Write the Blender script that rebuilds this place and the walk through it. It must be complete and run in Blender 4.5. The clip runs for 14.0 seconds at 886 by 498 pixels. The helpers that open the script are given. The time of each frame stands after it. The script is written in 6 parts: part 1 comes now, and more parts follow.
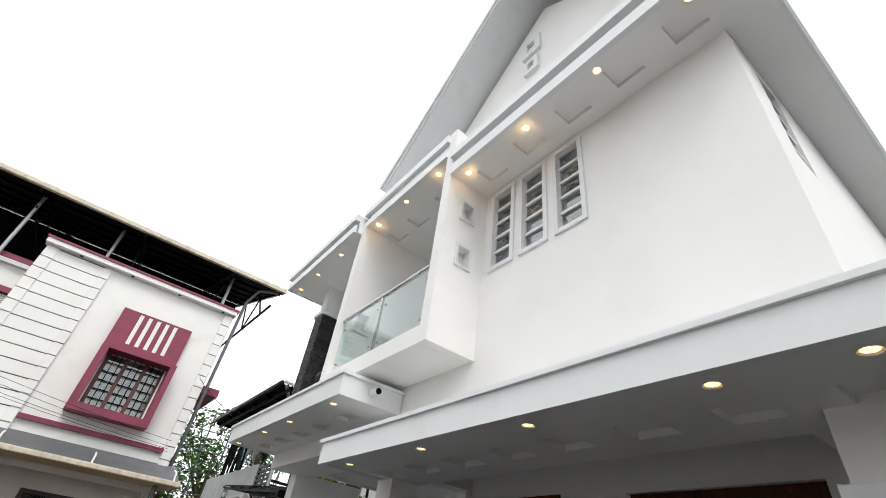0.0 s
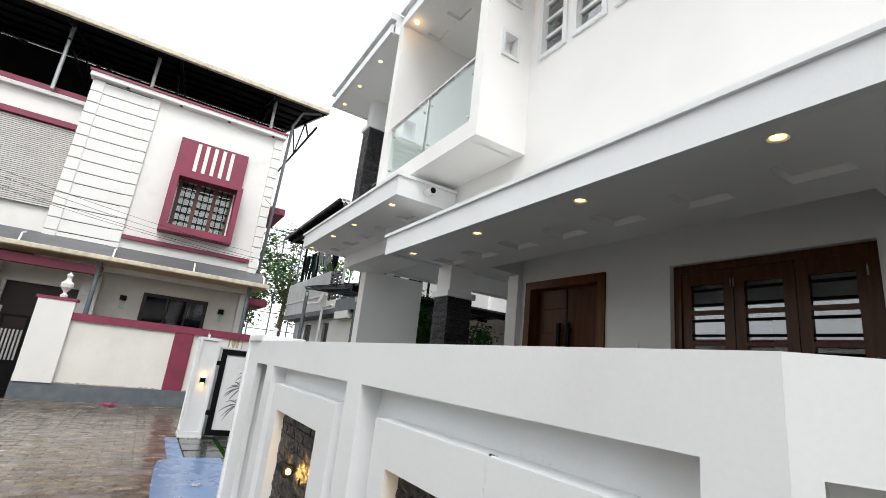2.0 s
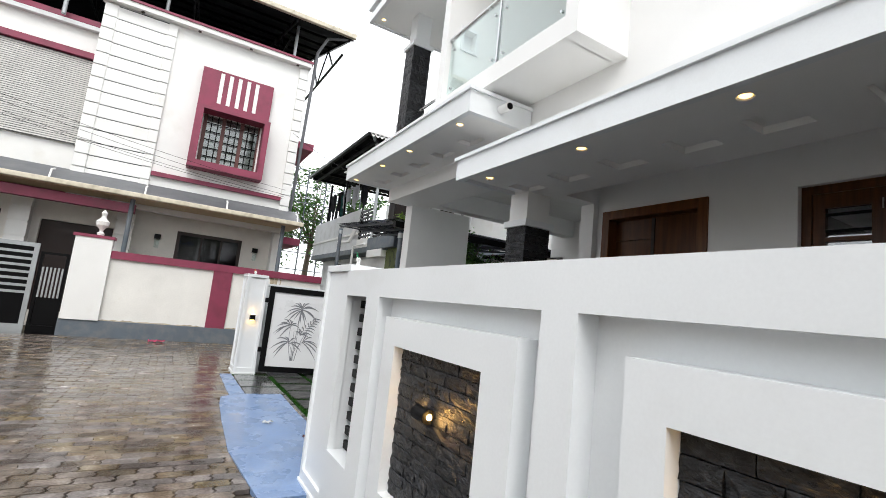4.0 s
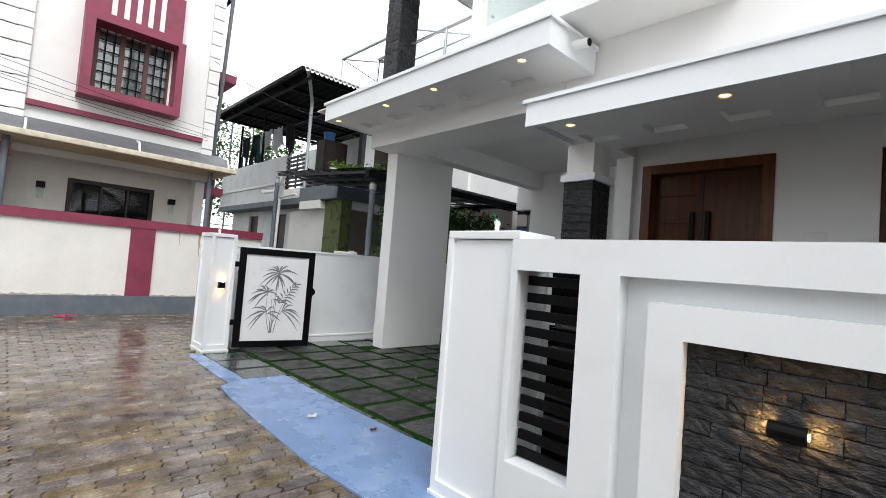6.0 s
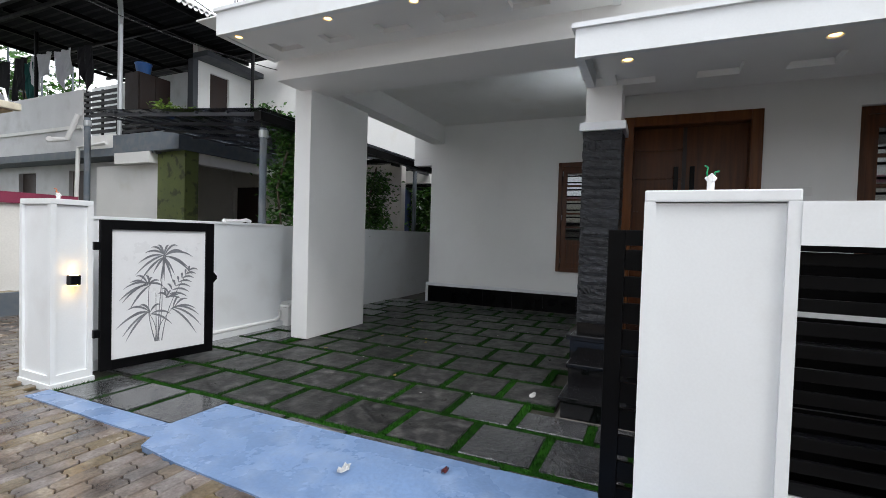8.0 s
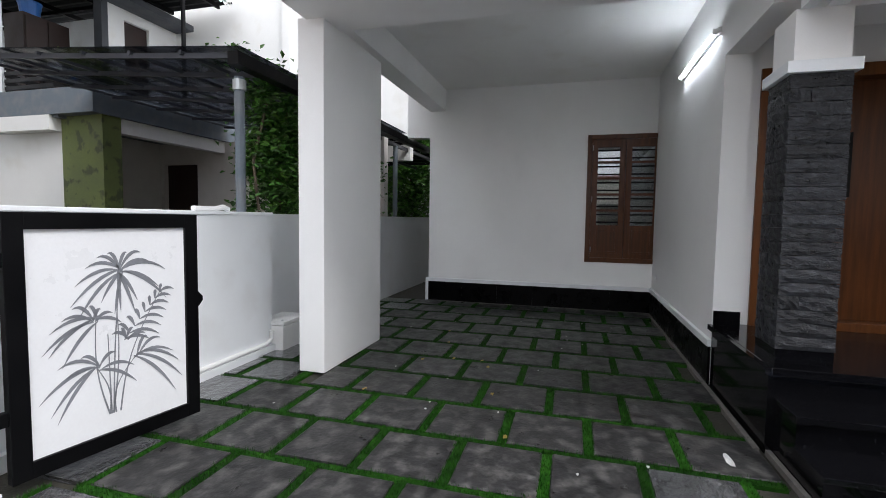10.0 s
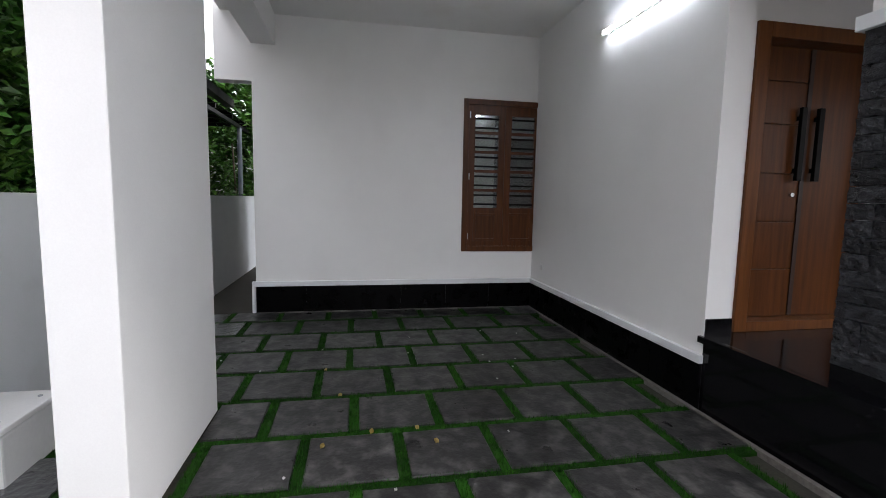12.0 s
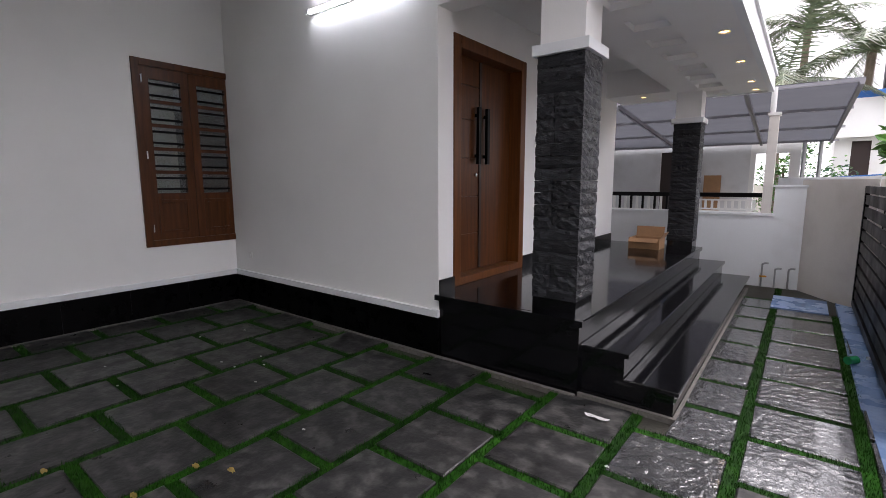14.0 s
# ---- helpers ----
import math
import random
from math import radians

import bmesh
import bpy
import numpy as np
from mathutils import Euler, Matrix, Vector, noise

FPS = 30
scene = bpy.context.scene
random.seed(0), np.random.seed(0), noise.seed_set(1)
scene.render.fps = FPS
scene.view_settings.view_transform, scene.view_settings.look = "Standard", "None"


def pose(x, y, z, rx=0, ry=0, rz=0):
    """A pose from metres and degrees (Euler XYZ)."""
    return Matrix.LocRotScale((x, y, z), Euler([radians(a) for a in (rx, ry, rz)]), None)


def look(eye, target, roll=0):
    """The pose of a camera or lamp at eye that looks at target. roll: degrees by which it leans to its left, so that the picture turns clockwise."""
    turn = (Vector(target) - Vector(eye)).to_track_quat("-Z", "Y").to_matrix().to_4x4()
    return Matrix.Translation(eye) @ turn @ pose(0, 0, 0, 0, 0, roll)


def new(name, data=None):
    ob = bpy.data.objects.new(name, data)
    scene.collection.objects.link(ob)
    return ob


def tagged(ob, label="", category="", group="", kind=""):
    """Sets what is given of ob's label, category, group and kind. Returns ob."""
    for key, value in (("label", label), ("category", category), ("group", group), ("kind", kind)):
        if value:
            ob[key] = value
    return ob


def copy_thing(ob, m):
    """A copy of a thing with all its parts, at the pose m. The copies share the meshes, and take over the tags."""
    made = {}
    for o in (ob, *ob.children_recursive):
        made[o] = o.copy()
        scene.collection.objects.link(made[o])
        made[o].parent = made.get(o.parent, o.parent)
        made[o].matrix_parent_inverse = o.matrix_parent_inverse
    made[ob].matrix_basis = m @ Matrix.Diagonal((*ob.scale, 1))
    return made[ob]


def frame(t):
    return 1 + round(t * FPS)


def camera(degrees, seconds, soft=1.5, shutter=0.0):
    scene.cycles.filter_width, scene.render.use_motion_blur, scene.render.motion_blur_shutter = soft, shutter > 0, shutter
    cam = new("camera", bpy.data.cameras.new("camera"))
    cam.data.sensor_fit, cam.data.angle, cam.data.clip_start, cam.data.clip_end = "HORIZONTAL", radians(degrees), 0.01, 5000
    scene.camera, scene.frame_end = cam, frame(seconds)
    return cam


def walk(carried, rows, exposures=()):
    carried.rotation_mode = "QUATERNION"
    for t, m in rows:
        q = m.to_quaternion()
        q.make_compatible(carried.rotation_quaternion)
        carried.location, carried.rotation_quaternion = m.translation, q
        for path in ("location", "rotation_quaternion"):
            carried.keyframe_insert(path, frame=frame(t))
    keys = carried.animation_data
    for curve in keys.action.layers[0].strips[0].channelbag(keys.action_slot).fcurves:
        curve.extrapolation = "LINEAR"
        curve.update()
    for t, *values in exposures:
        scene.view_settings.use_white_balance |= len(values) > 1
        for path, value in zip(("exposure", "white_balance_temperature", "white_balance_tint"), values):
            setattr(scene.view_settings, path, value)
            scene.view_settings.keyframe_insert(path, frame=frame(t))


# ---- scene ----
cam = camera(87.2, 14.0, soft=0.8)
PATH = [
    (0, (0.179, 0.285, 1.652), (1.06, 1.616, 2.857), 8.5),
    (0.5, (0.211, 0.327, 1.611), (1.111, 1.779, 2.65), 8.4),
    (1, (0.212, 0.358, 1.542), (1.131, 1.909, 2.406), 8.0),
    (1.5, (0.21, 0.359, 1.483), (1.157, 1.982, 2.169), 7.2),
    (2, (0.19, 0.343, 1.42), (1.175, 2.009, 1.926), 6.4),
    (2.5, (0.14, 0.33, 1.369), (1.141, 2.017, 1.757), 6.0),
    (3, (0.124, 0.436, 1.304), (1.115, 2.14, 1.642), 6.0),
    (3.5, (0.071, 0.764, 1.313), (1.046, 2.485, 1.604), 6.0),
    (3.7, (0.022, 0.9, 1.311), (0.993, 2.626, 1.587), 6.1),
    (5.8, (-0.947, 2.424, 1.311), (0.363, 3.932, 1.41), 4.6),
    (6, (-1.012, 2.577, 1.314), (0.36, 4.031, 1.396), 4.5),
    (6.5, (-1.126, 3.02, 1.342), (0.398, 4.314, 1.384), 3.9),
    (7, (-1.22, 3.466, 1.328), (0.428, 4.599, 1.339), 3.2),
    (7.5, (-1.232, 3.977, 1.333), (0.513, 4.954, 1.31), 2.5),
    (8, (-1.155, 4.528, 1.331), (0.664, 5.358, 1.274), 1.7),
    (8.2, (-1.091, 4.748, 1.322), (0.737, 5.557, 1.261), 1.6),
    (10.3, (-0.024, 6.511, 1.382), (1.92, 6.955, 1.232), 1.0),
    (10.5, (0.148, 6.626, 1.366), (2.106, 7.0, 1.201), 1.2),
    (11, (0.594, 6.959, 1.362), (2.575, 7.16, 1.178), 1.4),
    (11.5, (1.053, 7.244, 1.381), (3.043, 7.197, 1.185), 1.5),
    (12, (1.407, 7.527, 1.418), (3.359, 7.148, 1.206), 1.1),
    (12.5, (1.685, 7.729, 1.441), (3.516, 6.959, 1.205), 0.2),
    (13, (1.897, 7.834, 1.436), (3.489, 6.65, 1.188), -0.0),
    (13.5, (1.893, 8.006, 1.446), (3.16, 6.483, 1.17), -0.2),
    (14, (1.815, 8.093, 1.422), (3.026, 6.526, 1.142), -0.1),
]
EXPOSURES = [(0, 0.37, 6550, 10), (3, 0.66, 6480, 10), (6.5, 0.70, 6370, 11), (8, 0.70, 6280, 11), (10.5, 1.16, 6280, 14), (11.5, 1.32, 6350, 15), (12.3, 1.46, 6390, 16), (13, 1.34, 6480, 19), (14, 1.34, 6480, 20)]
walk(cam, [(t, look(eye, target, roll)) for t, eye, target, roll in PATH], EXPOSURES)

# ---- overcast daylight ----
world = bpy.data.worlds.new("overcast_sky")
scene.world = world
world.use_nodes = True
wn, wl = world.node_tree.nodes, world.node_tree.links
sky = wn.new("ShaderNodeTexSky")
sky.sky_type = "NISHITA"
sky.sun_disc = False
sky.sun_elevation, sky.sun_rotation = radians(48), radians(204)
sky.dust_density, sky.air_density = 4.0, 1.0
coord = wn.new("ShaderNodeTexCoord")
cloud = wn.new("ShaderNodeTexNoise")
cloud.inputs["Scale"].default_value, cloud.inputs["Detail"].default_value = 2.2, 7
cover = wn.new("ShaderNodeMapRange")
cover.inputs["From Min"].default_value, cover.inputs["From Max"].default_value = 0.3, 0.55
cover.inputs["To Min"].default_value, cover.inputs["To Max"].default_value = 0.72, 1.0
mixw = wn.new("ShaderNodeMix")
mixw.data_type = "RGBA"
mixw.inputs["B"].default_value = (9.6, 9.8, 10.0, 1)
wl.new(coord.outputs["Generated"], cloud.inputs["Vector"])
wl.new(cloud.outputs["Fac"], cover.inputs["Value"])
wl.new(cover.outputs["Result"], mixw.inputs["Factor"])
wl.new(sky.outputs["Color"], mixw.inputs["A"])
wl.new(mixw.outputs["Result"], wn["Background"].inputs["Color"])
wn["Background"].inputs["Strength"].default_value = 0.12
sun_data = bpy.data.lights.new("sun", "SUN")
sun_data.energy, sun_data.angle, sun_data.color = 1.1, radians(25), (1.0, 0.97, 0.93)
sun = new("sun", sun_data)
sun.matrix_world = look((-4, -9, 11), (0, 0, 0))


# ---- materials ----
def mat(name, col, rough=0.6, metal=0.0, var=0.10, scale=3.0, fine=60.0, bump=0.15, dist=0.004, tint=None, tfac=(0.45, 0.7),
        rvar=0.12, rand=0.0, island=0.0, coat=0.0, spec=0.5, stretch=(1, 1, 1), emit=None, estr=0.0, hue=0.0):
    m = bpy.data.materials.new(name)
    m.use_nodes = True
    n, l = m.node_tree.nodes, m.node_tree.links
    b = n["Principled BSDF"]
    geo = n.new("ShaderNodeNewGeometry")
    mp = n.new("ShaderNodeMapping")
    mp.inputs["Scale"].default_value = stretch
    l.new(geo.outputs["Position"], mp.inputs["Vector"])
    big = n.new("ShaderNodeTexNoise")
    big.inputs["Scale"].default_value, big.inputs["Detail"].default_value, big.inputs["Roughness"].default_value = scale, 6, 0.6
    small = n.new("ShaderNodeTexNoise")
    small.inputs["Scale"].default_value, small.inputs["Detail"].default_value = fine, 4
    l.new(mp.outputs["Vector"], big.inputs["Vector"])
    l.new(mp.outputs["Vector"], small.inputs["Vector"])
    r1 = n.new("ShaderNodeMapRange")
    r1.inputs["From Min"].default_value, r1.inputs["From Max"].default_value = 0.3, 0.7
    r1.inputs["To Min"].default_value, r1.inputs["To Max"].default_value = 1 - var, 1 + var * 0.6
    l.new(big.outputs["Fac"], r1.inputs["Value"])
    r2 = n.new("ShaderNodeMapRange")
    r2.inputs["From Min"].default_value, r2.inputs["From Max"].default_value = 0.3, 0.7
    r2.inputs["To Min"].default_value, r2.inputs["To Max"].default_value = 1 - var * 0.5, 1 + var * 0.4
    l.new(small.outputs["Fac"], r2.inputs["Value"])
    mul = n.new("ShaderNodeMath")
    mul.operation = "MULTIPLY"
    l.new(r1.outputs["Result"], mul.inputs[0])
    l.new(r2.outputs["Result"], mul.inputs[1])
    base = n.new("ShaderNodeMix")
    base.data_type = "RGBA"
    base.inputs["A"].default_value = (*col, 1)
    base.inputs["B"].default_value = (*(tint or col), 1)
    base.inputs["Factor"].default_value = 0
    if tint:
        tn = n.new("ShaderNodeTexNoise")
        tn.inputs["Scale"].default_value, tn.inputs["Detail"].default_value = scale * 1.7, 7
        l.new(mp.outputs["Vector"], tn.inputs["Vector"])
        rt = n.new("ShaderNodeMapRange")
        rt.inputs["From Min"].default_value, rt.inputs["From Max"].default_value = tfac
        l.new(tn.outputs["Fac"], rt.inputs["Value"])
        l.new(rt.outputs["Result"], base.inputs["Factor"])
    hsv = n.new("ShaderNodeHueSaturation")
    l.new(base.outputs["Result"], hsv.inputs["Color"])
    val = mul.outputs["Value"]
    if rand or island:
        src = n.new("ShaderNodeObjectInfo").outputs["Random"] if rand else geo.outputs["Random Per Island"]
        rr = n.new("ShaderNodeMapRange")
        k = rand or island
        rr.inputs["To Min"].default_value, rr.inputs["To Max"].default_value = 1 - k, 1 + k
        l.new(src, rr.inputs["Value"])
        mm = n.new("ShaderNodeMath")
        mm.operation = "MULTIPLY"
        l.new(val, mm.inputs[0])
        l.new(rr.outputs["Result"], mm.inputs[1])
        val = mm.outputs["Value"]
        if hue:
            wn_ = n.new("ShaderNodeTexWhiteNoise")
            wn_.noise_dimensions = "1D"
            l.new(src, wn_.inputs["W"])
            rh = n.new("ShaderNodeMapRange")
            rh.inputs["To Min"].default_value, rh.inputs["To Max"].default_value = 0.5 - hue, 0.5 + hue
            l.new(wn_.outputs["Value"], rh.inputs["Value"])
            l.new(rh.outputs["Result"], hsv.inputs["Hue"])
            rs = n.new("ShaderNodeMapRange")
            rs.inputs["To Min"].default_value, rs.inputs["To Max"].default_value = 0.35, 1.3
            l.new(wn_.outputs["Value"], rs.inputs["Value"])
            l.new(rs.outputs["Result"], hsv.inputs["Saturation"])
    l.new(val, hsv.inputs["Value"])
    l.new(hsv.outputs["Color"], b.inputs["Base Color"])
    rg = n.new("ShaderNodeMapRange")
    rg.inputs["From Min"].default_value, rg.inputs["From Max"].default_value = 0.3, 0.7
    rg.inputs["To Min"].default_value, rg.inputs["To Max"].default_value = max(0.02, rough - rvar), min(1, rough + rvar)
    l.new(big.outputs["Fac"], rg.inputs["Value"])
    l.new(rg.outputs["Result"], b.inputs["Roughness"])
    b.inputs["Metallic"].default_value = metal
    b.inputs["Specular IOR Level"].default_value = spec
    if coat:
        b.inputs["Coat Weight"].default_value, b.inputs["Coat Roughness"].default_value = coat, 0.08
    if bump:
        bp = n.new("ShaderNodeBump")
        bp.inputs["Strength"].default_value, bp.inputs["Distance"].default_value = bump, dist
        l.new(small.outputs["Fac"], bp.inputs["Height"])
        l.new(bp.outputs["Normal"], b.inputs["Normal"])
    if emit:
        b.inputs["Emission Color"].default_value = (*emit, 1)
        b.inputs["Emission Strength"].default_value = estr
    return m


def wood_mat(name, light, dark, along="z", rough=0.35):
    m = mat(name, light, rough=rough, var=0.15, scale=2.0, fine=25, bump=0.08, dist=0.002, tint=dark, tfac=(0.35, 0.75),
            stretch={"z": (9, 9, 0.6), "y": (9, 0.6, 9), "x": (0.6, 9, 9)}[along], rvar=0.06, spec=0.25)
    return m


def glass_mat(name, col=(0.9, 0.95, 0.95), rough=0.01, alpha=0.25, gloss=0.35):
    m = bpy.data.materials.new(name)
    m.use_nodes = True
    n, l = m.node_tree.nodes, m.node_tree.links
    out = n["Material Output"]
    gl = n.new("ShaderNodeBsdfGlossy")
    gl.inputs["Roughness"].default_value = rough
    tr = n.new("ShaderNodeBsdfTransparent")
    tr.inputs["Color"].default_value = (*col, 1)
    fr = n.new("ShaderNodeLayerWeight")
    fr.inputs["Blend"].default_value = 0.25
    ad = n.new("ShaderNodeMath")
    ad.operation, ad.use_clamp = "MULTIPLY_ADD", True
    ad.inputs[1].default_value, ad.inputs[2].default_value = gloss, alpha
    mx = n.new("ShaderNodeMixShader")
    l.new(fr.outputs["Facing"], ad.inputs[0])
    l.new(ad.outputs["Value"], mx.inputs["Fac"])
    l.new(tr.outputs["BSDF"], mx.inputs[1])
    l.new(gl.outputs["BSDF"], mx.inputs[2])
    l.new(mx.outputs["Shader"], out.inputs["Surface"])
    return m


WHITE = mat("white_wall_paint", (0.83, 0.83, 0.82), rough=0.62, var=0.035, scale=0.8, fine=140, bump=0.10, dist=0.002, tint=(0.78, 0.78, 0.77), tfac=(0.5, 0.85))
WHITE_G = mat("white_gloss_paint", (0.76, 0.785, 0.80), rough=0.42, var=0.03, scale=1.5, fine=90, bump=0.08, dist=0.002, tint=(0.68, 0.69, 0.69), tfac=(0.55, 0.85))
STAINED = mat("stained_white_paint", (0.76, 0.75, 0.71), rough=0.75, var=0.08, scale=1.6, fine=40, bump=0.15, tint=(0.55, 0.50, 0.38), tfac=(0.66, 0.92))
WHITE_OLD = mat("weathered_white_paint", (0.80, 0.80, 0.78), rough=0.7, var=0.05, scale=1.2, fine=60, bump=0.12, tint=(0.70, 0.68, 0.62), tfac=(0.58, 0.9))
GREYWALL = mat("pale_grey_wall", (0.66, 0.67, 0.68), rough=0.75, var=0.08, scale=1.5, tint=(0.52, 0.52, 0.51), tfac=(0.5, 0.85))
BEIGE = mat("beige_cement_wall", (0.66, 0.63, 0.59), rough=0.75, var=0.05, scale=1.5, tint=(0.57, 0.54, 0.50), tfac=(0.5, 0.8))
MAROON = mat("maroon_paint", (0.24, 0.035, 0.075), rough=0.5, var=0.12, scale=2, tint=(0.19, 0.03, 0.06))
GREYPAINT = mat("slate_grey_paint", (0.11, 0.135, 0.16), rough=0.6, var=0.1, scale=3, tint=(0.16, 0.17, 0.18))
DARKGREY = mat("dark_grey_paint", (0.05, 0.055, 0.065), rough=0.55, var=0.12)
GRANITE = mat("polished_black_granite", (0.004, 0.004, 0.005), rough=0.09, spec=0.35, var=0.3, scale=48, fine=200, bump=0.0, tint=(0.010, 0.0105, 0.012), tfac=(0.56, 0.64), rvar=0.05)
SKIRT = mat("black_skirting_tile", (0.0015, 0.0015, 0.0018), rough=0.3, spec=0.08, var=0.3, scale=6, bump=0.05, rand=0.4)
CLAD = mat("dark_slate_cladding", (0.015, 0.016, 0.019), rough=0.38, spec=0.35, var=0.6, scale=16, fine=70, bump=1.0, dist=0.009, tint=(0.052, 0.055, 0.062), tfac=(0.5, 0.72), rand=0.35, stretch=(1, 1, 2.2), rvar=0.2)
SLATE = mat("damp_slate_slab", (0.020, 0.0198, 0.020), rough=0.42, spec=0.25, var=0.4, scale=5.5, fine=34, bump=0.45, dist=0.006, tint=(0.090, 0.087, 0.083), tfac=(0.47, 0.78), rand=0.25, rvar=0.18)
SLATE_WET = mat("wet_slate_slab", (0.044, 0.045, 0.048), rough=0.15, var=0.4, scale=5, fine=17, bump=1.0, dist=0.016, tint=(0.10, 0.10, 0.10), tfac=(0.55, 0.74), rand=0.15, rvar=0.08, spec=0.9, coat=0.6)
SOIL = mat("dark_soil", (0.03, 0.028, 0.02), rough=0.9, var=0.4, scale=12, bump=0.5, dist=0.01)
GRASS = mat("artificial_grass", (0.007, 0.040, 0.002), rough=0.7, spec=0.1, var=0.25, scale=6, bump=0, island=0.5, tint=(0.016, 0.065, 0.005))
PAVER = mat("wet_interlock_paver", (0.135, 0.098, 0.072), rough=0.15, var=0.55, scale=3.5, fine=55, bump=0.32, dist=0.004, tint=(0.24, 0.195, 0.155), tfac=(0.42, 0.7), rand=0.26, hue=0.026, rvar=0.16)
PAVER_F = mat("wet_interlock_paver_far", (0.135, 0.098, 0.072), rough=0.15, var=0.55, scale=3.5, fine=55, bump=0.32, dist=0.004, tint=(0.24, 0.195, 0.155), tfac=(0.42, 0.7), island=0.26, hue=0.026, rvar=0.16)
BLUE = mat("blue_painted_concrete", (0.16, 0.25, 0.43), rough=0.28, var=0.15, scale=2.5, fine=40, bump=0.35, dist=0.006, tint=(0.24, 0.33, 0.50), tfac=(0.5, 0.75), rvar=0.12)
ROADBED = mat("wet_road_bed", (0.07, 0.055, 0.042), rough=0.5, var=0.3, scale=8, bump=0.4)
EARTH = mat("wet_earth", (0.10, 0.085, 0.06), rough=0.8, var=0.3, scale=0.6, bump=0.3, tint=(0.05, 0.08, 0.03))
TEAK = wood_mat("teak_wood", (0.150, 0.052, 0.014), (0.085, 0.028, 0.008))
TEAK_D = wood_mat("dark_teak_wood", (0.095, 0.030, 0.0075), (0.045, 0.014, 0.004))
# door leaf teak: darkened to carry the shade of its deep recess
TEAK_SHADE = wood_mat("deep_teak_wood", (0.11, 0.036, 0.0095), (0.06, 0.019, 0.006))
BROWN = mat("dark_brown_timber", (0.026, 0.012, 0.009), rough=0.5, var=0.2)
BLACK = mat("black_metal_paint", (0.0025, 0.0025, 0.003), rough=0.4, var=0.2, bump=0.03, spec=0.12)
STEEL = mat("brushed_steel", (0.55, 0.56, 0.57), rough=0.25, metal=1.0, var=0.08, bump=0.02)
GALV = mat("galvanised_pipe", (0.42, 0.44, 0.45), rough=0.4, metal=0.7, var=0.12)
CREAM = mat("cream_gutter", (0.62, 0.57, 0.45), rough=0.5, var=0.12, scale=4, tint=(0.45, 0.40, 0.30))
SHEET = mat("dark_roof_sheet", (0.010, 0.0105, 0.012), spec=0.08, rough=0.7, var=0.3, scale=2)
MORTAR = mat("pale_mortar", (0.13, 0.12, 0.11), rough=0.9, var=0.35, scale=14, bump=0.5)
GREYSHEET = mat("grey_roof_sheet", (0.115, 0.12, 0.13), rough=0.45, var=0.15, scale=2)
GREEN = mat("mottled_green_column", (0.13, 0.16, 0.05), rough=0.7, var=0.2, scale=3, tint=(0.06, 0.075, 0.03), tfac=(0.55, 0.62))
LEAF = mat("creeper_leaves", (0.036, 0.13, 0.012), rough=0.45, var=0.3, scale=4, bump=0, island=0.55, tint=(0.09, 0.20, 0.025))
LEAF_Y = mat("yellow_green_leaves", (0.13, 0.24, 0.02), rough=0.45, var=0.3, scale=4, bump=0, island=0.5, tint=(0.22, 0.30, 0.03))
FROND = mat("palm_fronds", (0.10, 0.14, 0.075), rough=0.5, var=0.3, scale=2, bump=0, island=0.4, tint=(0.17, 0.19, 0.11))
TRUNK = mat("tree_bark", (0.14, 0.11, 0.08), rough=0.9, var=0.3, scale=6, bump=0.6, dist=0.02)
PANEL = mat("gate_white_panel", (0.70, 0.71, 0.72), rough=0.35, var=0.03)
SILVER = mat("silver_leaf_cutout", (0.21, 0.22, 0.24), rough=0.45, metal=0.1, var=0.2)
PVC = mat("white_pvc", (0.78, 0.78, 0.77), rough=0.4, var=0.04)
CLOTH_W = mat("white_laundry", (0.62, 0.63, 0.66), rough=0.9, var=0.12)
CREAM_CLOTH = mat("cream_curtain", (0.62, 0.58, 0.48), rough=0.9, var=0.12)
CLOTH_D = mat("dark_laundry", (0.025, 0.025, 0.03), rough=0.9, var=0.3)
PLASTIC_B = mat("blue_plastic", (0.03, 0.16, 0.50), rough=0.4, var=0.1)
PLASTIC_G = mat("green_bottle_plastic", (0.02, 0.25, 0.10), rough=0.15, var=0.1)
CARD = mat("brown_cardboard", (0.36, 0.20, 0.10), rough=0.8, var=0.15, scale=6)
PINK = mat("pink_plastic_scrap", (0.6, 0.08, 0.18), rough=0.5)
SHUTTER = mat("grey_roller_blind", (0.60, 0.59, 0.56), rough=0.6, var=0.12, scale=2)
CURTAIN = mat("window_curtain", (0.50, 0.51, 0.48), rough=0.9, var=0.3, scale=5)
# dark lining: the shade of unlit rooms is put into its colour
ROOM_SHADE = mat("dim_room_lining", (0.07, 0.065, 0.06), rough=0.9, var=0.2)
GLASS = glass_mat("window_glass", (0.75, 0.8, 0.82), 0.01, 0.14)
DGLASS = glass_mat("dim_window_glass", (0.5, 0.52, 0.55), 0.02, 0.03, 0.12)
TAN = mat("tan_soffit_board", (0.55, 0.43, 0.26), rough=0.6, var=0.1, scale=2)
SKYGLASS = glass_mat("sky_reflecting_glass", (0.7, 0.75, 0.74), 0.03, 0.16, 0.3)
RAILGLASS = glass_mat("railing_glass", (0.92, 0.98, 0.975), 0.02, 0.05, 0.25)
ALU = mat("grey_aluminium_tube", (0.30, 0.30, 0.33), rough=0.5, var=0.08)
POLY = mat("translucent_sheet", (0.19, 0.195, 0.22), rough=0.5, var=0.06, scale=2)
pn_, pl_ = POLY.node_tree.nodes, POLY.node_tree.links
tb = pn_.new("ShaderNodeBsdfTranslucent")
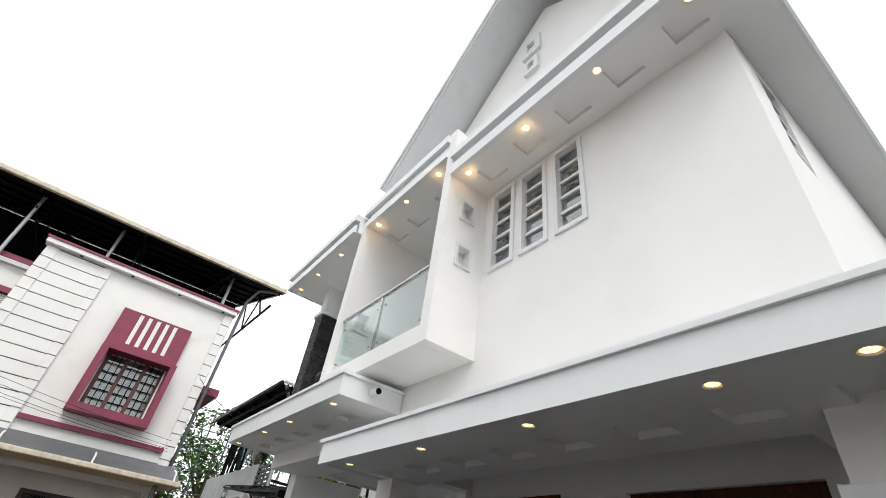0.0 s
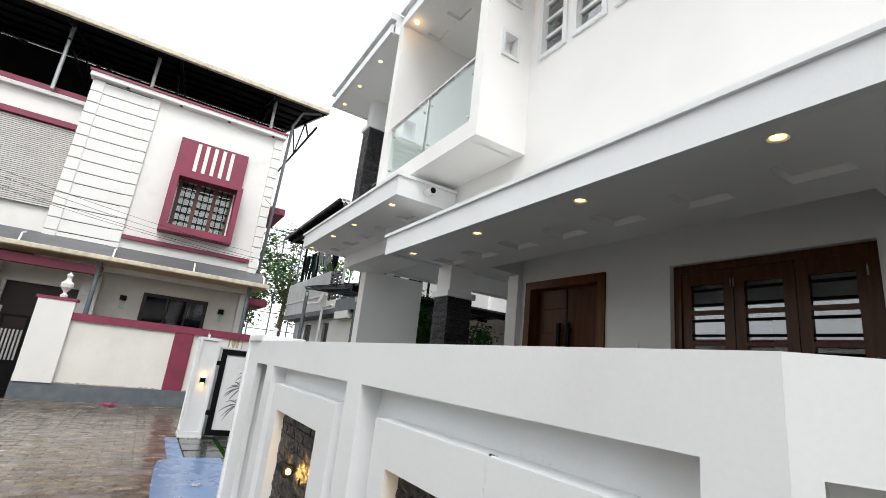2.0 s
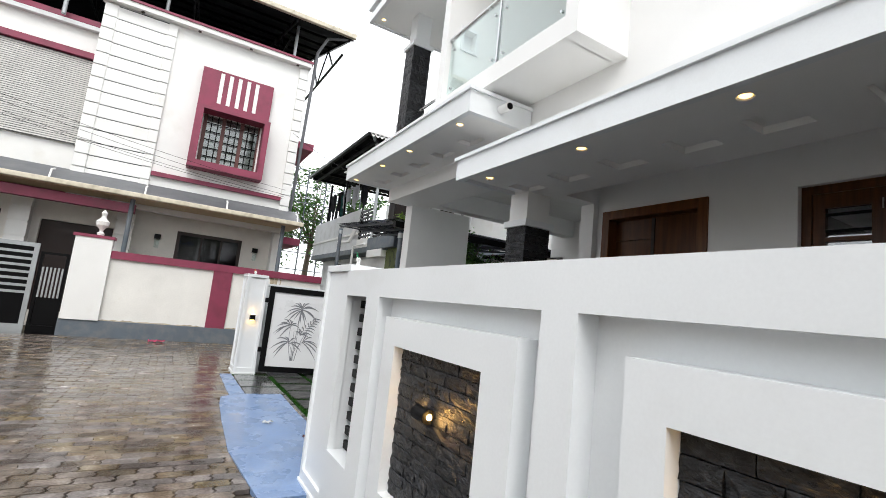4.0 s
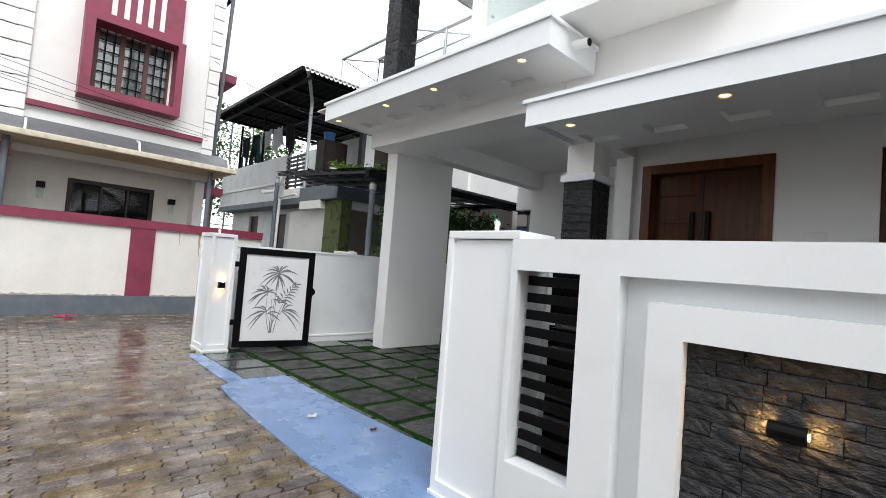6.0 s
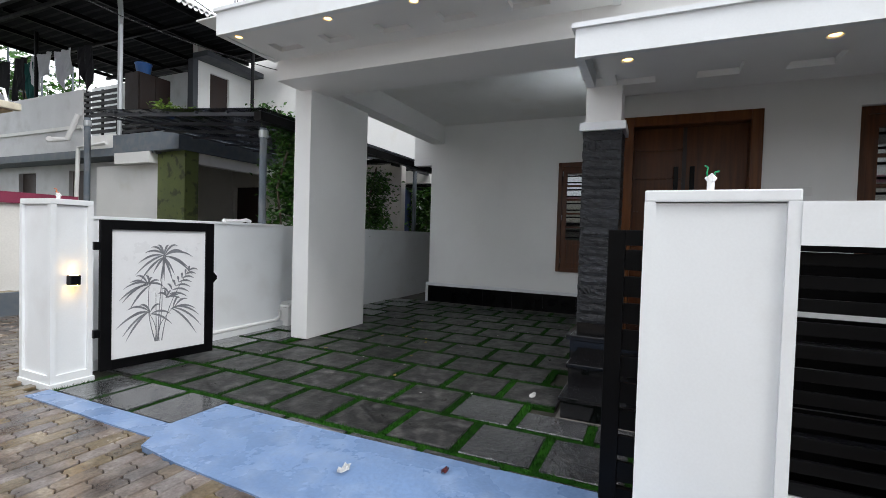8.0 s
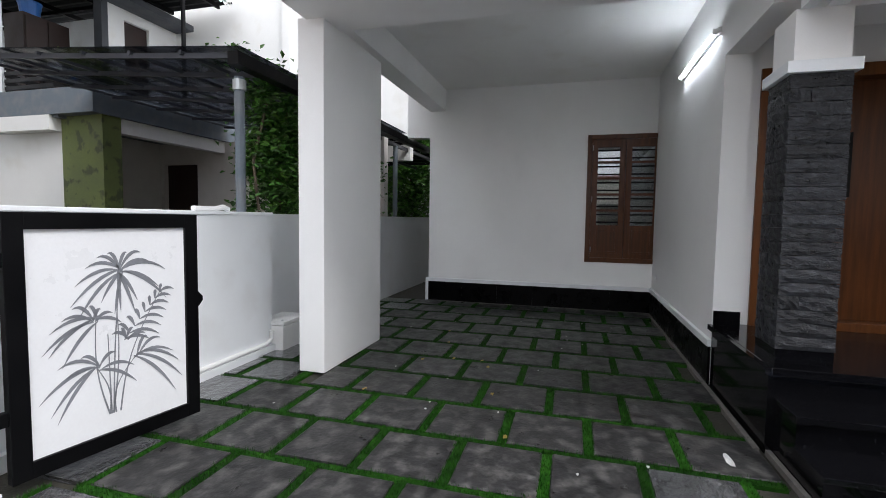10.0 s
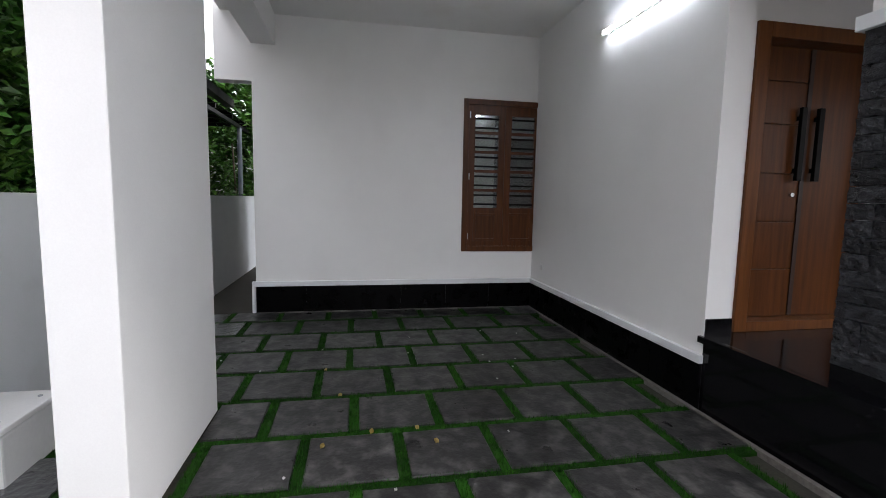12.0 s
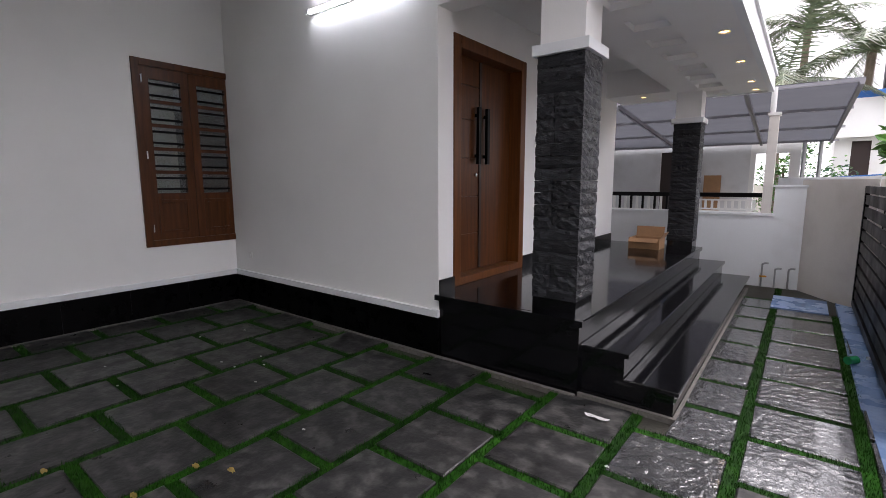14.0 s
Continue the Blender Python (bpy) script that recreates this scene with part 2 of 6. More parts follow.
tb.inputs["Color"].default_value = (0.08, 0.082, 0.093, 1)
mxs = pn_.new("ShaderNodeMixShader")
mxs.inputs["Fac"].default_value = 0.55
pl_.new(pn_["Principled BSDF"].outputs["BSDF"], mxs.inputs[1])
pl_.new(tb.outputs["BSDF"], mxs.inputs[2])
pl_.new(mxs.outputs["Shader"], pn_["Material Output"].inputs["Surface"])
POLYD = glass_mat("smoked_sheet", (0.04, 0.045, 0.06), 0.2, 0.06)
BLUEG = mat("blue_house_paint", (0.035, 0.06, 0.16), rough=0.6)


def glow(name, col, strength):
    m = bpy.data.materials.new(name)
    m.use_nodes = True
    b = m.node_tree.nodes["Principled BSDF"]
    b.inputs["Base Color"].default_value = (0.8, 0.8, 0.8, 1)
    b.inputs["Emission Color"].default_value = (*col, 1)
    b.inputs["Emission Strength"].default_value = strength
    return m


WARM = glow("warm_downlight_lens", (1.0, 0.56, 0.17), 3.2)
TUBE = glow("white_tube_light", (0.88, 0.95, 1.0), 15)
BULB = glow("warm_bulb", (1.0, 0.62, 0.2), 12)


# ---- building helpers ----
def part(name, bm, material, parent=None, label=""):
    me = bpy.data.meshes.new(name)
    at = Vector((0, 0, 0))
    p = parent
    while p:
        at += p.location
        p = p.parent
    bmesh.ops.translate(bm, verts=bm.verts, vec=-at)
    bm.to_mesh(me)
    bm.free()
    me.materials.append(material)
    ob = new(name, me)
    ob.parent = parent
    if label:
        ob["label"] = label
    return ob


def thing(name, at, label, category, group="", kind=""):
    return tagged(new(name), label, category, group, kind) if at is None else _placed(new(name), at, label, category, group, kind)


def _placed(ob, at, label, category, group, kind):
    ob.location = at
    ob.empty_display_size = 0.1
    return tagged(ob, label, category, group, kind)


def bx(bm, x0, y0, z0, x1, y1, z1, bevel=0.0):
    r = bmesh.ops.create_cube(bm, size=1, matrix=Matrix.LocRotScale(((x0 + x1) / 2, (y0 + y1) / 2, (z0 + z1) / 2), None, (abs(x1 - x0), abs(y1 - y0), abs(z1 - z0))))
    if bevel:
        es = list({e for v in r["verts"] for e in v.link_edges})
        bmesh.ops.bevel(bm, geom=es, offset=bevel, segments=2, affect="EDGES", profile=0.6)
    return bm


def box(x0, y0, z0, x1, y1, z1, bevel=0.0):
    return bx(bmesh.new(), x0, y0, z0, x1, y1, z1, bevel)


def cy(bm, p, q, r, seg=14, r2=None):
    p, q = Vector(p), Vector(q)
    d = q - p
    m = Matrix.Translation((p + q) / 2) @ d.to_track_quat("Z", "Y").to_matrix().to_4x4()
    bmesh.ops.create_cone(bm, cap_ends=True, segments=seg, radius1=r, radius2=r if r2 is None else r2, depth=d.length, matrix=m)
    return bm


def rod(p, q, r, seg=14, r2=None):
    return cy(bmesh.new(), p, q, r, seg, r2)


def bar(bm, p, q, w, h):
    p, q = Vector(p), Vector(q)
    d = q - p
    m = Matrix.Translation((p + q) / 2) @ d.to_track_quat("X", "Z").to_matrix().to_4x4() @ Matrix.Diagonal((d.length, w, h, 1))
    bmesh.ops.create_cube(bm, size=1, matrix=m)
    return bm


def pipe(points, r, seg=10):
    """A round tube swept along points, in one piece."""
    bm = bmesh.new()
    pts = [Vector(p) for p in points]
    rings = []
    for i, p in enumerate(pts):
        d = (pts[min(i + 1, len(pts) - 1)] - pts[max(i - 1, 0)]).normalized()
        q = d.to_track_quat("Z", "Y").to_matrix()
        rings.append([bm.verts.new(p + q @ Vector((r * math.cos(6.2832 * k / seg), r * math.sin(6.2832 * k / seg), 0))) for k in range(seg)])
    for a, b in zip(rings[:-1], rings[1:]):
        off = min(range(seg), key=lambda o: sum((a[k].co - b[(k + o) % seg].co).length for k in range(seg)))
        for k in range(seg):
            bm.faces.new((a[k], a[(k + 1) % seg], b[(k + 1 + off) % seg], b[(k + off) % seg]))
    bm.faces.new(rings[0][::-1])
    bm.faces.new(rings[-1])
    return bm


def holes(u0, u1, v0, v1, gaps):
    """Rectangles that fill u0..u1 x v0..v1 around the gaps (u0, u1, v0, v1)."""
    us = sorted({u0, u1, *[min(max(g, u0), u1) for h in gaps for g in h[:2]]})
    out = []
    for a, b in zip(us[:-1], us[1:]):
        mid = (a + b) / 2
        v = v0
        for g in sorted([h for h in gaps if h[0] < mid < h[1]], key=lambda h: h[2]):
            if g[2] > v + 1e-6:
                out.append((a, b, v, g[2]))
            v = max(v, g[3])
        if v < v1 - 1e-6:
            out.append((a, b, v, v1))
    return out


def wall_x(x0, x1, y0, y1, z0, z1, gaps=()):
    """A wall that faces along x, with openings (y0, y1, z0, z1)."""
    bm = bmesh.new()
    for a, b, c, d in holes(y0, y1, z0, z1, gaps):
        bx(bm, x0, a, c, x1, b, d)
    bmesh.ops.remove_doubles(bm, verts=bm.verts, dist=1e-5)
    return bm


def wall_y(y0, y1, x0, x1, z0, z1, gaps=()):
    bm = bmesh.new()
    for a, b, c, d in holes(x0, x1, z0, z1, gaps):
        bx(bm, a, y0, c, b, y1, d)
    bmesh.ops.remove_doubles(bm, verts=bm.verts, dist=1e-5)
    return bm


def slab(z0, z1, x0, x1, y0, y1, gaps=()):
    bm = bmesh.new()
    for a, b, c, d in holes(x0, x1, y0, y1, gaps):
        bx(bm, a, c, z0, b, d, z1)
    bmesh.ops.remove_doubles(bm, verts=bm.verts, dist=1e-5)
    return bm


def structure(name, bm, material, label="", category=""):
    return tagged(part(name, bm, material), label, category, kind="structure")


def outline(points, z0, z1):
    """An upright prism over a plan outline."""
    bm = bmesh.new()
    low = [bm.verts.new((x, y, z0)) for x, y in points]
    top = [bm.verts.new((x, y, z1)) for x, y in points]
    bm.faces.new(top)
    bm.faces.new(low[::-1])
    for i in range(len(points)):
        k = (i + 1) % len(points)
        bm.faces.new((low[i], low[k], top[k], top[i]))
    return bm


def leaves(bm, rng, at, spread, count, size):
    """Small folded leaves scattered in an uneven clump."""
    for _ in range(count):
        c = Vector(at) + Vector((rng.gauss(0, spread[0]), rng.gauss(0, spread[1]), rng.gauss(0, spread[2])))
        q = Euler((rng.uniform(-0.9, 0.9), rng.uniform(-0.9, 0.9), rng.uniform(0, 6.28))).to_matrix()
        s = size * rng.uniform(0.6, 1.3)
        pts = [Vector((0, -s, 0)), Vector((s * 0.55, 0, s * 0.18)), Vector((0, s, -s * 0.15)), Vector((-s * 0.55, 0, s * 0.18))]
        v = [bm.verts.new(c + q @ p) for p in pts]
        bm.faces.new((v[0], v[1], v[2]))
        bm.faces.new((v[0], v[2], v[3]))
    return bm

# ---- ground, road and drive ----
structure("ground", box(-400, -400, -0.5, 400, 400, -0.07), EARTH, "wet brown earth beyond the paved lane", "ground")
ROAD = structure("road", box(-9, -9, -0.07, 0.62, 13.0, -0.035), ROADBED, "wet lane laid with interlocking pavers", "road")
structure("road", box(0.62, 9.9, -0.07, 3.3, 13.0, -0.035), ROADBED, "wet lane beyond the side wall", "road")
DRIVE = structure("driveway", box(0.62, -0.6, -0.07, 12.0, 9.9, -0.03), SOIL, "driveway of dark slate slabs with grass joints", "driveway")
BLUESTRIP = outline([(0.60, 4.3), (1.395, 4.3), (1.385, 5.0), (1.36, 5.8), (1.345, 6.5), (1.36, 7.46), (0.925, 7.47), (0.91, 8.9), (0.75, 8.9), (0.735, 7.7), (0.74, 7.38), (0.635, 7.32), (0.59, 6.95), (0.55, 6.2), (0.52, 5.3)], -0.03, 0.006)
structure("pavement", BLUESTRIP, BLUE, "wet blue painted concrete apron at the gate", "pavement")
structure("pavement", outline([(1.12, 1.3), (1.42, 1.0), (1.42, 4.3), (1.12, 4.3)], -0.03, 0.006), BLUE, "blue painted concrete strip inside the wall", "pavement")

# ---- the white house: shell ----
X_BACK, X_FACE, X_UP, Y_SIDE, Y_END = 7.285, 4.2, 2.97, 5.17, 0.66
BW = (5.04, 6.15, 0.75, 2.69)
structure("wall_back", wall_x(X_BACK, X_BACK + 0.2, Y_SIDE - 0.2, 8.68, 0, 3.72, [BW]), WHITE, "white carport wall with a shuttered window", "wall")
structure("wall_back_upper", box(X_BACK + 0.003, 8.68, 2.74, X_BACK + 0.2, 9.08, 6.2), WHITE, "white wall over the side passage", "wall")
structure("wall_side", box(X_FACE - 0.08, Y_SIDE - 0.2, 0, X_BACK, Y_SIDE, 3.72), WHITE, "white carport side wall", "wall")
structure("wall_side_upper", box(X_UP + 0.2, Y_SIDE - 0.2, 2.75, X_FACE - 0.08, Y_SIDE, 3.72), WHITE, "white wall over the porch opening", "wall")
DOOR = (3.63, 4.88, 0.52, 2.64)
PW = (1.40, 2.90, 0.95, 2.61)
structure("wall_front", wall_x(X_FACE, X_FACE + 0.22, Y_END, Y_SIDE - 0.2, 0.52, 2.63, [DOOR, PW]), WHITE, "white porch wall with door and window", "wall")
UPW = [(3.19, 3.48, 4.66, 5.73), (2.71, 3.01, 4.66, 5.73), (2.23, 2.52, 4.66, 5.73)]
structure("wall_upper", wall_x(X_UP, X_UP + 0.2, Y_END, 3.66, 2.76, 5.84, UPW), WHITE, "plain white upper wall", "wall")
structure("wall_upper_low", box(X_UP, 3.66, 2.76, X_UP + 0.2, Y_SIDE, 3.60), WHITE, "white wall under the balcony", "wall")
structure("wall_side_low", box(X_FACE + 0.003, Y_END - 0.002, -0.05, 11.0, Y_END + 0.198, 2.76), WHITE, "white side wall of the house", "wall")
structure("wall_upper_side", wall_y(Y_END, Y_END + 0.2, X_UP + 0.2, 11.0, 2.76, 5.84, [(3.42, 3.80, 4.62, 5.66)]), WHITE, "white side wall of the house", "wall")
gb = bmesh.new()
vs = [(0.30, 5.98), (3.66, 5.98), (3.66, 6.43), (5.35, 6.43), (5.35, 6.9), (2.62, 9.35), (0.30, 7.25)]
fr = [gb.verts.new((X_UP, y, z)) for y, z in vs]
bk = [gb.verts.new((X_UP + 0.2, y, z)) for y, z in vs]
gb.faces.new(fr)
gb.faces.new(bk[::-1])
for i in range(7):
    gb.faces.new((fr[i], bk[i], bk[(i + 1) % 7], fr[(i + 1) % 7]))
structure("wall_gable", gb, WHITE, "white gable wall with small square vents", "wall")
# rooms behind the openings, closed; their dimness is put into the dark colour
structure("wall_inside", wall_x(10.8, 11.0, Y_END, 9.0, 0, 6), ROOM_SHADE, "back wall of the house", "wall")
structure("wall_inside", box(X_FACE + 0.25, 3.1, 0.5, X_FACE + 2.4, 3.2, 2.6), ROOM_SHADE, "inner partition wall", "wall")
structure("floor", box(X_FACE, Y_END, 0.40, 10.8, Y_SIDE - 0.2, 0.50), ROOM_SHADE, "inside floor", "floor")
structure("floor_upper", box(X_UP + 0.2, Y_END + 0.2, 3.80, 10.8, 3.66, 3.9), ROOM_SHADE, "upper floor slab", "floor")
structure("ceiling_upper", box(X_UP + 0.2, Y_END + 0.2, 5.86, 10.8, 3.66, 5.96), ROOM_SHADE, "upper ceiling", "ceiling")
structure("ceiling_inside", box(X_FACE + 0.225, Y_END + 0.2, 2.68, 10.8, Y_SIDE - 0.2, 2.75), WHITE, "inside ceiling", "ceiling")
# carport pillar, beams, ceiling
structure("pillar", box(3.36, 8.41, 0, 4.585, 8.66, 3.08, 0.006), WHITE, "broad white carport pillar", "pillar")
structure("beam_front", box(2.96, Y_SIDE, 3.06, 3.66, 8.575, 3.285), WHITE, "white front beam of the carport", "beam")
structure("beam_side", box(3.66, 8.41, 3.16, X_BACK, 8.68, 3.72), WHITE, "white side beam of the carport", "beam")
structure("ceiling", box(2.96, Y_SIDE, 3.72, X_BACK, 8.68, 3.80), WHITE, "white carport ceiling", "ceiling")
structure("beam_front_upper", box(2.96, Y_SIDE, 3.50, 3.16, 8.575, 3.72), WHITE, "white band over the carport beam", "beam")


def coffered(name, x0, x1, y0, y1, z0, z1, gaps, depth, label):
    bm = slab(z0, z0 + depth, x0, x1, y0, y1, gaps)
    bx(bm, x0, y0, z0 + depth, x1, y1, z1)
    return structure(name, bm, WHITE, label, "ceiling")


porch_gaps = [(2.74, 3.02, y, y + 0.29) for y in (4.58, 4.0, 3.42, 2.84, 2.31, 1.71, 1.12, 0.55)]
coffered("ceiling_porch", 2.28, 3.34, 0.36, Y_SIDE - 0.2, 2.63, 2.75, porch_gaps, 0.05, "white porch soffit with square recesses")
structure("ceiling_porch_end", box(3.34, 0.36, 2.63, X_FACE, 1.15, 2.75), WHITE, "white porch soffit at the end", "ceiling")
structure("ceiling_porch_inner", box(3.30, 1.15, 2.98, X_FACE + 0.22, Y_SIDE - 0.2, 3.05), WHITE, "raised white porch ceiling", "ceiling")
structure("beam_porch", box(3.30, 1.15, 2.75, 3.34, Y_SIDE - 0.2, 2.98), WHITE, "inner edge of the porch soffit", "beam")
structure("beam_porch_end", box(3.34, 1.11, 2.75, X_FACE, 1.15, 2.98), WHITE, "inner edge of the porch soffit", "beam")
structure("wall_front_upper", box(X_FACE, 1.11, 2.63, X_FACE + 0.22, Y_SIDE - 0.2, 2.98), WHITE, "white wall over the porch openings", "wall")
car_gaps = [(2.56, 2.76, y, y + 0.32) for y in (8.0, 7.35, 6.7, 6.05, 5.4)]
coffered("ceiling_carport", 2.20, 2.96, 4.89, 8.57, 3.285, 3.50, car_gaps, 0.05, "white carport soffit with square recesses")


def fascia(name, x0, y0, y1, z0, z1, back, label):
    """A slab's white edge band with a small lip on top, returned at both ends."""
    bm = bx(bmesh.new(), x0, y0, z0 - 0.012, x0 + 0.06, y1, z1)
    bx(bm, x0 - 0.025, y0 - 0.025, z1, x0 + 0.10, y1 + 0.025, z1 + 0.035)
    bx(bm, x0 + 0.06, y1 - 0.06, z0 - 0.012, back, y1, z1)
    bx(bm, x0 + 0.10, y1 - 0.06, z1, back, y1 + 0.025, z1 + 0.035)
    bx(bm, x0 + 0.06, y0, z0 - 0.012, back, y0 + 0.06, z1)
    bx(bm, x0 + 0.10, y0 - 0.025, z1, back, y0 + 0.06, z1 + 0.035)
    return structure(name, bm, WHITE_G, label, "fascia")


fascia("trim_porch", 2.25, 0.33, 5.10, 2.63, 2.82, X_UP, "white edge band of the porch slab")
fascia("trim_carport", 2.175, 4.86, 8.62, 3.285, 3.50, X_UP - 0.01, "white edge band of the carport slab")
structure("roof_porch", box(2.31, 0.39, 2.75, X_UP, 5.04, 2.80), WHITE_OLD, "porch slab top", "roof")

# balcony with its fins, roof band and glass
structure("balcony", box(2.36, 3.78, 3.60, X_UP + 1.6, 5.85, 3.80), WHITE, "white balcony slab", "balcony")
NICHES = [(2.60, 2.76, 5.28, 5.52), (2.60, 2.76, 4.62, 4.86)]
fin = wall_y(3.65, 3.79, 2.36, X_UP, 3.60, 6.72, NICHES)
structure("wall_fin", fin, WHITE, "white balcony side fin with two square niches", "wall")
NB_ = [(2.58, 2.76, 4.55, 4.80)]
structure("wall_fin_far", wall_y(5.85, 5.99, 2.36, X_UP + 1.6, 3.50, 6.42, NB_), WHITE, "white balcony fin with a square niche", "wall")
for (x0, x1, z0, z1), y, s in [(NICHES[0], 3.65, -1), (NICHES[1], 3.65, -1), (NB_[0], 5.85, -1)]:
    bm = bmesh.new()
    for a, b, c, d in holes(x0 - 0.035, x1 + 0.035, z0 - 0.035, z1 + 0.035, [(x0, x1, z0, z1)]):
        bx(bm, a, y - 0.02, c, b, y - 0.001, d)
    bx(bm, x0, y + 0.10, z0, x1, y + 0.13, z1)
    structure("trim_niche", bm, WHITE_G, "raised square border of a niche", "trim")
structure("wall_balcony", wall_x(X_UP + 1.4, X_UP + 1.6, 3.79, 5.85, 3.80, 6.3), WHITE, "white wall behind the balcony", "wall")
structure("wall_balcony_side", box(X_UP, 3.66, 3.8, X_UP + 1.4, 3.79, 6.3), WHITE, "white wall beside the balcony", "wall")
coffered("ceiling_balcony", 2.40, X_UP + 1.6, 3.79, 5.85, 6.28, 6.42, [(2.72, 2.95, y, y + 0.3) for y in (4.25, 4.95, 5.5)], 0.05, "white balcony soffit")
bm = bx(bmesh.new(), 2.34, 3.79, 6.26, 2.42, 5.85, 6.40)
bx(bm, 2.38, 3.79, 6.40, 2.9, 5.85, 6.55)
bx(bm, 2.32, 3.79, 6.55, 2.9, 5.99, 6.68)
structure("trim_balcony", bm, WHITE_G, "stepped white edge band over the balcony", "fascia")
# right-hand eave over the upper windows
eave_gaps = [(2.56, 2.80, y, y + 0.30) for y in (3.1, 2.5, 1.9, 1.3, 0.7)]
coffered("ceiling_eave", 2.38, X_UP, 0.26, 3.65, 5.84, 5.98, eave_gaps, 0.05, "white eave soffit with square recesses")
structure("ceiling_eave_side", box(X_UP, 0.28, 5.845, 11, Y_END, 5.98), WHITE, "white side eave soffit", "ceiling")
bm = bx(bmesh.new(), 2.34, 0.24, 5.82, 2.40, 3.65, 5.99)
bx(bm, 2.40, 0.24, 5.99, 2.97, 3.65, 6.10)
bx(bm, 2.31, 0.22, 6.10, 2.97, 3.65, 6.22)
structure("trim_eave", bm, WHITE_G, "stepped white edge band of the eave", "fascia")
bm = bx(bmesh.new(), 2.97, 0.25, 5.83, 11, 0.28, 6.22)
structure("trim_eave_side", bm, WHITE_G, "side edge band of the eave", "fascia")
# terrace canopy beyond the balcony
coffered("ceiling_terrace", 2.26, 6.0, 5.99, 8.62, 6.20, 6.32, [], 0.04, "white terrace canopy soffit")
bm = bx(bmesh.new(), 2.22, 5.99, 6.18, 2.28, 8.66, 6.32)
bx(bm, 2.28, 8.60, 6.18, 6.0, 8.66, 6.32)
bx(bm, 2.28, 5.99, 6.32, 6.0, 8.62, 6.42)
bx(bm, 2.19, 5.99, 6.42, 6.0, 8.70, 6.54)
structure("trim_terrace", bm, WHITE_G, "stepped white edge of the terrace canopy", "fascia")
structure("floor_terrace", box(2.24, 4.92, 3.50, 11, 9.0, 3.515), WHITE_OLD, "terrace floor", "floor")
structure("wall_terrace", box(6.0, 5.99, 3.52, 6.2, 9.0, 6.2), WHITE, "white wall behind the terrace", "wall")


def gable_roof():
    """Two roof slopes with a moulded front edge."""
    top, out = (2.62, 9.62), 0.0
    for side, ye, ze in ((1, 5.56, 6.86), (-1, 0.30, 7.44)):
        bm = bmesh.new()
        a, b = Vector((0, top[0], top[1])), Vector((0, ye, ze))
        d = (b - a).normalized()
        nrm = Vector((0, -d.z, d.y)) * side
        if nrm.z < 0:
            nrm = -nrm
        quad = [a, b, b + nrm * 0.14, a + Vector((0, 0, 0.20))]
        f = [bm.verts.new(q + Vector((2.36, 0, 0))) for q in quad]
        g = [bm.verts.new(q + Vector((11.0, 0, 0))) for q in quad]
        bm.faces.new(f)
        bm.faces.new(g[::-1])
        for i in range(4):
            bm.faces.new((f[i], g[i], g[(i + 1) % 4], f[(i + 1) % 4]))
        for k, (o, h) in enumerate(((0.03, 0.10), (0.06, 0.05))):
            quad = [a + nrm * (0.10 - h + 0.03), b + nrm * (0.10 - h + 0.03), b + nrm * 0.17, a + Vector((0, 0, 0.24))]
            f = [bm.verts.new(q + Vector((2.36 - o, 0, 0))) for q in quad]
            g = [bm.verts.new(q + Vector((2.36 - o + 0.03, 0, 0))) for q in quad]
            bm.faces.new(f)
            bm.faces.new(g[::-1])
            for i in range(4):
                bm.faces.new((f[i], g[i], g[(i + 1) % 4], f[(i + 1) % 4]))
        structure("roof_gable", bm, WHITE_G, "white gable roof slope with moulded edge", "roof")


gable_roof()
for y, z, s in ((2.87, 8.45, 0.17), (2.87, 7.95, 0.13)):
    bm = bmesh.new()
    for a, b, c, d in holes(y - s, y + s, z - s * 1.2, z + s * 1.2, [(y - s * 0.45, y + s * 0.45, z - s * 0.6, z + s * 0.6)]):
        bx(bm, X_UP - 0.06, a, c, X_UP - 0.001, b, d)
    structure("trim_vent", bm, WHITE_G, "raised square vent border on the gable", "trim")

# porch plinth and steps in black granite
structure("trim_plinth", box(2.90, 5.163, 0.475, X_FACE - 0.055, 5.195, 0.518), GRANITE, "projecting granite edge of the porch floor", "trim")
structure("floor_porch", box(2.90, Y_END, 0.47, X_FACE + 0.3, 5.163, 0.52, 0.008), GRANITE, "polished black granite porch floor", "floor")
structure("wall_plinth", box(2.93, Y_END, -0.02, X_FACE + 0.2, 5.166, 0.47), GRANITE, "black granite plinth", "wall")
st = thing("porch_steps", (2.64, 2.9, 0), "two polished black granite steps along the porch", "steps", kind="structure")
part("tread", bx(bx(bmesh.new(), 2.61, Y_END, 0.31, 2.93, 5.14, 0.345, 0.006), 2.64, Y_END, -0.02, 2.929, 5.125, 0.31), GRANITE, st)
part("tread", bx(bx(bmesh.new(), 2.31, Y_END, 0.14, 2.64, 5.14, 0.17, 0.006), 2.34, Y_END, -0.02, 2.639, 5.125, 0.14), GRANITE, st)
structure("baseboard", box(X_FACE - 0.012, Y_END, 0.52, X_FACE, DOOR[0], 0.64), GRANITE, "black granite porch skirting", "baseboard")
structure("baseboard", box(X_FACE - 0.094, 4.965, 0.521, X_FACE - 0.081, 5.165, 0.64), GRANITE, "black granite porch skirting", "baseboard")
bm = bx(bmesh.new(), 2.93, 5.19, -0.03, X_BACK - 0.02, 5.225, 0.009)
structure("trim_mortar", bm, MORTAR, "pale mortar line along the skirting", "trim")
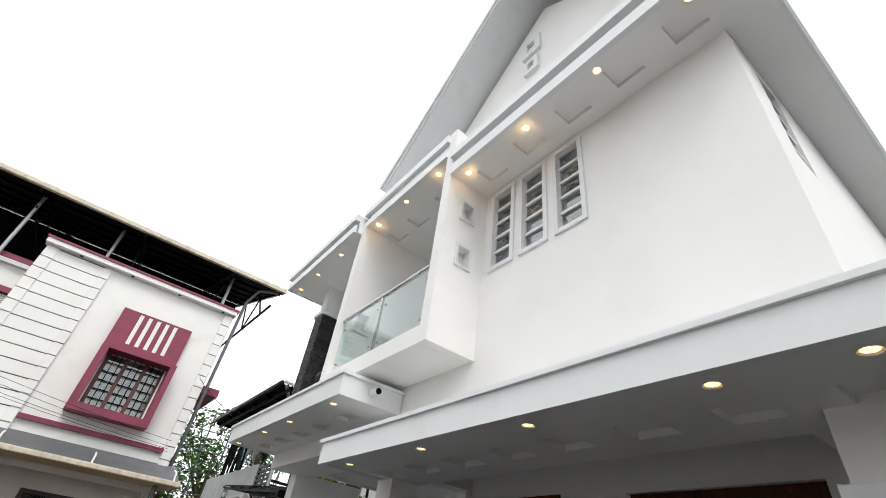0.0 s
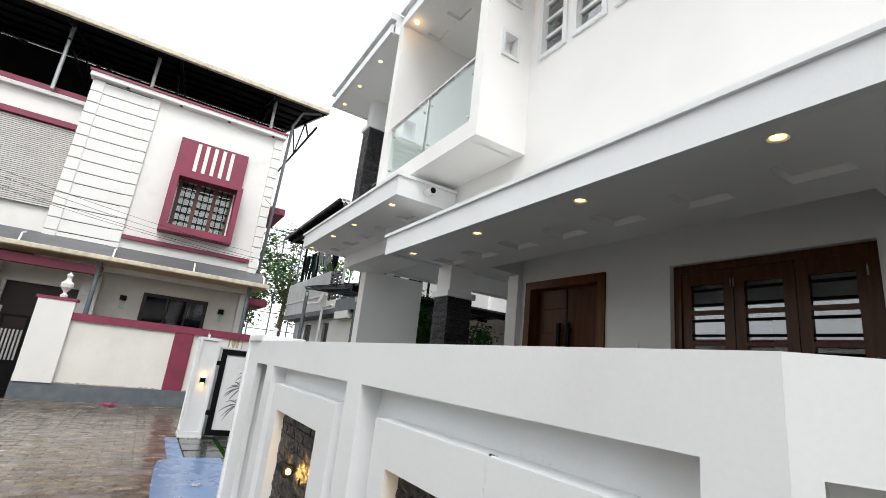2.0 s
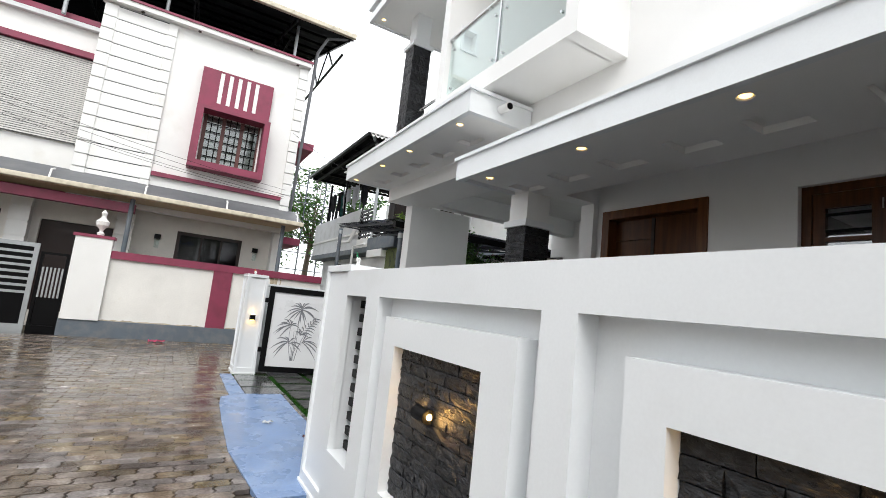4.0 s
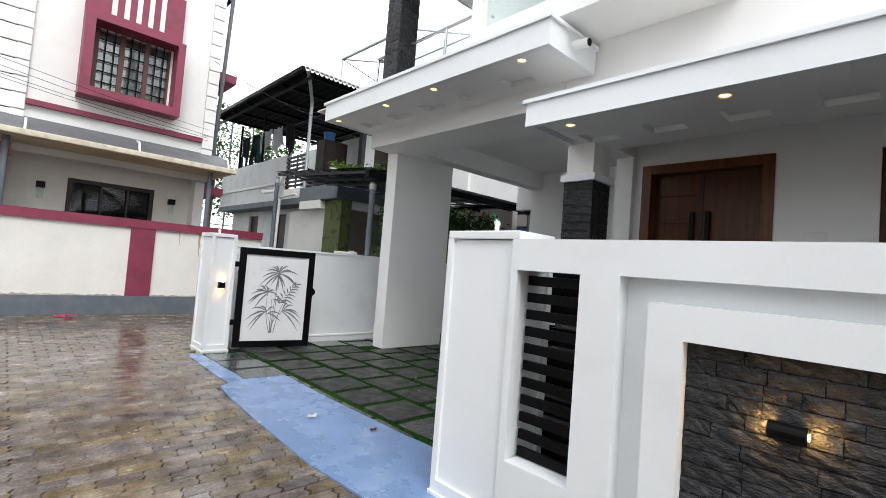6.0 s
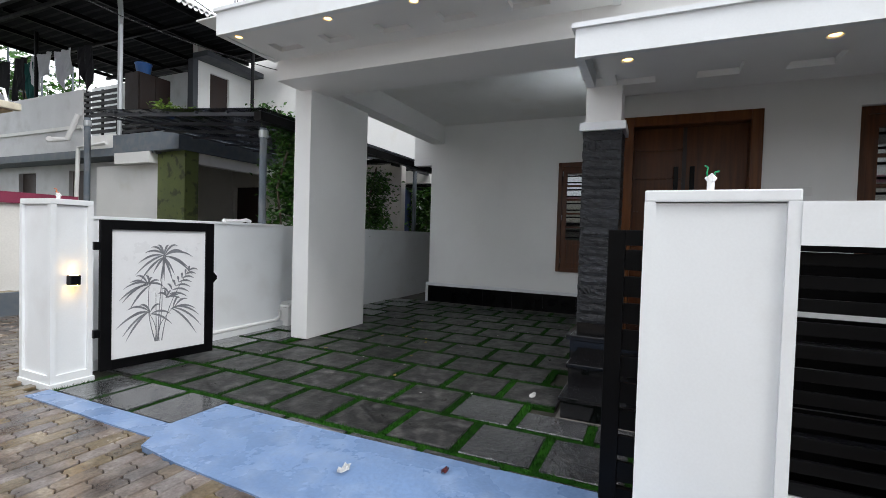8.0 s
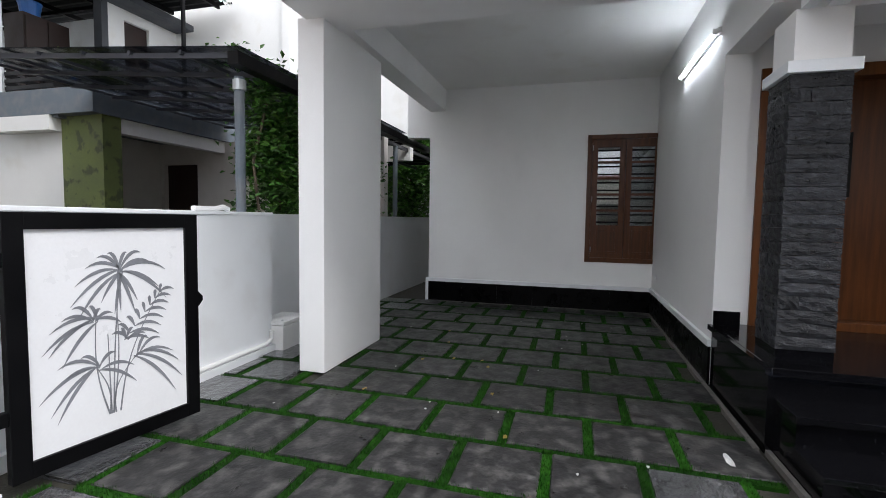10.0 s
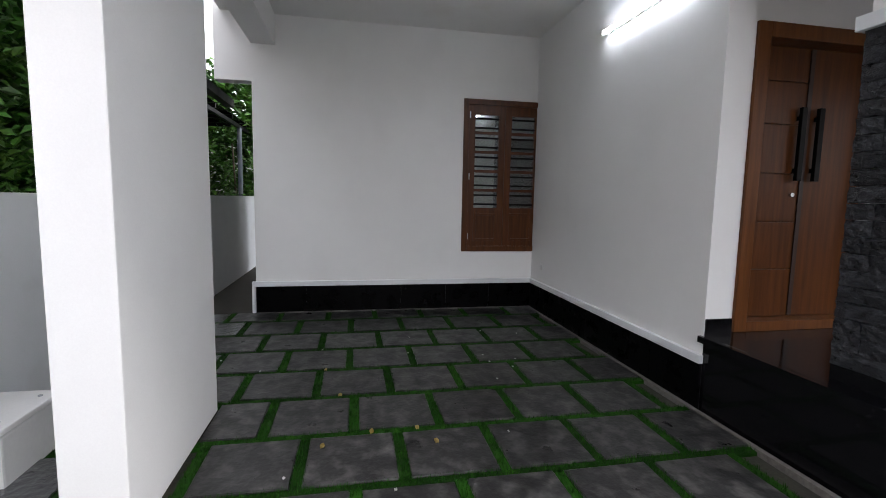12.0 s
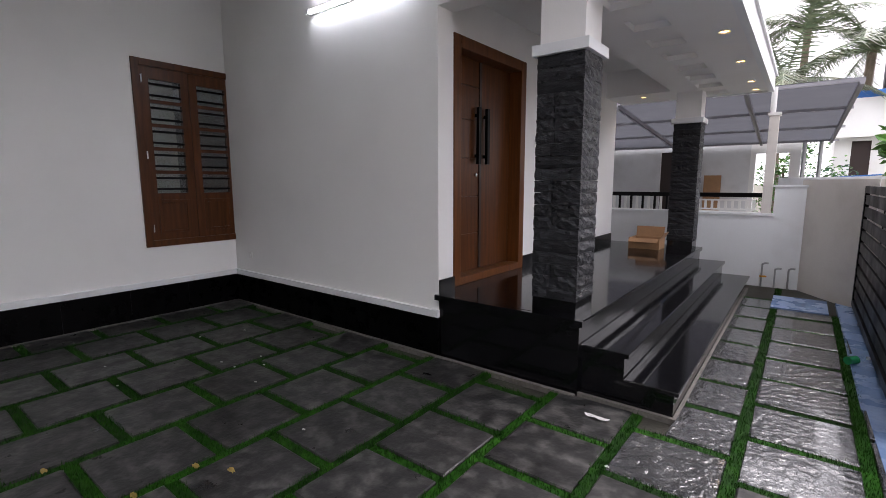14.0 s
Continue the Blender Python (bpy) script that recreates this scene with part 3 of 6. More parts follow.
structure("trim_mortar", box(X_BACK - 0.055, 5.225, -0.03, X_BACK - 0.02, 8.7, 0.009), MORTAR, "pale mortar line along the skirting", "trim")
structure("trim_mortar", box(2.315, Y_END, -0.03, 2.338, 5.13, 0.007), MORTAR, "pale mortar line along the step", "trim")
structure("trim_mortar", box(2.318, 5.13, -0.03, 2.95, 5.16, 0.006), MORTAR, "pale mortar bed beside the step", "trim")
# carport skirting: black tiles and white ledge
SK1 = structure("baseboard", box(X_BACK - 0.012, 5.17, 0, X_BACK, 8.68, 0.325), SKIRT, "black tiled carport skirting", "baseboard")
SK2 = structure("baseboard", box(X_FACE - 0.085, 5.17, 0, X_BACK - 0.012, 5.182, 0.325), SKIRT, "black tiled carport skirting", "baseboard")
bm = bx(bmesh.new(), X_BACK - 0.045, 5.17, 0.33, X_BACK, 8.72, 0.39, 0.004)
bx(bm, X_FACE - 0.095, 5.17, 0.33, X_BACK - 0.045, 5.205, 0.39, 0.004)
bx(bm, X_BACK - 0.045, 8.68, 0, X_BACK, 8.72, 0.33)
structure("trim_ledge", bm, WHITE_G, "white ledge over the black skirting", "trim")


# ---- fittings of the white house ----
def shutters(name, face, y0, y1, z0, z1, leaves_, rows, low, wood, lit, label, glass_dy=0.0):
    """A timber window that faces -x: frame, shutter leaves with panes and black bars."""
    w = thing(name, (face, (y0 + y1) / 2, z0), label, "window", kind="structure")
    bm = bmesh.new()
    f = 0.07
    for a, b, c, d in holes(y0, y1, z0, z1, [(y0 + f, y1 - f, z0 + f, z1 - f)]):
        bx(bm, face - 0.02, a, c, face + 0.10, b, d, 0.004)
    part("window_frame", bm, wood, w)
    width = (y1 - y0 - 2 * f) / leaves_
    for i in range(leaves_):
        a, b = y0 + f + i * width, y0 + f + (i + 1) * width
        st_ = 0.085
        pz0 = z0 + f + (low if low else st_)
        ph = (z1 - f - st_ - pz0) / rows
        gaps = [(a + st_, b - st_, pz0 + k * ph, pz0 + (k + 1) * ph - 0.035) for k in range(rows)]
        bm = bmesh.new()
        for p, q, r, s in holes(a + 0.003, b - 0.003, z0 + f, z1 - f, gaps):
            bx(bm, face, p, r, face + 0.045, q, s)
        if low:
            for p, q, r, s in holes(a + st_, b - st_, z0 + f + 0.07, pz0 - 0.07, [(a + st_ + 0.03, b - st_ - 0.03, z0 + f + 0.10, pz0 - 0.10)]):
                bx(bm, face - 0.014, p, r, face - 0.001, q, s, 0.003)
        leaf = part("shutter", bm, wood, w)
        for g in gaps:
            part("pane", box(face + 0.022, g[0], g[2], face + 0.027, g[1], g[3]), GLASS, leaf).visible_shadow = False
        bm = bmesh.new()
        for g in gaps:
            for t in (0.22, 0.78):
                z = g[2] + (g[3] - g[2]) * t
                cy(bm, (face + 0.012, g[0], z), (face + 0.012, g[1], z), 0.012, 8)
        part("bars", bm, BLACK, leaf, "black steel window bars")
        bm = bmesh.new()
        for z in (z0 + 0.2, (z0 + z1) / 2, z1 - 0.2):
            y = a + 0.012 if i % 2 == 0 else b - 0.012
            cy(bm, (face - 0.022, y, z - 0.04), (face - 0.022, y, z + 0.04), 0.007, 8)
        part("hinge", bm, STEEL, leaf, "small steel hinge")
    return w


shutters("window_1", X_BACK, *BW, 2, 5, 0.50, TEAK_D, None, "brown teak window with louvred panes above panels")
shutters("window_2", X_FACE + 0.08, *PW, 3, 5, 0.0, TEAK_D, None, "wide dark teak porch window with glass panes")
structure("curtain", box(X_BACK + 0.24, 5.66, 0.76, X_BACK + 0.26, 6.3, 2.68), CREAM_CLOTH, "cream curtain behind the carport window", "curtain")
structure("trim_window", box(X_BACK + 0.2, 5.0, 0.70, X_BACK + 0.5, 6.2, 0.75), WHITE, "inner sill", "trim")


def white_window(y0, y1, z0, z1, n):
    w = thing("window_upper", (X_UP, (y0 + y1) / 2, z0), "white framed upper window with slatted panes", "window", "upper windows", "structure")
    bm = bmesh.new()
    for a, b, c, d in holes(y0 - 0.05, y1 + 0.05, z0 - 0.05, z1 + 0.05, [(y0, y1, z0, z1)]):
        bx(bm, X_UP - 0.025, a, c, X_UP - 0.001, b, d, 0.003)
    part("window_frame", bm, WHITE_G, w)
    h = (z1 - z0) / n
    for k in range(n):
        part("slat", box(X_UP + 0.03, y0, z0 + k * h, X_UP + 0.09, y1, z0 + k * h + 0.035), WHITE_G, w)
        part("pane", box(X_UP + 0.055, y0, z0 + k * h + 0.035, X_UP + 0.06, y1, z0 + (k + 1) * h), GLASS, w).visible_shadow = False
    bm = bmesh.new()
    for k in range(n * 2):
        z = z0 + (k + 0.5) * h / 2
        bx(bm, X_UP + 0.14, y0, z - 0.02, X_UP + 0.15, y1, z + 0.02)
    part("blind", bm, DARKGREY, w, "dark slats behind the glass")
    return w


for g in UPW:
    white_window(*g, 5)
w = thing("window_side", (3.6, Y_END, 4.62), "white side window with slats", "window", kind="structure")
for k in range(5):
    part("slat", box(3.42, Y_END + 0.02, 4.62 + k * 0.21, 3.80, Y_END + 0.06, 4.655 + k * 0.21), WHITE_G, w)
    part("pane", box(3.42, Y_END + 0.05, 4.655 + k * 0.21, 3.80, Y_END + 0.056, 4.83 + k * 0.21), DGLASS, w)
# dark sheet behind the panes, painted as the room's shade
part("window_room", box(3.40, Y_END + 0.21, 4.6, 3.82, Y_END + 0.22, 5.7), ROOM_SHADE, w)

# entrance door
d = thing("door_1", (X_FACE, 4.25, 0.52), "closed brown teak double door with long black handles", "door", kind="structure")
bm = bmesh.new()
for a, b, c, e in holes(DOOR[0], DOOR[1], DOOR[2], DOOR[3], [(DOOR[0] + 0.10, DOOR[1] - 0.10, DOOR[2] + 0.07, DOOR[3] - 0.10)]):
    bx(bm, X_FACE - 0.025, a, c, X_FACE + 0.16, b, e, 0.004)
part("door_frame", bm, TEAK, d)
ym = 4.29
grooves = [0.95, 1.30, 1.65, 2.0, 2.30]
for a, b in ((DOOR[0] + 0.10, ym - 0.002), (ym + 0.002, DOOR[1] - 0.10)):
    bm = bx(bmesh.new(), X_FACE + 0.125, a, 0.59, X_FACE + 0.16, b, 2.54)
    zz = [0.59] + grooves + [2.54] if a > 4 else [0.59, 2.54]
    for p, q in zip(zz[:-1], zz[1:]):
        bx(bm, X_FACE + 0.11, a, p + 0.003, X_FACE + 0.1255, b, q - 0.003, 0.002)
    leaf = part("door_leaf", bm, TEAK_SHADE, d)
    yh = ym + (0.075 if a > 4 else -0.075)
    hb = bx(bmesh.new(), X_FACE + 0.055, yh - 0.022, 1.60, X_FACE + 0.085, yh + 0.022, 2.12, 0.004)
    bx(hb, X_FACE + 0.085, yh - 0.012, 1.66, X_FACE + 0.11, yh + 0.012, 1.69)
    bx(hb, X_FACE + 0.085, yh - 0.012, 2.03, X_FACE + 0.11, yh + 0.012, 2.06)
    part("door_handle", hb, BLACK, leaf, "long black door handle")
part("astragal", box(X_FACE + 0.10, ym - 0.018, 0.6, X_FACE + 0.125, ym + 0.018, 2.53), BROWN, d)
part("lock", rod((X_FACE + 0.09, 4.37, 1.50), (X_FACE + 0.112, 4.37, 1.50), 0.016), STEEL, d, "small steel lock")


def switch_plate(at, w_, h_, axis):
    s = thing("switch_plate", at, "small white wall switch plate", "switch")
    x, y, z = at
    if axis == "x":
        part("plate", box(x - 0.012, y - w_ / 2, z, x, y + w_ / 2, z + h_, 0.004), PVC, s)
        for k in (-1, 1):
            part("button", rod((x - 0.018, y + k * w_ * 0.2, z + h_ / 2), (x - 0.01, y + k * w_ * 0.2, z + h_ / 2), 0.013), PVC, s)
    else:
        part("plate", box(x - w_ / 2, y, z, x + w_ / 2, y + 0.012, z + h_, 0.004), PVC, s)
        part("button", box(x - 0.012, y + 0.01, z + h_ * 0.3, x + 0.012, y + 0.018, z + h_ * 0.7), PVC, s)


switch_plate((X_FACE, 3.31, 1.80), 0.16, 0.09, "x")
switch_plate((6.95, Y_SIDE, 0.55), 0.07, 0.07, "y")

# tube light on the carport wall
for p in ((2.50, 3.46, 5.77), (2.47, 4.12, 6.21), (2.47, 5.66, 6.21), (2.50, 2.54, 5.77)):
    ld = bpy.data.lights.new("downlight_light", "POINT")
    ld.energy, ld.color, ld.shadow_soft_size = 0.32, (1.0, 0.6, 0.26), 0.03
    new("downlight_light", ld).location = p
t = thing("tube_light", (4.95, Y_SIDE, 3.0), "lit white tube light on the carport wall", "lamp")
part("batten", box(4.26, Y_SIDE, 2.985, 5.64, Y_SIDE + 0.03, 3.035, 0.004), PVC, t)
part("tube", rod((4.30, Y_SIDE + 0.05, 3.0), (5.60, Y_SIDE + 0.05, 3.0), 0.014), TUBE, t, "glowing white tube")
for x in (4.285, 5.615):
    part("end_cap", box(x - 0.02, Y_SIDE + 0.028, 2.978, x + 0.02, Y_SIDE + 0.07, 3.024, 0.004), PVC, t)


def downlight(at):
    x, y, z = at
    o = thing("downlight", at, "lit warm recessed ceiling downlight", "lamp", "soffit downlights")
    bm = bmesh.new()
    bmesh.ops.create_cone(bm, cap_ends=False, segments=24, radius1=0.046, radius2=0.031, depth=0.012, matrix=Matrix.Translation((x, y, z - 0.004)))
    part("ring", bm, WHITE_G, o)
    bm = bmesh.new()
    bmesh.ops.create_circle(bm, cap_ends=True, segments=24, radius=0.032, matrix=Matrix.Translation((x, y, z - 0.004)) @ Matrix.Rotation(math.pi, 4, "X"))
    part("lens", bm, WARM, o, "glowing warm lens")
    return o


first = downlight((2.435, 4.76, 2.63))
for p in [(2.435, 3.58, 2.63), (2.435, 2.41, 2.63), (2.435, 1.23, 2.63), (2.435, 0.62, 2.63), (3.75, 0.9, 2.63),
          (2.30, 8.45, 3.285), (2.30, 7.33, 3.285), (2.30, 6.44, 3.285), (2.31, 5.24, 3.285),
          (2.47, 4.12, 6.28), (2.47, 4.90, 6.28), (2.47, 5.66, 6.28),
          (2.50, 3.48, 5.84), (2.50, 2.54, 5.84), (2.50, 1.62, 5.84), (2.50, 0.72, 5.84),
          (2.40, 8.42, 6.20), (2.40, 7.65, 6.20), (2.40, 6.75, 6.20)]:
    copy_thing(first, Matrix.Translation(p))

# drain spout through the carport slab end
o = thing("drain_spout", (2.6, 4.86, 3.40), "short white drain pipe through the slab edge", "pipe")
bm = rod((2.55, 4.88, 3.40), (2.55, 4.70, 3.385), 0.042, 18)
part("pipe", bm, PVC, o)
# solid black plug painted as the shade inside the pipe
part("bore", rod((2.55, 4.72, 3.387), (2.55, 4.695, 3.385), 0.034, 18), BLACK, o, "dark pipe mouth")

# balcony railing
o = thing("glass_railing", (2.43, 4.8, 3.8), "glass balcony railing with a steel handrail", "railing")
part("handrail", rod((2.42, 3.80, 4.58), (2.42, 5.84, 4.58), 0.026), STEEL, o, "round steel handrail")
for a, b in ((3.83, 4.80), (4.84, 5.82)):
    pn = part("glass_panel", box(2.415, a, 3.82, 2.425, b, 4.54), RAILGLASS, o)
    pn.visible_shadow = False
    for y in (a + 0.07, b - 0.07):
        for z in (3.92, 4.42):
            part("fixing", rod((2.405, y, z), (2.435, y, z), 0.014), STEEL, pn)
part("post", box(2.405, 4.808, 3.80, 2.435, 4.832, 4.56), STEEL, o)

# terrace column and steel railing
COL_UP = (2.92, 7.98)
o = thing("terrace_railing", (2.5, 8.4, 3.52), "steel terrace railing with glass panels", "railing")
for p, q in (((2.92, 8.5, 4.42), (2.92, 6.0, 4.42)), ((2.92, 8.5, 4.42), (5.9, 8.5, 4.42)), ((2.92, 8.5, 3.95), (5.9, 8.5, 3.95))):
    part("handrail", rod(p, q, 0.022), STEEL, o)
for x, y in ((2.92, 8.5), (2.92, 7.0), (3.6, 8.5), (4.7, 8.5), (5.8, 8.5)):
    part("post", rod((x, y, 3.52), (x, y, 4.42), 0.018), STEEL, o)
part("glass_panel", box(2.918, 6.05, 3.6, 2.926, 7.75, 4.34), RAILGLASS, o).visible_shadow = False
part("glass_panel", box(2.95, 8.497, 3.6, 5.85, 8.505, 4.34), RAILGLASS, o).visible_shadow = False


# ---- compound wall, posts and gates ----
cw = thing("compound_wall", (1.0, 2.4, 0), "white compound wall with recessed stone panels", "wall", kind="structure")
XW, XI = 0.91, 1.13
LOUV = (3.69, 4.05, 0.37, 1.335)
REC = [(2.20, 3.50, 0.18, 1.34), (0.76, 2.05, 0.18, 1.34)]
STN = [(2.49, 3.235, 0.42, 1.105), (1.07, 1.77, 0.42, 1.105)]
RF = [(2.30, 3.375, 0.28, 1.243), (0.90, 1.887, 0.28, 1.243)]
part("wall_body", wall_x(XW, XI, 0.645, 4.05, -0.05, 1.495, [LOUV] + REC), WHITE_G, cw)
for r, f, s in zip(REC, RF, STN):
    bm = bmesh.new()
    for a, b, c, dd in holes(*r, [s]):
        bx(bm, XW + 0.085, a, c, XI, b, dd)
    for a, b, c, dd in holes(*f, [s]):
        bx(bm, XW + 0.002, a, c, XW + 0.085, b, dd)
    part("wall_panel", bm, WHITE_G, cw)
    part("panel_backing", box(XI - 0.155, s[0], s[2], XI - 0.002, s[1], s[3]), DARKGREY, cw)
rng = random.Random(3)


def rough_piece(w_, h_, seed, nu=6, nv=3, amp=0.012, depth=0.03):
    """A split-faced stone strip, its face uneven, facing -x, centred on its back."""
    r_ = random.Random(seed)
    bm = bmesh.new()
    grid = [[bm.verts.new((-(depth if 0 < i < nu and 0 < j < nv else depth * 0.82) - r_.uniform(0, amp),
                           -w_ / 2 + w_ * i / nu, -h_ / 2 + h_ * j / nv)) for j in range(nv + 1)] for i in range(nu + 1)]
    for i in range(nu):
        for j in range(nv):
            bm.faces.new((grid[i][j], grid[i][j + 1], grid[i + 1][j + 1], grid[i + 1][j]))
    c = [bm.verts.new((0, y, z)) for y, z in ((-w_ / 2, -h_ / 2), (w_ / 2, -h_ / 2), (w_ / 2, h_ / 2), (-w_ / 2, h_ / 2))]
    ring = [grid[0][0], grid[nu][0], grid[nu][nv], grid[0][nv]]
    sides = [[grid[i][0] for i in range(nu + 1)], [grid[nu][j] for j in range(nv + 1)], [grid[i][nv] for i in range(nu, -1, -1)], [grid[0][j] for j in range(nv, -1, -1)]]
    for k in range(4):
        bm.faces.new([c[k], *sides[k], c[(k + 1) % 4]][::-1])
    bmesh.ops.recalc_face_normals(bm, faces=bm.faces)
    me = bpy.data.meshes.new("stone")
    bm.to_mesh(me)
    bm.free()
    me.materials.append(CLAD)
    return me


STRIPS = {}


def lay_strips(parent, origin, turn, width, height, row_h, lens, seed, depth=0.03, amp=0.012):
    """Courses of split stone on a face; origin: the face's lower left corner; turn: degrees about z from facing -x."""
    r_ = random.Random(seed)
    at = Vector((0, 0, 0))
    p = parent
    while p:
        at += p.location
        p = p.parent
    rot = Matrix.Rotation(radians(turn), 4, "Z")
    rows = max(1, round(height / row_h))
    rh = height / rows
    for k in range(rows):
        y = 0.0
        while y < width - 1e-3:
            ln = r_.choice(lens)
            if width - y - ln < 0.08:
                ln = width - y
            ln = round(min(ln, width - y), 3)
            key = (ln, round(rh, 3), r_.randrange(3), depth)
            if key not in STRIPS:
                STRIPS[key] = rough_piece(ln - 0.003, rh - 0.003, len(STRIPS), amp=amp, depth=depth)
            o_ = new("stone", STRIPS[key])
            o_.parent = parent
            o_.matrix_basis = Matrix.Translation(Vector(origin) - at) @ rot @ Matrix.Translation((0, y + ln / 2, rh * (k + 0.5)))
            y += ln


for s, sd in zip(STN, (1, 2)):
    lay_strips(cw, (XI - 0.155, s[0], s[2]), 0, s[1] - s[0], s[3] - s[2], 0.057, (0.11, 0.16, 0.22, 0.27), sd, depth=0.010, amp=0.009)
# the wall turns away along the lane
cw2 = thing("compound_wall_turned", (0.92, 0.63, 0), "white compound wall turned along the lane", "wall", kind="structure")
bm = wall_x(0, 0.2, -1.75, 0, -0.05, 1.495, [(-1.6, -0.035, 0.18, 1.34)])
bx(bm, 0.085, -1.6, 0.18, 0.2, -0.035, 1.34)
bmesh.ops.rotate(bm, cent=(0, 0, 0), matrix=Matrix.Rotation(radians(38), 3, "Z"), verts=bm.verts)
bmesh.ops.translate(bm, vec=(0.912, 0.645, 0), verts=bm.verts)
part("wall_body", bm, WHITE_G, cw2)

lv = thing("louvre_screen", (1.0, 3.87, 0.37), "black slatted screen in the wall opening", "screen")
for k in range(11):
    z = 0.375 + k * 0.0885
    part("slat", box(XW + 0.105, LOUV[0], z, XW + 0.125, LOUV[1], z + 0.050, 0.002), BLACK, lv)
part("stile", box(XW + 0.126, LOUV[0], 0.37, XW + 0.145, LOUV[0] + 0.03, 1.335), BLACK, lv)


def gate_post(name, x0, x1, y0, y1, h, lamp, label):
    o_ = thing(name, ((x0 + x1) / 2, (y0 + y1) / 2, 0), label, "gate post", "gate posts", "structure")
    part("shaft", box(x0 + 0.02, y0 + 0.02, -0.04, x1 - 0.02, y1 - 0.02, h - 0.05), WHITE_G, o_)
    b = 0.042
    for k, (u0, u1) in enumerate(((y0, y1), (y0, y1), (x0, x1), (x0, x1))):
        bm = bmesh.new()
        for a, c, e, g in holes(u0, u1, -0.04, h - 0.045, [(u0 + b, u1 - b, 0.09, h - 0.046)]):
            if k == 0:
                bx(bm, x0, a, e, x0 + 0.02, c, g)
            elif k == 1:
                bx(bm, x1 - 0.02, a, e, x1, c, g)
            elif k == 2:
                bx(bm, max(a, x0 + 0.02), y0, e, min(c, x1 - 0.02), y0 + 0.02, g)
            else:
                bx(bm, max(a, x0 + 0.02), y1 - 0.02, e, min(c, x1 - 0.02), y1, g)
        part("border", bm, WHITE_G, o_)
    part("cap", box(x0, y0, h - 0.045, x1, y1, h, 0.006), WHITE_G, o_)
    part("foot", box(x0 - 0.012, y0 - 0.012, -0.04, x1 + 0.012, y1 + 0.012, 0.025, 0.006), WHITE_G, o_)
    return o_


gate_post("gate_post", 0.915, 1.24, 4.05, 4.575, 1.54, False, "white square gate post with bordered faces")
gate_post("gate_post", 0.935, 1.25, 8.95, 9.42, 1.54, True, "white square gate post with a small wall lamp")
lamp = thing("wall_lamp", (1.09, 8.95, 0.86), "small black up-down lamp, lit", "lamp")
part("body", box(1.052, 8.895, 0.83, 1.128, 8.962, 0.91, 0.006), BLACK, lamp)
for z, s in ((0.912, 1), (0.828, -1)):
    part("lens", box(1.07, 8.905, z - 0.003, 1.11, 8.945, z + 0.003), BULB, lamp, "glowing warm lens")


def point_lamp(at, watts, r=0.02):
    ld = bpy.data.lights.new("lamp_light", "POINT")
    ld.energy, ld.color, ld.shadow_soft_size = watts, (1.0, 0.55, 0.15), r
    lo = new("lamp_light", ld)
    lo.location = at


point_lamp((1.09, 8.915, 0.97), 0.06)
point_lamp((1.09, 8.915, 0.77), 0.06)
for s in STN:
    yc, zc = (s[0] + s[1]) / 2 + 0.035, 0.86
    o = thing("panel_lamp", (1.02, yc, zc), "black two-way lamp in the stone panel, lit", "lamp", "stone panel lamps")
    part("body", rod((0.922, yc - 0.055, zc), (0.922, yc + 0.055, zc), 0.030, 18), BLACK, o)
    part("bracket", box(0.94, yc - 0.02, zc - 0.02, 0.97, yc + 0.02, zc + 0.02), BLACK, o)
    for k in (-1, 1):
        part("lens", rod((0.925, yc + k * 0.054, zc), (0.925, yc + k * 0.057, zc), 0.013, 14), BULB, o, "glowing warm lens")
        point_lamp((0.930, yc + k * 0.072, zc), 0.50, 0.010)


def tap_end(at, h, tip):
    o_ = thing("conduit_end", at, "short white conduit with taped loose wires", "conduit")
    x, y, z = at
    part("conduit", rod((x, y, z), (x, y, z + h), 0.014), PVC, o_)
    bm = bmesh.new()
    r_ = random.Random(7)
    for k in range(2):
        p = Vector((x, y, z + h))
        for i in range(4):
            q = p + Vector((r_.uniform(-0.012, 0.012), r_.uniform(-0.018, 0.018), r_.uniform(0.0, 0.022)))
            cy(bm, p, q, 0.0035, 6)
            p = q
    part("wires", bm, tip, o_, "loose coloured wires")
    bm = bmesh.new()
    bmesh.ops.create_icosphere(bm, subdivisions=2, radius=0.019, matrix=Matrix.Translation((x, y, z + h)))
    for v in bm.verts:
        v.co += Vector((r_.uniform(-1, 1), r_.uniform(-1, 1), r_.uniform(-1, 1))) * 0.006
    part("tape", bm, PVC, o_, "crumpled tape wrap")


tap_end((1.06, 4.33, 1.54), 0.06, PLASTIC_G)
tap_end((1.06, 9.1, 1.54), 0.04, mat("orange_wire", (0.6, 0.15, 0.03), rough=0.5))


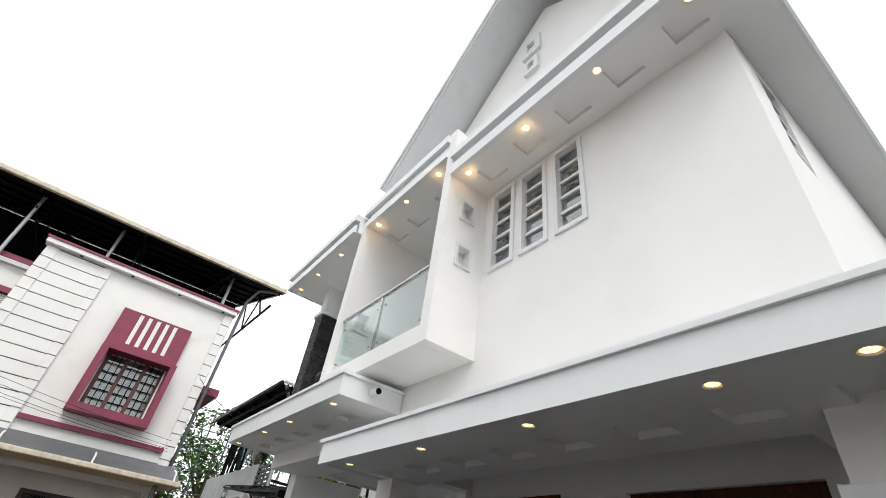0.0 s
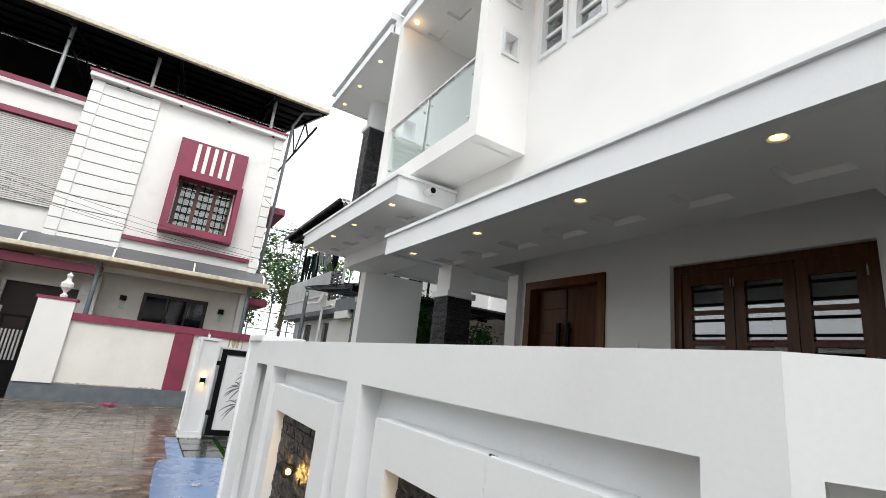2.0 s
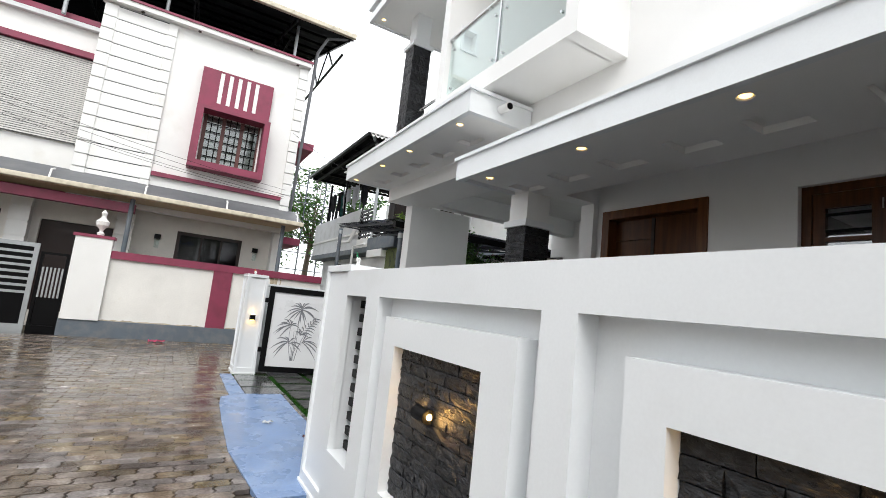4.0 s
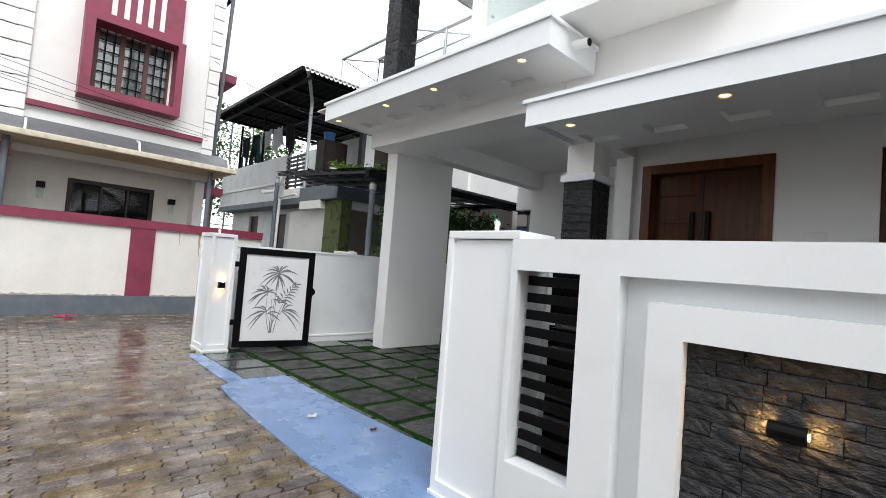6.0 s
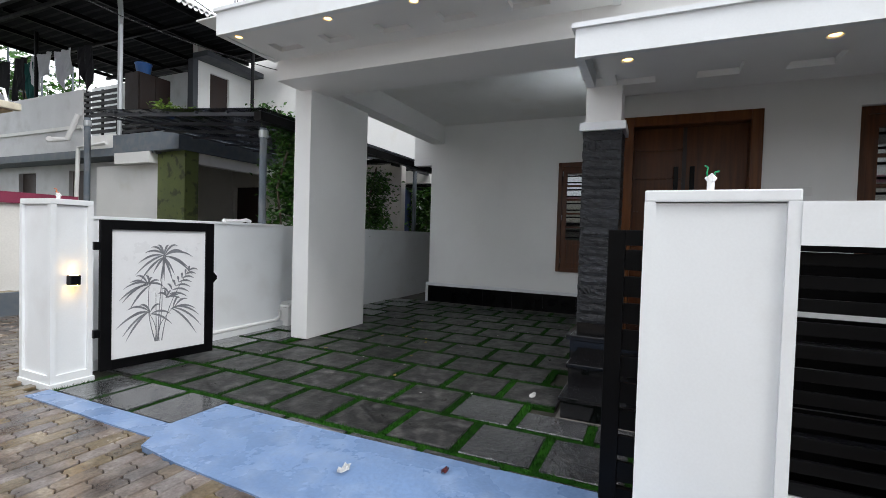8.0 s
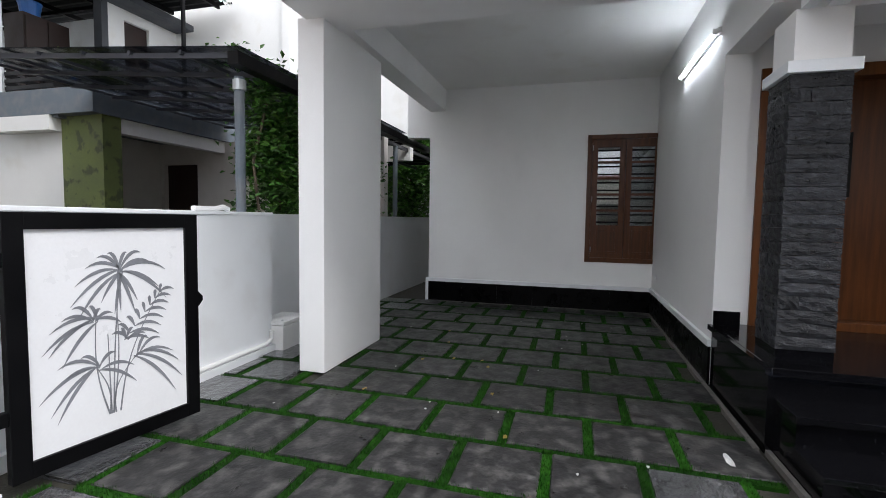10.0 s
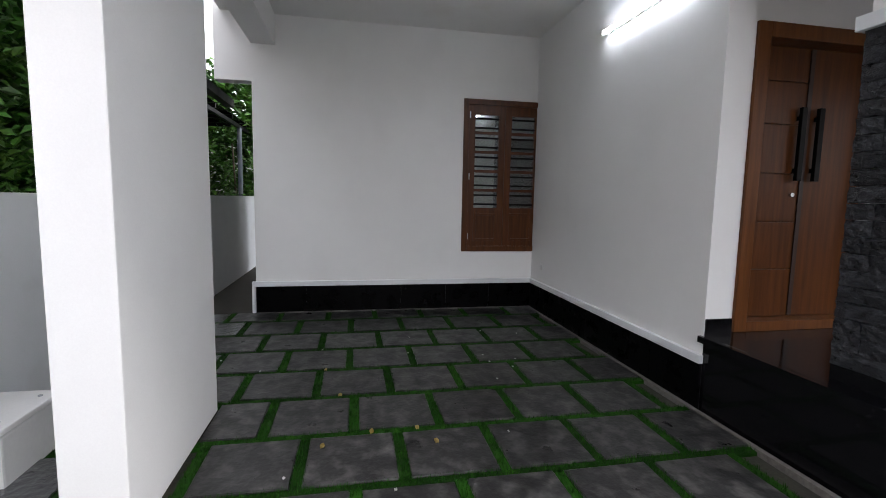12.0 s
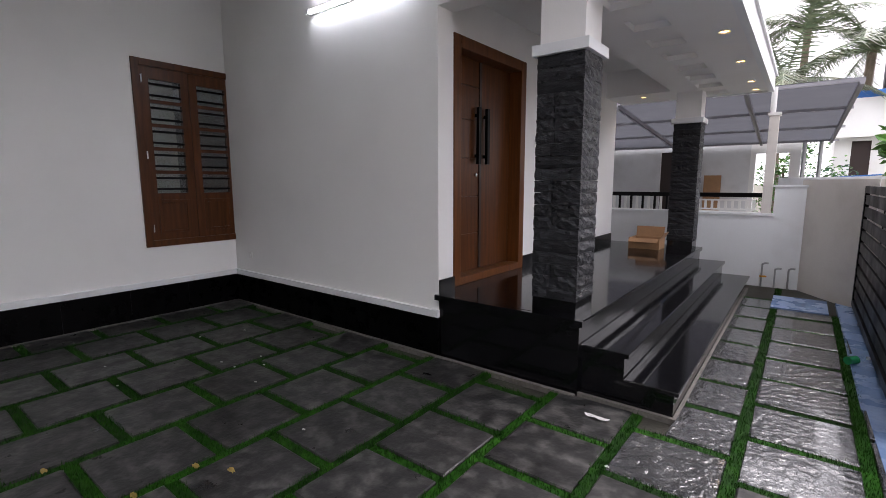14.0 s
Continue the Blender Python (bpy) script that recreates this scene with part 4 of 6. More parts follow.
# hinged gate leaf with a plant cut-out
def plant_gate():
    a, b = Vector((1.29, 8.93, 0)), Vector((2.285, 8.755, 0))
    g = thing("gate_leaf", (1.29, 8.93, 0.05), "open black gate leaf with a white plant panel", "gate")
    u = (b - a).normalized()
    L = (b - a).length
    ang = math.atan2(u.y, u.x)
    M = Matrix.Translation((1.29, 8.93, 0.0)) @ Matrix.Rotation(ang, 4, "Z")

    def put(name, bm, m_, label=""):
        bmesh.ops.transform(bm, matrix=M, verts=bm.verts)
        return part(name, bm, m_, g, label)
    z0, z1, fw = 0.05, 1.385, 0.085
    bm = bmesh.new()
    for p, q, r_, s in holes(0, L, z0, z1, [(fw, L - fw, z0 + fw, z1 - fw)]):
        bx(bm, p, -0.025, r_, q, 0.025, s, 0.003)
    put("gate_frame", bm, BLACK)
    put("gate_panel", box(fw, -0.006, z0 + fw, L - fw, 0.006, z1 - fw), PANEL, "white panel")
    bm = bmesh.new()
    r_ = random.Random(11)

    pw, ph = L - 2 * fw, z1 - z0 - 2 * fw

    def at(u_, v_):
        return Vector((fw + pw * u_, -0.0085, z0 + fw + ph * v_))

    def ribbon(pts, widths):
        """A flat curved strip, tapering by widths."""
        rows_ = []
        for i, (c, h) in enumerate(zip(pts, widths)):
            d_ = (pts[min(i + 1, len(pts) - 1)] - pts[max(i - 1, 0)]).normalized()
            nn = Vector((-d_.z, 0, d_.x)) * h
            rows_.append((bm.verts.new(c + nn), bm.verts.new(c - nn)))
        for (a_, b_), (c_, d_) in zip(rows_[:-1], rows_[1:]):
            bm.faces.new((a_, b_, d_, c_))

    def leaflet(p, deg, ln):
        a_ = radians(deg)
        pts = [p + Vector((math.cos(a_) * ln * t_, 0, math.sin(a_) * ln * t_ - 0.58 * ln * t_ * t_)) for t_ in [k / 7 for k in range(8)]]
        ribbon(pts, [0.0092 * math.sin(math.pi * (0.06 + 0.93 * k / 7)) + 0.0006 for k in range(8)])
    # hub across, hub up, first and last angle, leaflets, length
    for u_, v_, a0, a1, n_, ln in ((0.53, 0.79, 100, 205, 6, 0.27), (0.53, 0.79, 84, -12, 6, 0.28), (0.53, 0.79, 222, 322, 5, 0.17),
                                   (0.37, 0.56, 100, 212, 7, 0.24), (0.37, 0.56, 78, 20, 3, 0.16), (0.37, 0.33, 118, 218, 6, 0.25),
                                   (0.38, 0.33, 62, 2, 3, 0.22), (0.62, 0.35, 78, -28, 6, 0.26), (0.56, 0.44, 120, 20, 5, 0.15)):
        for k in range(n_):
            leaflet(at(u_ + r_.uniform(-0.02, 0.02), v_ + r_.uniform(-0.01, 0.01)), a0 + (a1 - a0) * k / (n_ - 1) + r_.uniform(-5, 5), ln * r_.uniform(0.82, 1.12))
    # one feathered frond with leaflets along its rib
    for k in range(7):
        t_ = k / 6
        c_ = at(0.58 + 0.22 * t_, 0.47 + 0.19 * t_)
        leaflet(c_, 112 - 30 * t_, 0.17 - 0.06 * t_)
        leaflet(c_, 22 + 18 * t_, 0.19 - 0.07 * t_)
    for u_, v_, b_ in ((0.37, 0.33, -0.03), (0.62, 0.35, -0.05), (0.44, 0.49, 0.0), (0.37, 0.56, 0.03), (0.80, 0.66, -0.05), (0.50, 0.62, 0.02), (0.53, 0.79, -0.01)):
        p, q = at(0.46 + (u_ - 0.5) * 0.16, 0.09), at(u_, v_)
        pts = [p.lerp(q, t_) + Vector((b_ * -math.sin(math.pi * t_) * (1 if u_ < 0.5 else -1), 0, 0)) for t_ in [k / 8 for k in range(9)]]
        ribbon(pts, [0.0048 - 0.0025 * k / 8 for k in range(9)])
    pl = put("plant_cutout", bm, SILVER, "grey palm-leaf cut-out pattern")
    lb_ = outline([(0, 0.75), (0.05, 0.805), (0.05, 0.835), (0, 0.89)], -0.006, 0.006)
    bmesh.ops.rotate(lb_, cent=(0, 0, 0), matrix=Matrix.Rotation(radians(90), 3, "X"), verts=lb_.verts)
    bmesh.ops.translate(lb_, vec=(L - 0.003, 0, 0), verts=lb_.verts)
    put("latch", lb_, BLACK)
    for z in (0.35, 1.12):
        put("hinge", bx(bmesh.new(), -0.05, -0.02, z, 0.0, 0.02, z + 0.07, 0.004), BLACK)


plant_gate()

# sliding gate parked behind the wall
g = thing("sliding_gate", (1.22, 3.2, 0.0), "black slatted sliding gate parked behind the wall", "gate")
bm = bmesh.new()
for p, q, r_, s in holes(1.20, 4.74, 0.05, 1.385, [(1.28, 4.66, 0.12, 1.31)]):
    bx(bm, 1.255, p, r_, 1.295, q, s, 0.003)
part("gate_frame", bm, BLACK, g)
for k in range(9):
    z = 0.15 + k * 0.13
    part("slat", box(1.265, 1.28, z, 1.285, 4.66, z + 0.10, 0.002), BLACK, g)
for y in (2.6, 3.5):
    part("upright", box(1.256, y, 0.12, 1.264, y + 0.04, 1.31), BLACK, g)
for y in (2.0, 4.4):
    part("wheel", rod((1.26, y, 0.035), (1.29, y, 0.035), 0.032), GALV, g)

# side boundary wall beyond the carport
sb = thing("boundary_wall_side", (3.0, 9.4, 0), "white side boundary wall", "wall", kind="structure")
part("wall_body", box(1.26, 9.30, -0.05, 3.86, 9.62, 1.39), WHITE_G, sb)
part("wall_cap", box(1.26, 9.285, 1.39, 3.87, 9.64, 1.42, 0.004), WHITE_G, sb)
part("wall_body", box(3.86, 9.50, -0.05, 16, 9.70, 1.41), WHITE_G, sb)
part("wall_foot", box(1.4, 9.25, -0.03, 3.86, 9.30, 0.07), WHITE_G, sb)
o = thing("wall_pipe", (3.0, 9.27, 0.1), "white pipe along the wall foot", "pipe")
part("pipe", pipe([(1.5, 9.275, 0.095), (3.72, 9.275, 0.095), (3.80, 9.27, 0.13), (3.80, 9.27, 0.22)], 0.022), PVC, o)
o = thing("meter_box", (4.05, 9.33, 0), "white plastic service box beside the wall", "box")
part("body", box(3.84, 9.16, -0.02, 4.32, 9.49, 0.26, 0.015), PVC, o)
part("lid", box(3.83, 9.15, 0.265, 4.33, 9.495, 0.30, 0.010), PVC, o)
for x in (3.92, 4.24):
    part("screw", rod((x, 9.22, 0.30), (x, 9.22, 0.305), 0.012), GALV, o)
o = thing("pipe_fitting", (3.2, 9.5, 1.42), "white pipe elbow on the wall top", "pipe")
part("pipe", pipe([(3.0, 9.45, 1.44), (3.25, 9.45, 1.44), (3.35, 9.45, 1.46), (3.42, 9.45, 1.44)], 0.025), PVC, o)


# porch columns
def porch_column(x0, y0, neck, label):
    x1, y1 = x0 + 0.33, y0 + 0.31
    c = thing("porch_column", ((x0 + x1) / 2, (y0 + y1) / 2, 0.52), label, "column", "porch columns", "structure")
    part("core", box(x0 + 0.03, y0 + 0.03, 0.52, x1 - 0.03, y1 - 0.03, 2.63), WHITE_G, c)
    part("base", box(x0 + 0.004, y0 + 0.004, 0.521, x1 - 0.004, y1 - 0.004, 0.62), GRANITE, c, "black granite base")
    part("head", box(x0 + 0.012, y0 + 0.012, neck + 0.05, x1 - 0.012, y1 - 0.012, 2.628), WHITE, c)
    part("neck", box(x0 - 0.03, y0 - 0.03, neck, x1 + 0.03, y1 + 0.03, neck + 0.07, 0.004), WHITE_G, c)
    for org, turn, wd in (((x0 + 0.03, y0, 0.62), 0, y1 - y0), ((x1 - 0.03, y1, 0.62), 180, y1 - y0), ((x1, y0 + 0.03, 0.62), 90, x1 - x0), ((x0, y1 - 0.03, 0.62), 270, x1 - x0)):
        lay_strips(c, org, turn, wd, neck - 0.62, 0.080, (0.33, 0.33, 0.33, 0.20), int(org[0] * 100) + turn, depth=0.028, amp=0.012)
    return c


porch_column(2.975, 4.815, 2.255, "white column clad in dark split slate")
porch_column(2.98, 0.68, 2.215, "white column clad in dark split slate")
c = thing("terrace_column", (2.92, 7.98, 3.52), "dark slate clad terrace column", "column", kind="structure")
part("core", box(2.80, 7.85, 3.52, 3.06, 8.11, 6.2), WHITE_G, c)
part("neck", box(2.74, 7.79, 5.60, 3.12, 8.17, 5.67), WHITE_G, c)
for org, turn in (((2.80, 7.82, 3.52), 0), ((3.06, 8.14, 3.52), 180), ((3.09, 7.85, 3.52), 90), ((2.77, 8.11, 3.52), 270)):
    lay_strips(c, org, turn, 0.32, 2.08, 0.16, (0.32, 0.18), turn + 5, depth=0.028, amp=0.012)

# cardboard box on the porch
o = thing("cardboard_box", (3.51, 1.24, 0.52), "open brown cardboard box on the granite porch", "box")
bm = bmesh.new()
for a in ((3.31, 1.08, 3.322, 1.40), (3.698, 1.08, 3.71, 1.40), (3.322, 1.08, 3.698, 1.092), (3.322, 1.388, 3.698, 1.40)):
    bx(bm, a[0], a[1], 0.522, a[2], a[3], 0.67)
bx(bm, 3.322, 1.092, 0.522, 3.698, 1.388, 0.53)
part("carton", bm, CARD, o)
part("flap", bar(bmesh.new(), (3.51, 1.08, 0.67), (3.51, 1.05, 0.81), 0.37, 0.006), CARD, o)
part("flap", bar(bmesh.new(), (3.51, 1.40, 0.67), (3.51, 1.47, 0.62), 0.37, 0.006), CARD, o)
part("flap", bar(bmesh.new(), (3.31, 1.24, 0.67), (3.26, 1.24, 0.75), 0.29, 0.006), CARD, o)

sm = random.Random(41)
DIRT = mat("black_mould_speck", (0.03, 0.03, 0.028), rough=0.9)
o = tagged(new("wall_mould"), "dark mould specks on the white wall border", "stain", kind="stuff")
bm = bmesh.new()
for k in range(26):
    y, z = 1.24 - abs(sm.gauss(0, 0.05)), 1.2435 + abs(sm.gauss(0, 0.012))
    bmesh.ops.create_icosphere(bm, subdivisions=1, radius=sm.uniform(0.0003, 0.0008), matrix=Matrix.Translation((XW + 0.084, y, z)))
for k in range(12):
    bmesh.ops.create_icosphere(bm, subdivisions=1, radius=sm.uniform(0.0015, 0.003), matrix=Matrix.Translation((XW + 0.01 + sm.uniform(0, 0.02), 1.262 + sm.gauss(0, 0.006), 1.2435)))
for k in range(90):
    bmesh.ops.create_icosphere(bm, subdivisions=1, radius=sm.uniform(0.0002, 0.0005), matrix=Matrix.Translation((XW + 0.002, 1.262 + sm.gauss(0, 0.003), 1.235 - sm.uniform(0, 0.09))))
part("speck", bm, DIRT, o)

# taps on the boundary wall, bottle and scraps
bw = thing("boundary_wall_far", (3.5, 0.2, 0), "white boundary wall at the end of the porch", "wall", kind="structure")
part("wall_body", box(2.14, 0.10, -0.05, 9.0, 0.25, 0.965), WHITE_G, bw)
part("wall_cap", box(2.12, 0.08, 0.965, 9.0, 0.27, 1.0), WHITE_G, bw)
part("wall_body", box(1.74, 0.07, -0.05, 2.14, 0.25, 1.36), WHITE_G, bw)
part("wall_cap", box(1.72, 0.05, 1.36, 2.16, 0.27, 1.39), WHITE_G, bw)
bi = bmesh.new()
bx(bi, -0.012, -1.20, -0.05, 0.0, 0.02, 1.46)
bmesh.ops.rotate(bi, cent=(0, 0, 0), matrix=Matrix.Rotation(radians(32.5), 3, "Z"), verts=bi.verts)
bmesh.ops.translate(bi, vec=(1.20, 1.18, 0), verts=bi.verts)
structure("wall_bend_inside", bi, BEIGE, "beige inner face of the turned wall", "wall")
structure("wall_inside_face", wall_x(1.131, 1.145, 0.9, 4.05, -0.05, 1.46, [LOUV]), BEIGE, "beige inner face of the compound wall", "wall")
for k, (x, h) in enumerate(((2.20, 0.30), (2.05, 0.24), (1.90, 0.25))):
    o = thing("stand_pipe", (x, 0.32, 0.0), "thin grey standpipe by the boundary wall", "pipe", "standpipes")
    part("pipe", rod((x, 0.32, -0.02), (x, 0.32, h), 0.011), GALV, o)
    part("elbow", pipe([(x, 0.32, h), (x - 0.03, 0.34, h + 0.02), (x - 0.07, 0.35, h + 0.02)], 0.014), GALV, o)
    if k == 0:
        part("valve", box(x - 0.06, 0.31, 0.12, x + 0.02, 0.34, 0.14), mat("yellow_valve", (0.7, 0.32, 0.03), rough=0.4), o, "yellow valve lever")
o = thing("plastic_bottle", (1.40, 3.35, 0.01), "crumpled green plastic bottle on the ground", "bottle")
part("body", rod((1.385, 3.33, 0.04), (1.44, 3.395, 0.04), 0.032, 14), PLASTIC_G, o)
part("neck", rod((1.385, 3.33, 0.04), (1.31, 3.24, 0.04), 0.031, 14, 0.013), RAILGLASS, o)
part("cap", rod((1.31, 3.24, 0.04), (1.30, 3.228, 0.04), 0.014, 12), PVC, o)
structure("pavement", box(1.50, 1.0, -0.03, 2.02, 1.70, 0.016), BLUE, "blue painted inspection cover", "pavement")
sc = random.Random(21)


def scrap(name, at, size, m_, label, cat):
    bm = bmesh.new()
    n_ = 5
    g_ = [[bm.verts.new((at[0] + (i / n_ - 0.5) * size[0] + sc.uniform(-1, 1) * size[0] * 0.08, at[1] + (j / 3 - 0.5) * size[1] * (1 - abs(i / n_ - 0.5)),
                         at[2] + 0.004 + sc.uniform(0, size[2]))) for j in range(4)] for i in range(n_ + 1)]
    for i in range(n_):
        for j in range(3):
            bm.faces.new((g_[i][j], g_[i + 1][j], g_[i + 1][j + 1], g_[i][j + 1]))
    ext = bmesh.ops.solidify(bm, geom=bm.faces[:], thickness=0.002)
    return tagged(part(name, bm, m_), label, cat)


scrap("paper_scrap", (2.70, 5.42, 0.004), (0.14, 0.05, 0.012), PVC, "torn white paper scrap on a slate slab", "scrap")
scrap("paper_scrap", (0.95, 6.05, 0.008), (0.10, 0.06, 0.03), PVC, "white paper scrap on the blue apron", "scrap")
scrap("dead_leaf", (1.20, 5.55, 0.008), (0.06, 0.04, 0.02), mat("dark_red_leaf", (0.12, 0.02, 0.025), rough=0.5), "dark red fallen leaf on the blue apron", "leaf")
scrap("plastic_scrap", (-0.15, 12.55, 0.0), (0.28, 0.2, 0.06), PINK, "pink plastic scrap on the wet lane", "scrap")
YL = mat("yellow_dead_leaf", (0.42, 0.30, 0.08), rough=0.6)
for p in ((3.99, 7.70), (4.12, 7.42), (4.13, 7.14), (3.95, 7.05), (4.68, 7.62), (5.2, 7.75), (3.30, 6.9), (3.1, 7.9), (2.6, 6.7)):
    scrap("dead_leaf", (p[0], p[1], 0.006), (0.05, 0.03, 0.012), YL, "small dry yellow leaf on the slabs", "leaf")
WS = mat("pale_paint_speck", (0.6, 0.6, 0.58), rough=0.7)
for _ in range(26):
    p = (sc.uniform(2.2, 7.0), sc.uniform(5.4, 8.9))
    if 3.2 < p[0] < 4.8 and p[1] > 8.2:
        continue
    scrap("pebble", (p[0], p[1], 0.006), (0.022, 0.018, 0.008), WS, "tiny pale pebble on a slate slab", "pebble")


# ---- maroon and white house across the lane ----
mh = thing("maroon_house", (0, 15, 0), "two-storey white house with maroon trim", "house")
YF = 14.4
MW = (-0.02, 1.36, 4.34, 5.66)
part("wall", wall_y(YF, YF + 0.2, -2.45, 2.36, 2.9, 7.75, [MW]), WHITE_OLD, mh)
part("wall", wall_x(2.16, 2.36, YF + 0.2, 20, -0.05, 7.75), WHITE_OLD, mh)
part("wall", wall_y(14.75, 14.95, -9, -2.45, 2.9, 7.15, [(-6.6, -2.70, 4.25, 6.2)]), WHITE_OLD, mh)
part("wall", wall_y(15.0, 15.2, -9, 2.16, -0.05, 3.3, [(-0.14, 1.42, 0.9, 2.58), (-2.9, -1.5, 0.3, 2.4), (-5.5, -3.6, 0.1, 2.5)]), mat("cream_wall", (0.80, 0.77, 0.72), rough=0.8, var=0.08), mh)
part("parapet_trim", box(-9, 14.70, 7.15, -2.46, 15.0, 7.28), MAROON, mh)
part("lintel", box(-9, 14.55, 6.28, -2.30, 14.75, 6.42), MAROON, mh, "maroon lintel band")
bl = part("roller_blind", box(-6.6, 14.66, 4.20, -2.47, 14.68, 6.27), GREYSHEET, mh, "grey slatted roller blind")
for k in range(41):
    part("slat", box(-6.6, 14.645, 4.21 + k * 0.05, -2.47, 14.66, 4.245 + k * 0.05), SHUTTER, bl)
part("cornice", box(-2.52, YF - 0.20, 7.72, 2.42, YF + 0.1, 7.84), WHITE_OLD, mh)
part("cornice", box(-2.55, YF - 0.23, 7.84, 2.46, YF + 0.1, 7.90), MAROON, mh, "maroon cornice line")
for i in range(4):
    x = -1.7 + i * 1.25
    part("cornice_lamp", rod((x, YF - 0.1, 7.70), (x, YF - 0.1, 7.722), 0.04), BROWN, mh)
# rusticated bands and quoins
for k in range(14):
    z = 3.35 + k * 0.31
    for x0, x1, dy in ((-2.45, -2.19, 0.07), (-1.13, -0.93, 0.07), (2.14, 2.37, 0.07)):
        part("quoin", box(x0, YF - dy, z, x1, YF - 0.001, z + 0.285, 0.008), WHITE_OLD, mh)
    part("band", box(-2.19, YF - 0.035, z, -1.13, YF - 0.001, z + 0.285), WHITE_OLD, mh)
    part("quoin", box(2.362, YF, z, 2.40, YF + 0.28, z + 0.285), WHITE_OLD, mh)
part("groove_backing", box(-2.19, YF - 0.006, 3.3, -1.13, YF - 0.002, 7.7), DARKGREY, mh)
part("string_course", box(-0.92, YF - 0.10, 3.78, 2.14, YF - 0.001, 3.88), MAROON, mh, "maroon string course")
# maroon window surround with white slots
win = part("window_surround", wall_y(YF - 0.14, YF - 0.001, -0.22, 1.52, 5.66, 6.84, [(x, x + 0.095, 5.96, 6.79) for x in (0.20, 0.415, 0.63, 0.845, 1.06)]), MAROON, mh, "maroon window surround")
bm = bmesh.new()
for a, b, c, d in holes(-0.22, 1.54, 4.14, 5.74, [(-0.05, 1.40, 4.32, 5.66)]):
    bx(bm, a, YF - 0.45, c, b, YF - 0.145 if c > 5.6 else YF - 0.001, d)
part("window_hood", bm, MAROON, mh, "maroon box frame round the window")
part("slot_backing", box(0.15, YF - 0.132, 5.92, 1.2, YF - 0.11, 6.82), WHITE_OLD, win, "white backing of the slots")
wn3 = part("window", box(-0.02, YF + 0.05, 4.34, 1.36, YF + 0.08, 4.42), BROWN, mh)
for i in range(4):
    x = -0.02 + i * 0.445
    part("mullion", box(x, YF + 0.02, 4.34, x + 0.09, YF + 0.08, 5.66), mat("brown_window_wood", (0.10, 0.035, 0.03), rough=0.5), wn3)
for i in range(3):
    x = 0.07 + i * 0.445
    part("pane", box(x, YF + 0.07, 4.42, x + 0.355, YF + 0.08, 5.66), SKYGLASS, wn3).visible_shadow = False
    bm = bmesh.new()
    for k in range(5):
        bx(bm, x, YF + 0.0, 4.55 + k * 0.22, x + 0.355, YF + 0.015, 4.575 + k * 0.22)
    for k in range(2):
        bx(bm, x + 0.10 + k * 0.15, YF + 0.0, 4.42, x + 0.12 + k * 0.15, YF + 0.015, 5.66)
    part("grille", bm, BLACK, wn3, "black window grille")
part("curtain", box(-0.02, YF + 0.35, 4.3, 1.36, YF + 0.37, 5.7), CURTAIN, wn3)
# ground-floor window, lamps, dark openings
part("window_frame", wall_y(14.97, 15.02, -0.14, 1.42, 0.9, 2.58, [(-0.06, 0.42, 0.98, 2.5), (0.46, 0.90, 0.98, 2.5), (0.94, 1.34, 0.98, 2.5)]), BROWN, mh)
part("window_pane", box(-0.12, 15.06, 0.92, 1.40, 15.07, 2.56), DGLASS, mh)
# dark sheets close behind the openings stand in for room shade
part("room_lining", box(-6, 15.45, 0, 2.1, 15.5, 3.2), ROOM_SHADE, mh)
# added ceiling keeps sky light out of the rooms
part("room_ceiling", box(-9, 15.2, 3.15, 2.16, 20, 3.25), ROOM_SHADE, mh)
part("upper_room_lining", box(-2.4, 15.6, 3.3, 2.1, 15.7, 7.0), ROOM_SHADE, mh)
for x in (-0.56, 1.78):
    lm_ = part("wall_lantern", box(x - 0.07, 14.88, 2.30, x + 0.07, 15.0, 2.42), BLACK, mh, "black wall lantern")
    part("lamp_glass", rod((x, 14.93, 2.08), (x, 14.93, 2.30), 0.05, 12, 0.06), RAILGLASS, lm_)
part("door", box(-2.9, 15.12, 0.3, -1.5, 15.16, 2.4), BROWN, mh, "dark wooden door")
part("door", box(-5.5, 15.12, 0.1, -3.6, 15.16, 2.5), BROWN, mh, "dark wooden door")
for x in (-3.35, -1.42):
    cc = part("porch_pillar", box(x, 14.6, 0, x + 0.32, 14.92, 3.0), WHITE_OLD, mh)
    for k in range(6):
        part("band", box(x - 0.02, 14.57, 0.9 + k * 0.34, x + 0.34, 14.6, 1.2 + k * 0.34), WHITE_OLD, cc)
part("porch_beam", box(-9, 13.75, 2.72, -1.05, 14.0, 2.92), MAROON, mh, "maroon porch beam")
part("shade", box(2.37, 14.9, 5.55, 2.95, 17.0, 5.75), MAROON, mh, "maroon side sunshade")
part("shade", box(2.37, 15.6, 2.75, 3.1, 17.5, 2.95), MAROON, mh, "maroon side sunshade")
# lean-to awning with cream gutter
aw = part("awning", bar(bmesh.new(), (-3.3, 14.42, 3.42), (-3.3, 13.5, 3.14), 0.01, 0.01), GREYSHEET, mh, "grey sheet lean-to roof")
bm = bmesh.new()
q = [(-9.5, YF, 3.55), (2.62, YF, 3.55), (2.62, 13.5, 3.16), (-9.5, 13.5, 3.16)]
for zo in (0, -0.03):
    f = [bm.verts.new((x, y, z + zo)) for x, y, z in q]
    bm.faces.new(f if zo == 0 else f[::-1])
part("sheet", bm, GREYSHEET, aw)
part("gutter", box(-9.5, 13.40, 3.04, 2.66, 13.52, 3.15, 0.02), CREAM, mh, "cream rain gutter")
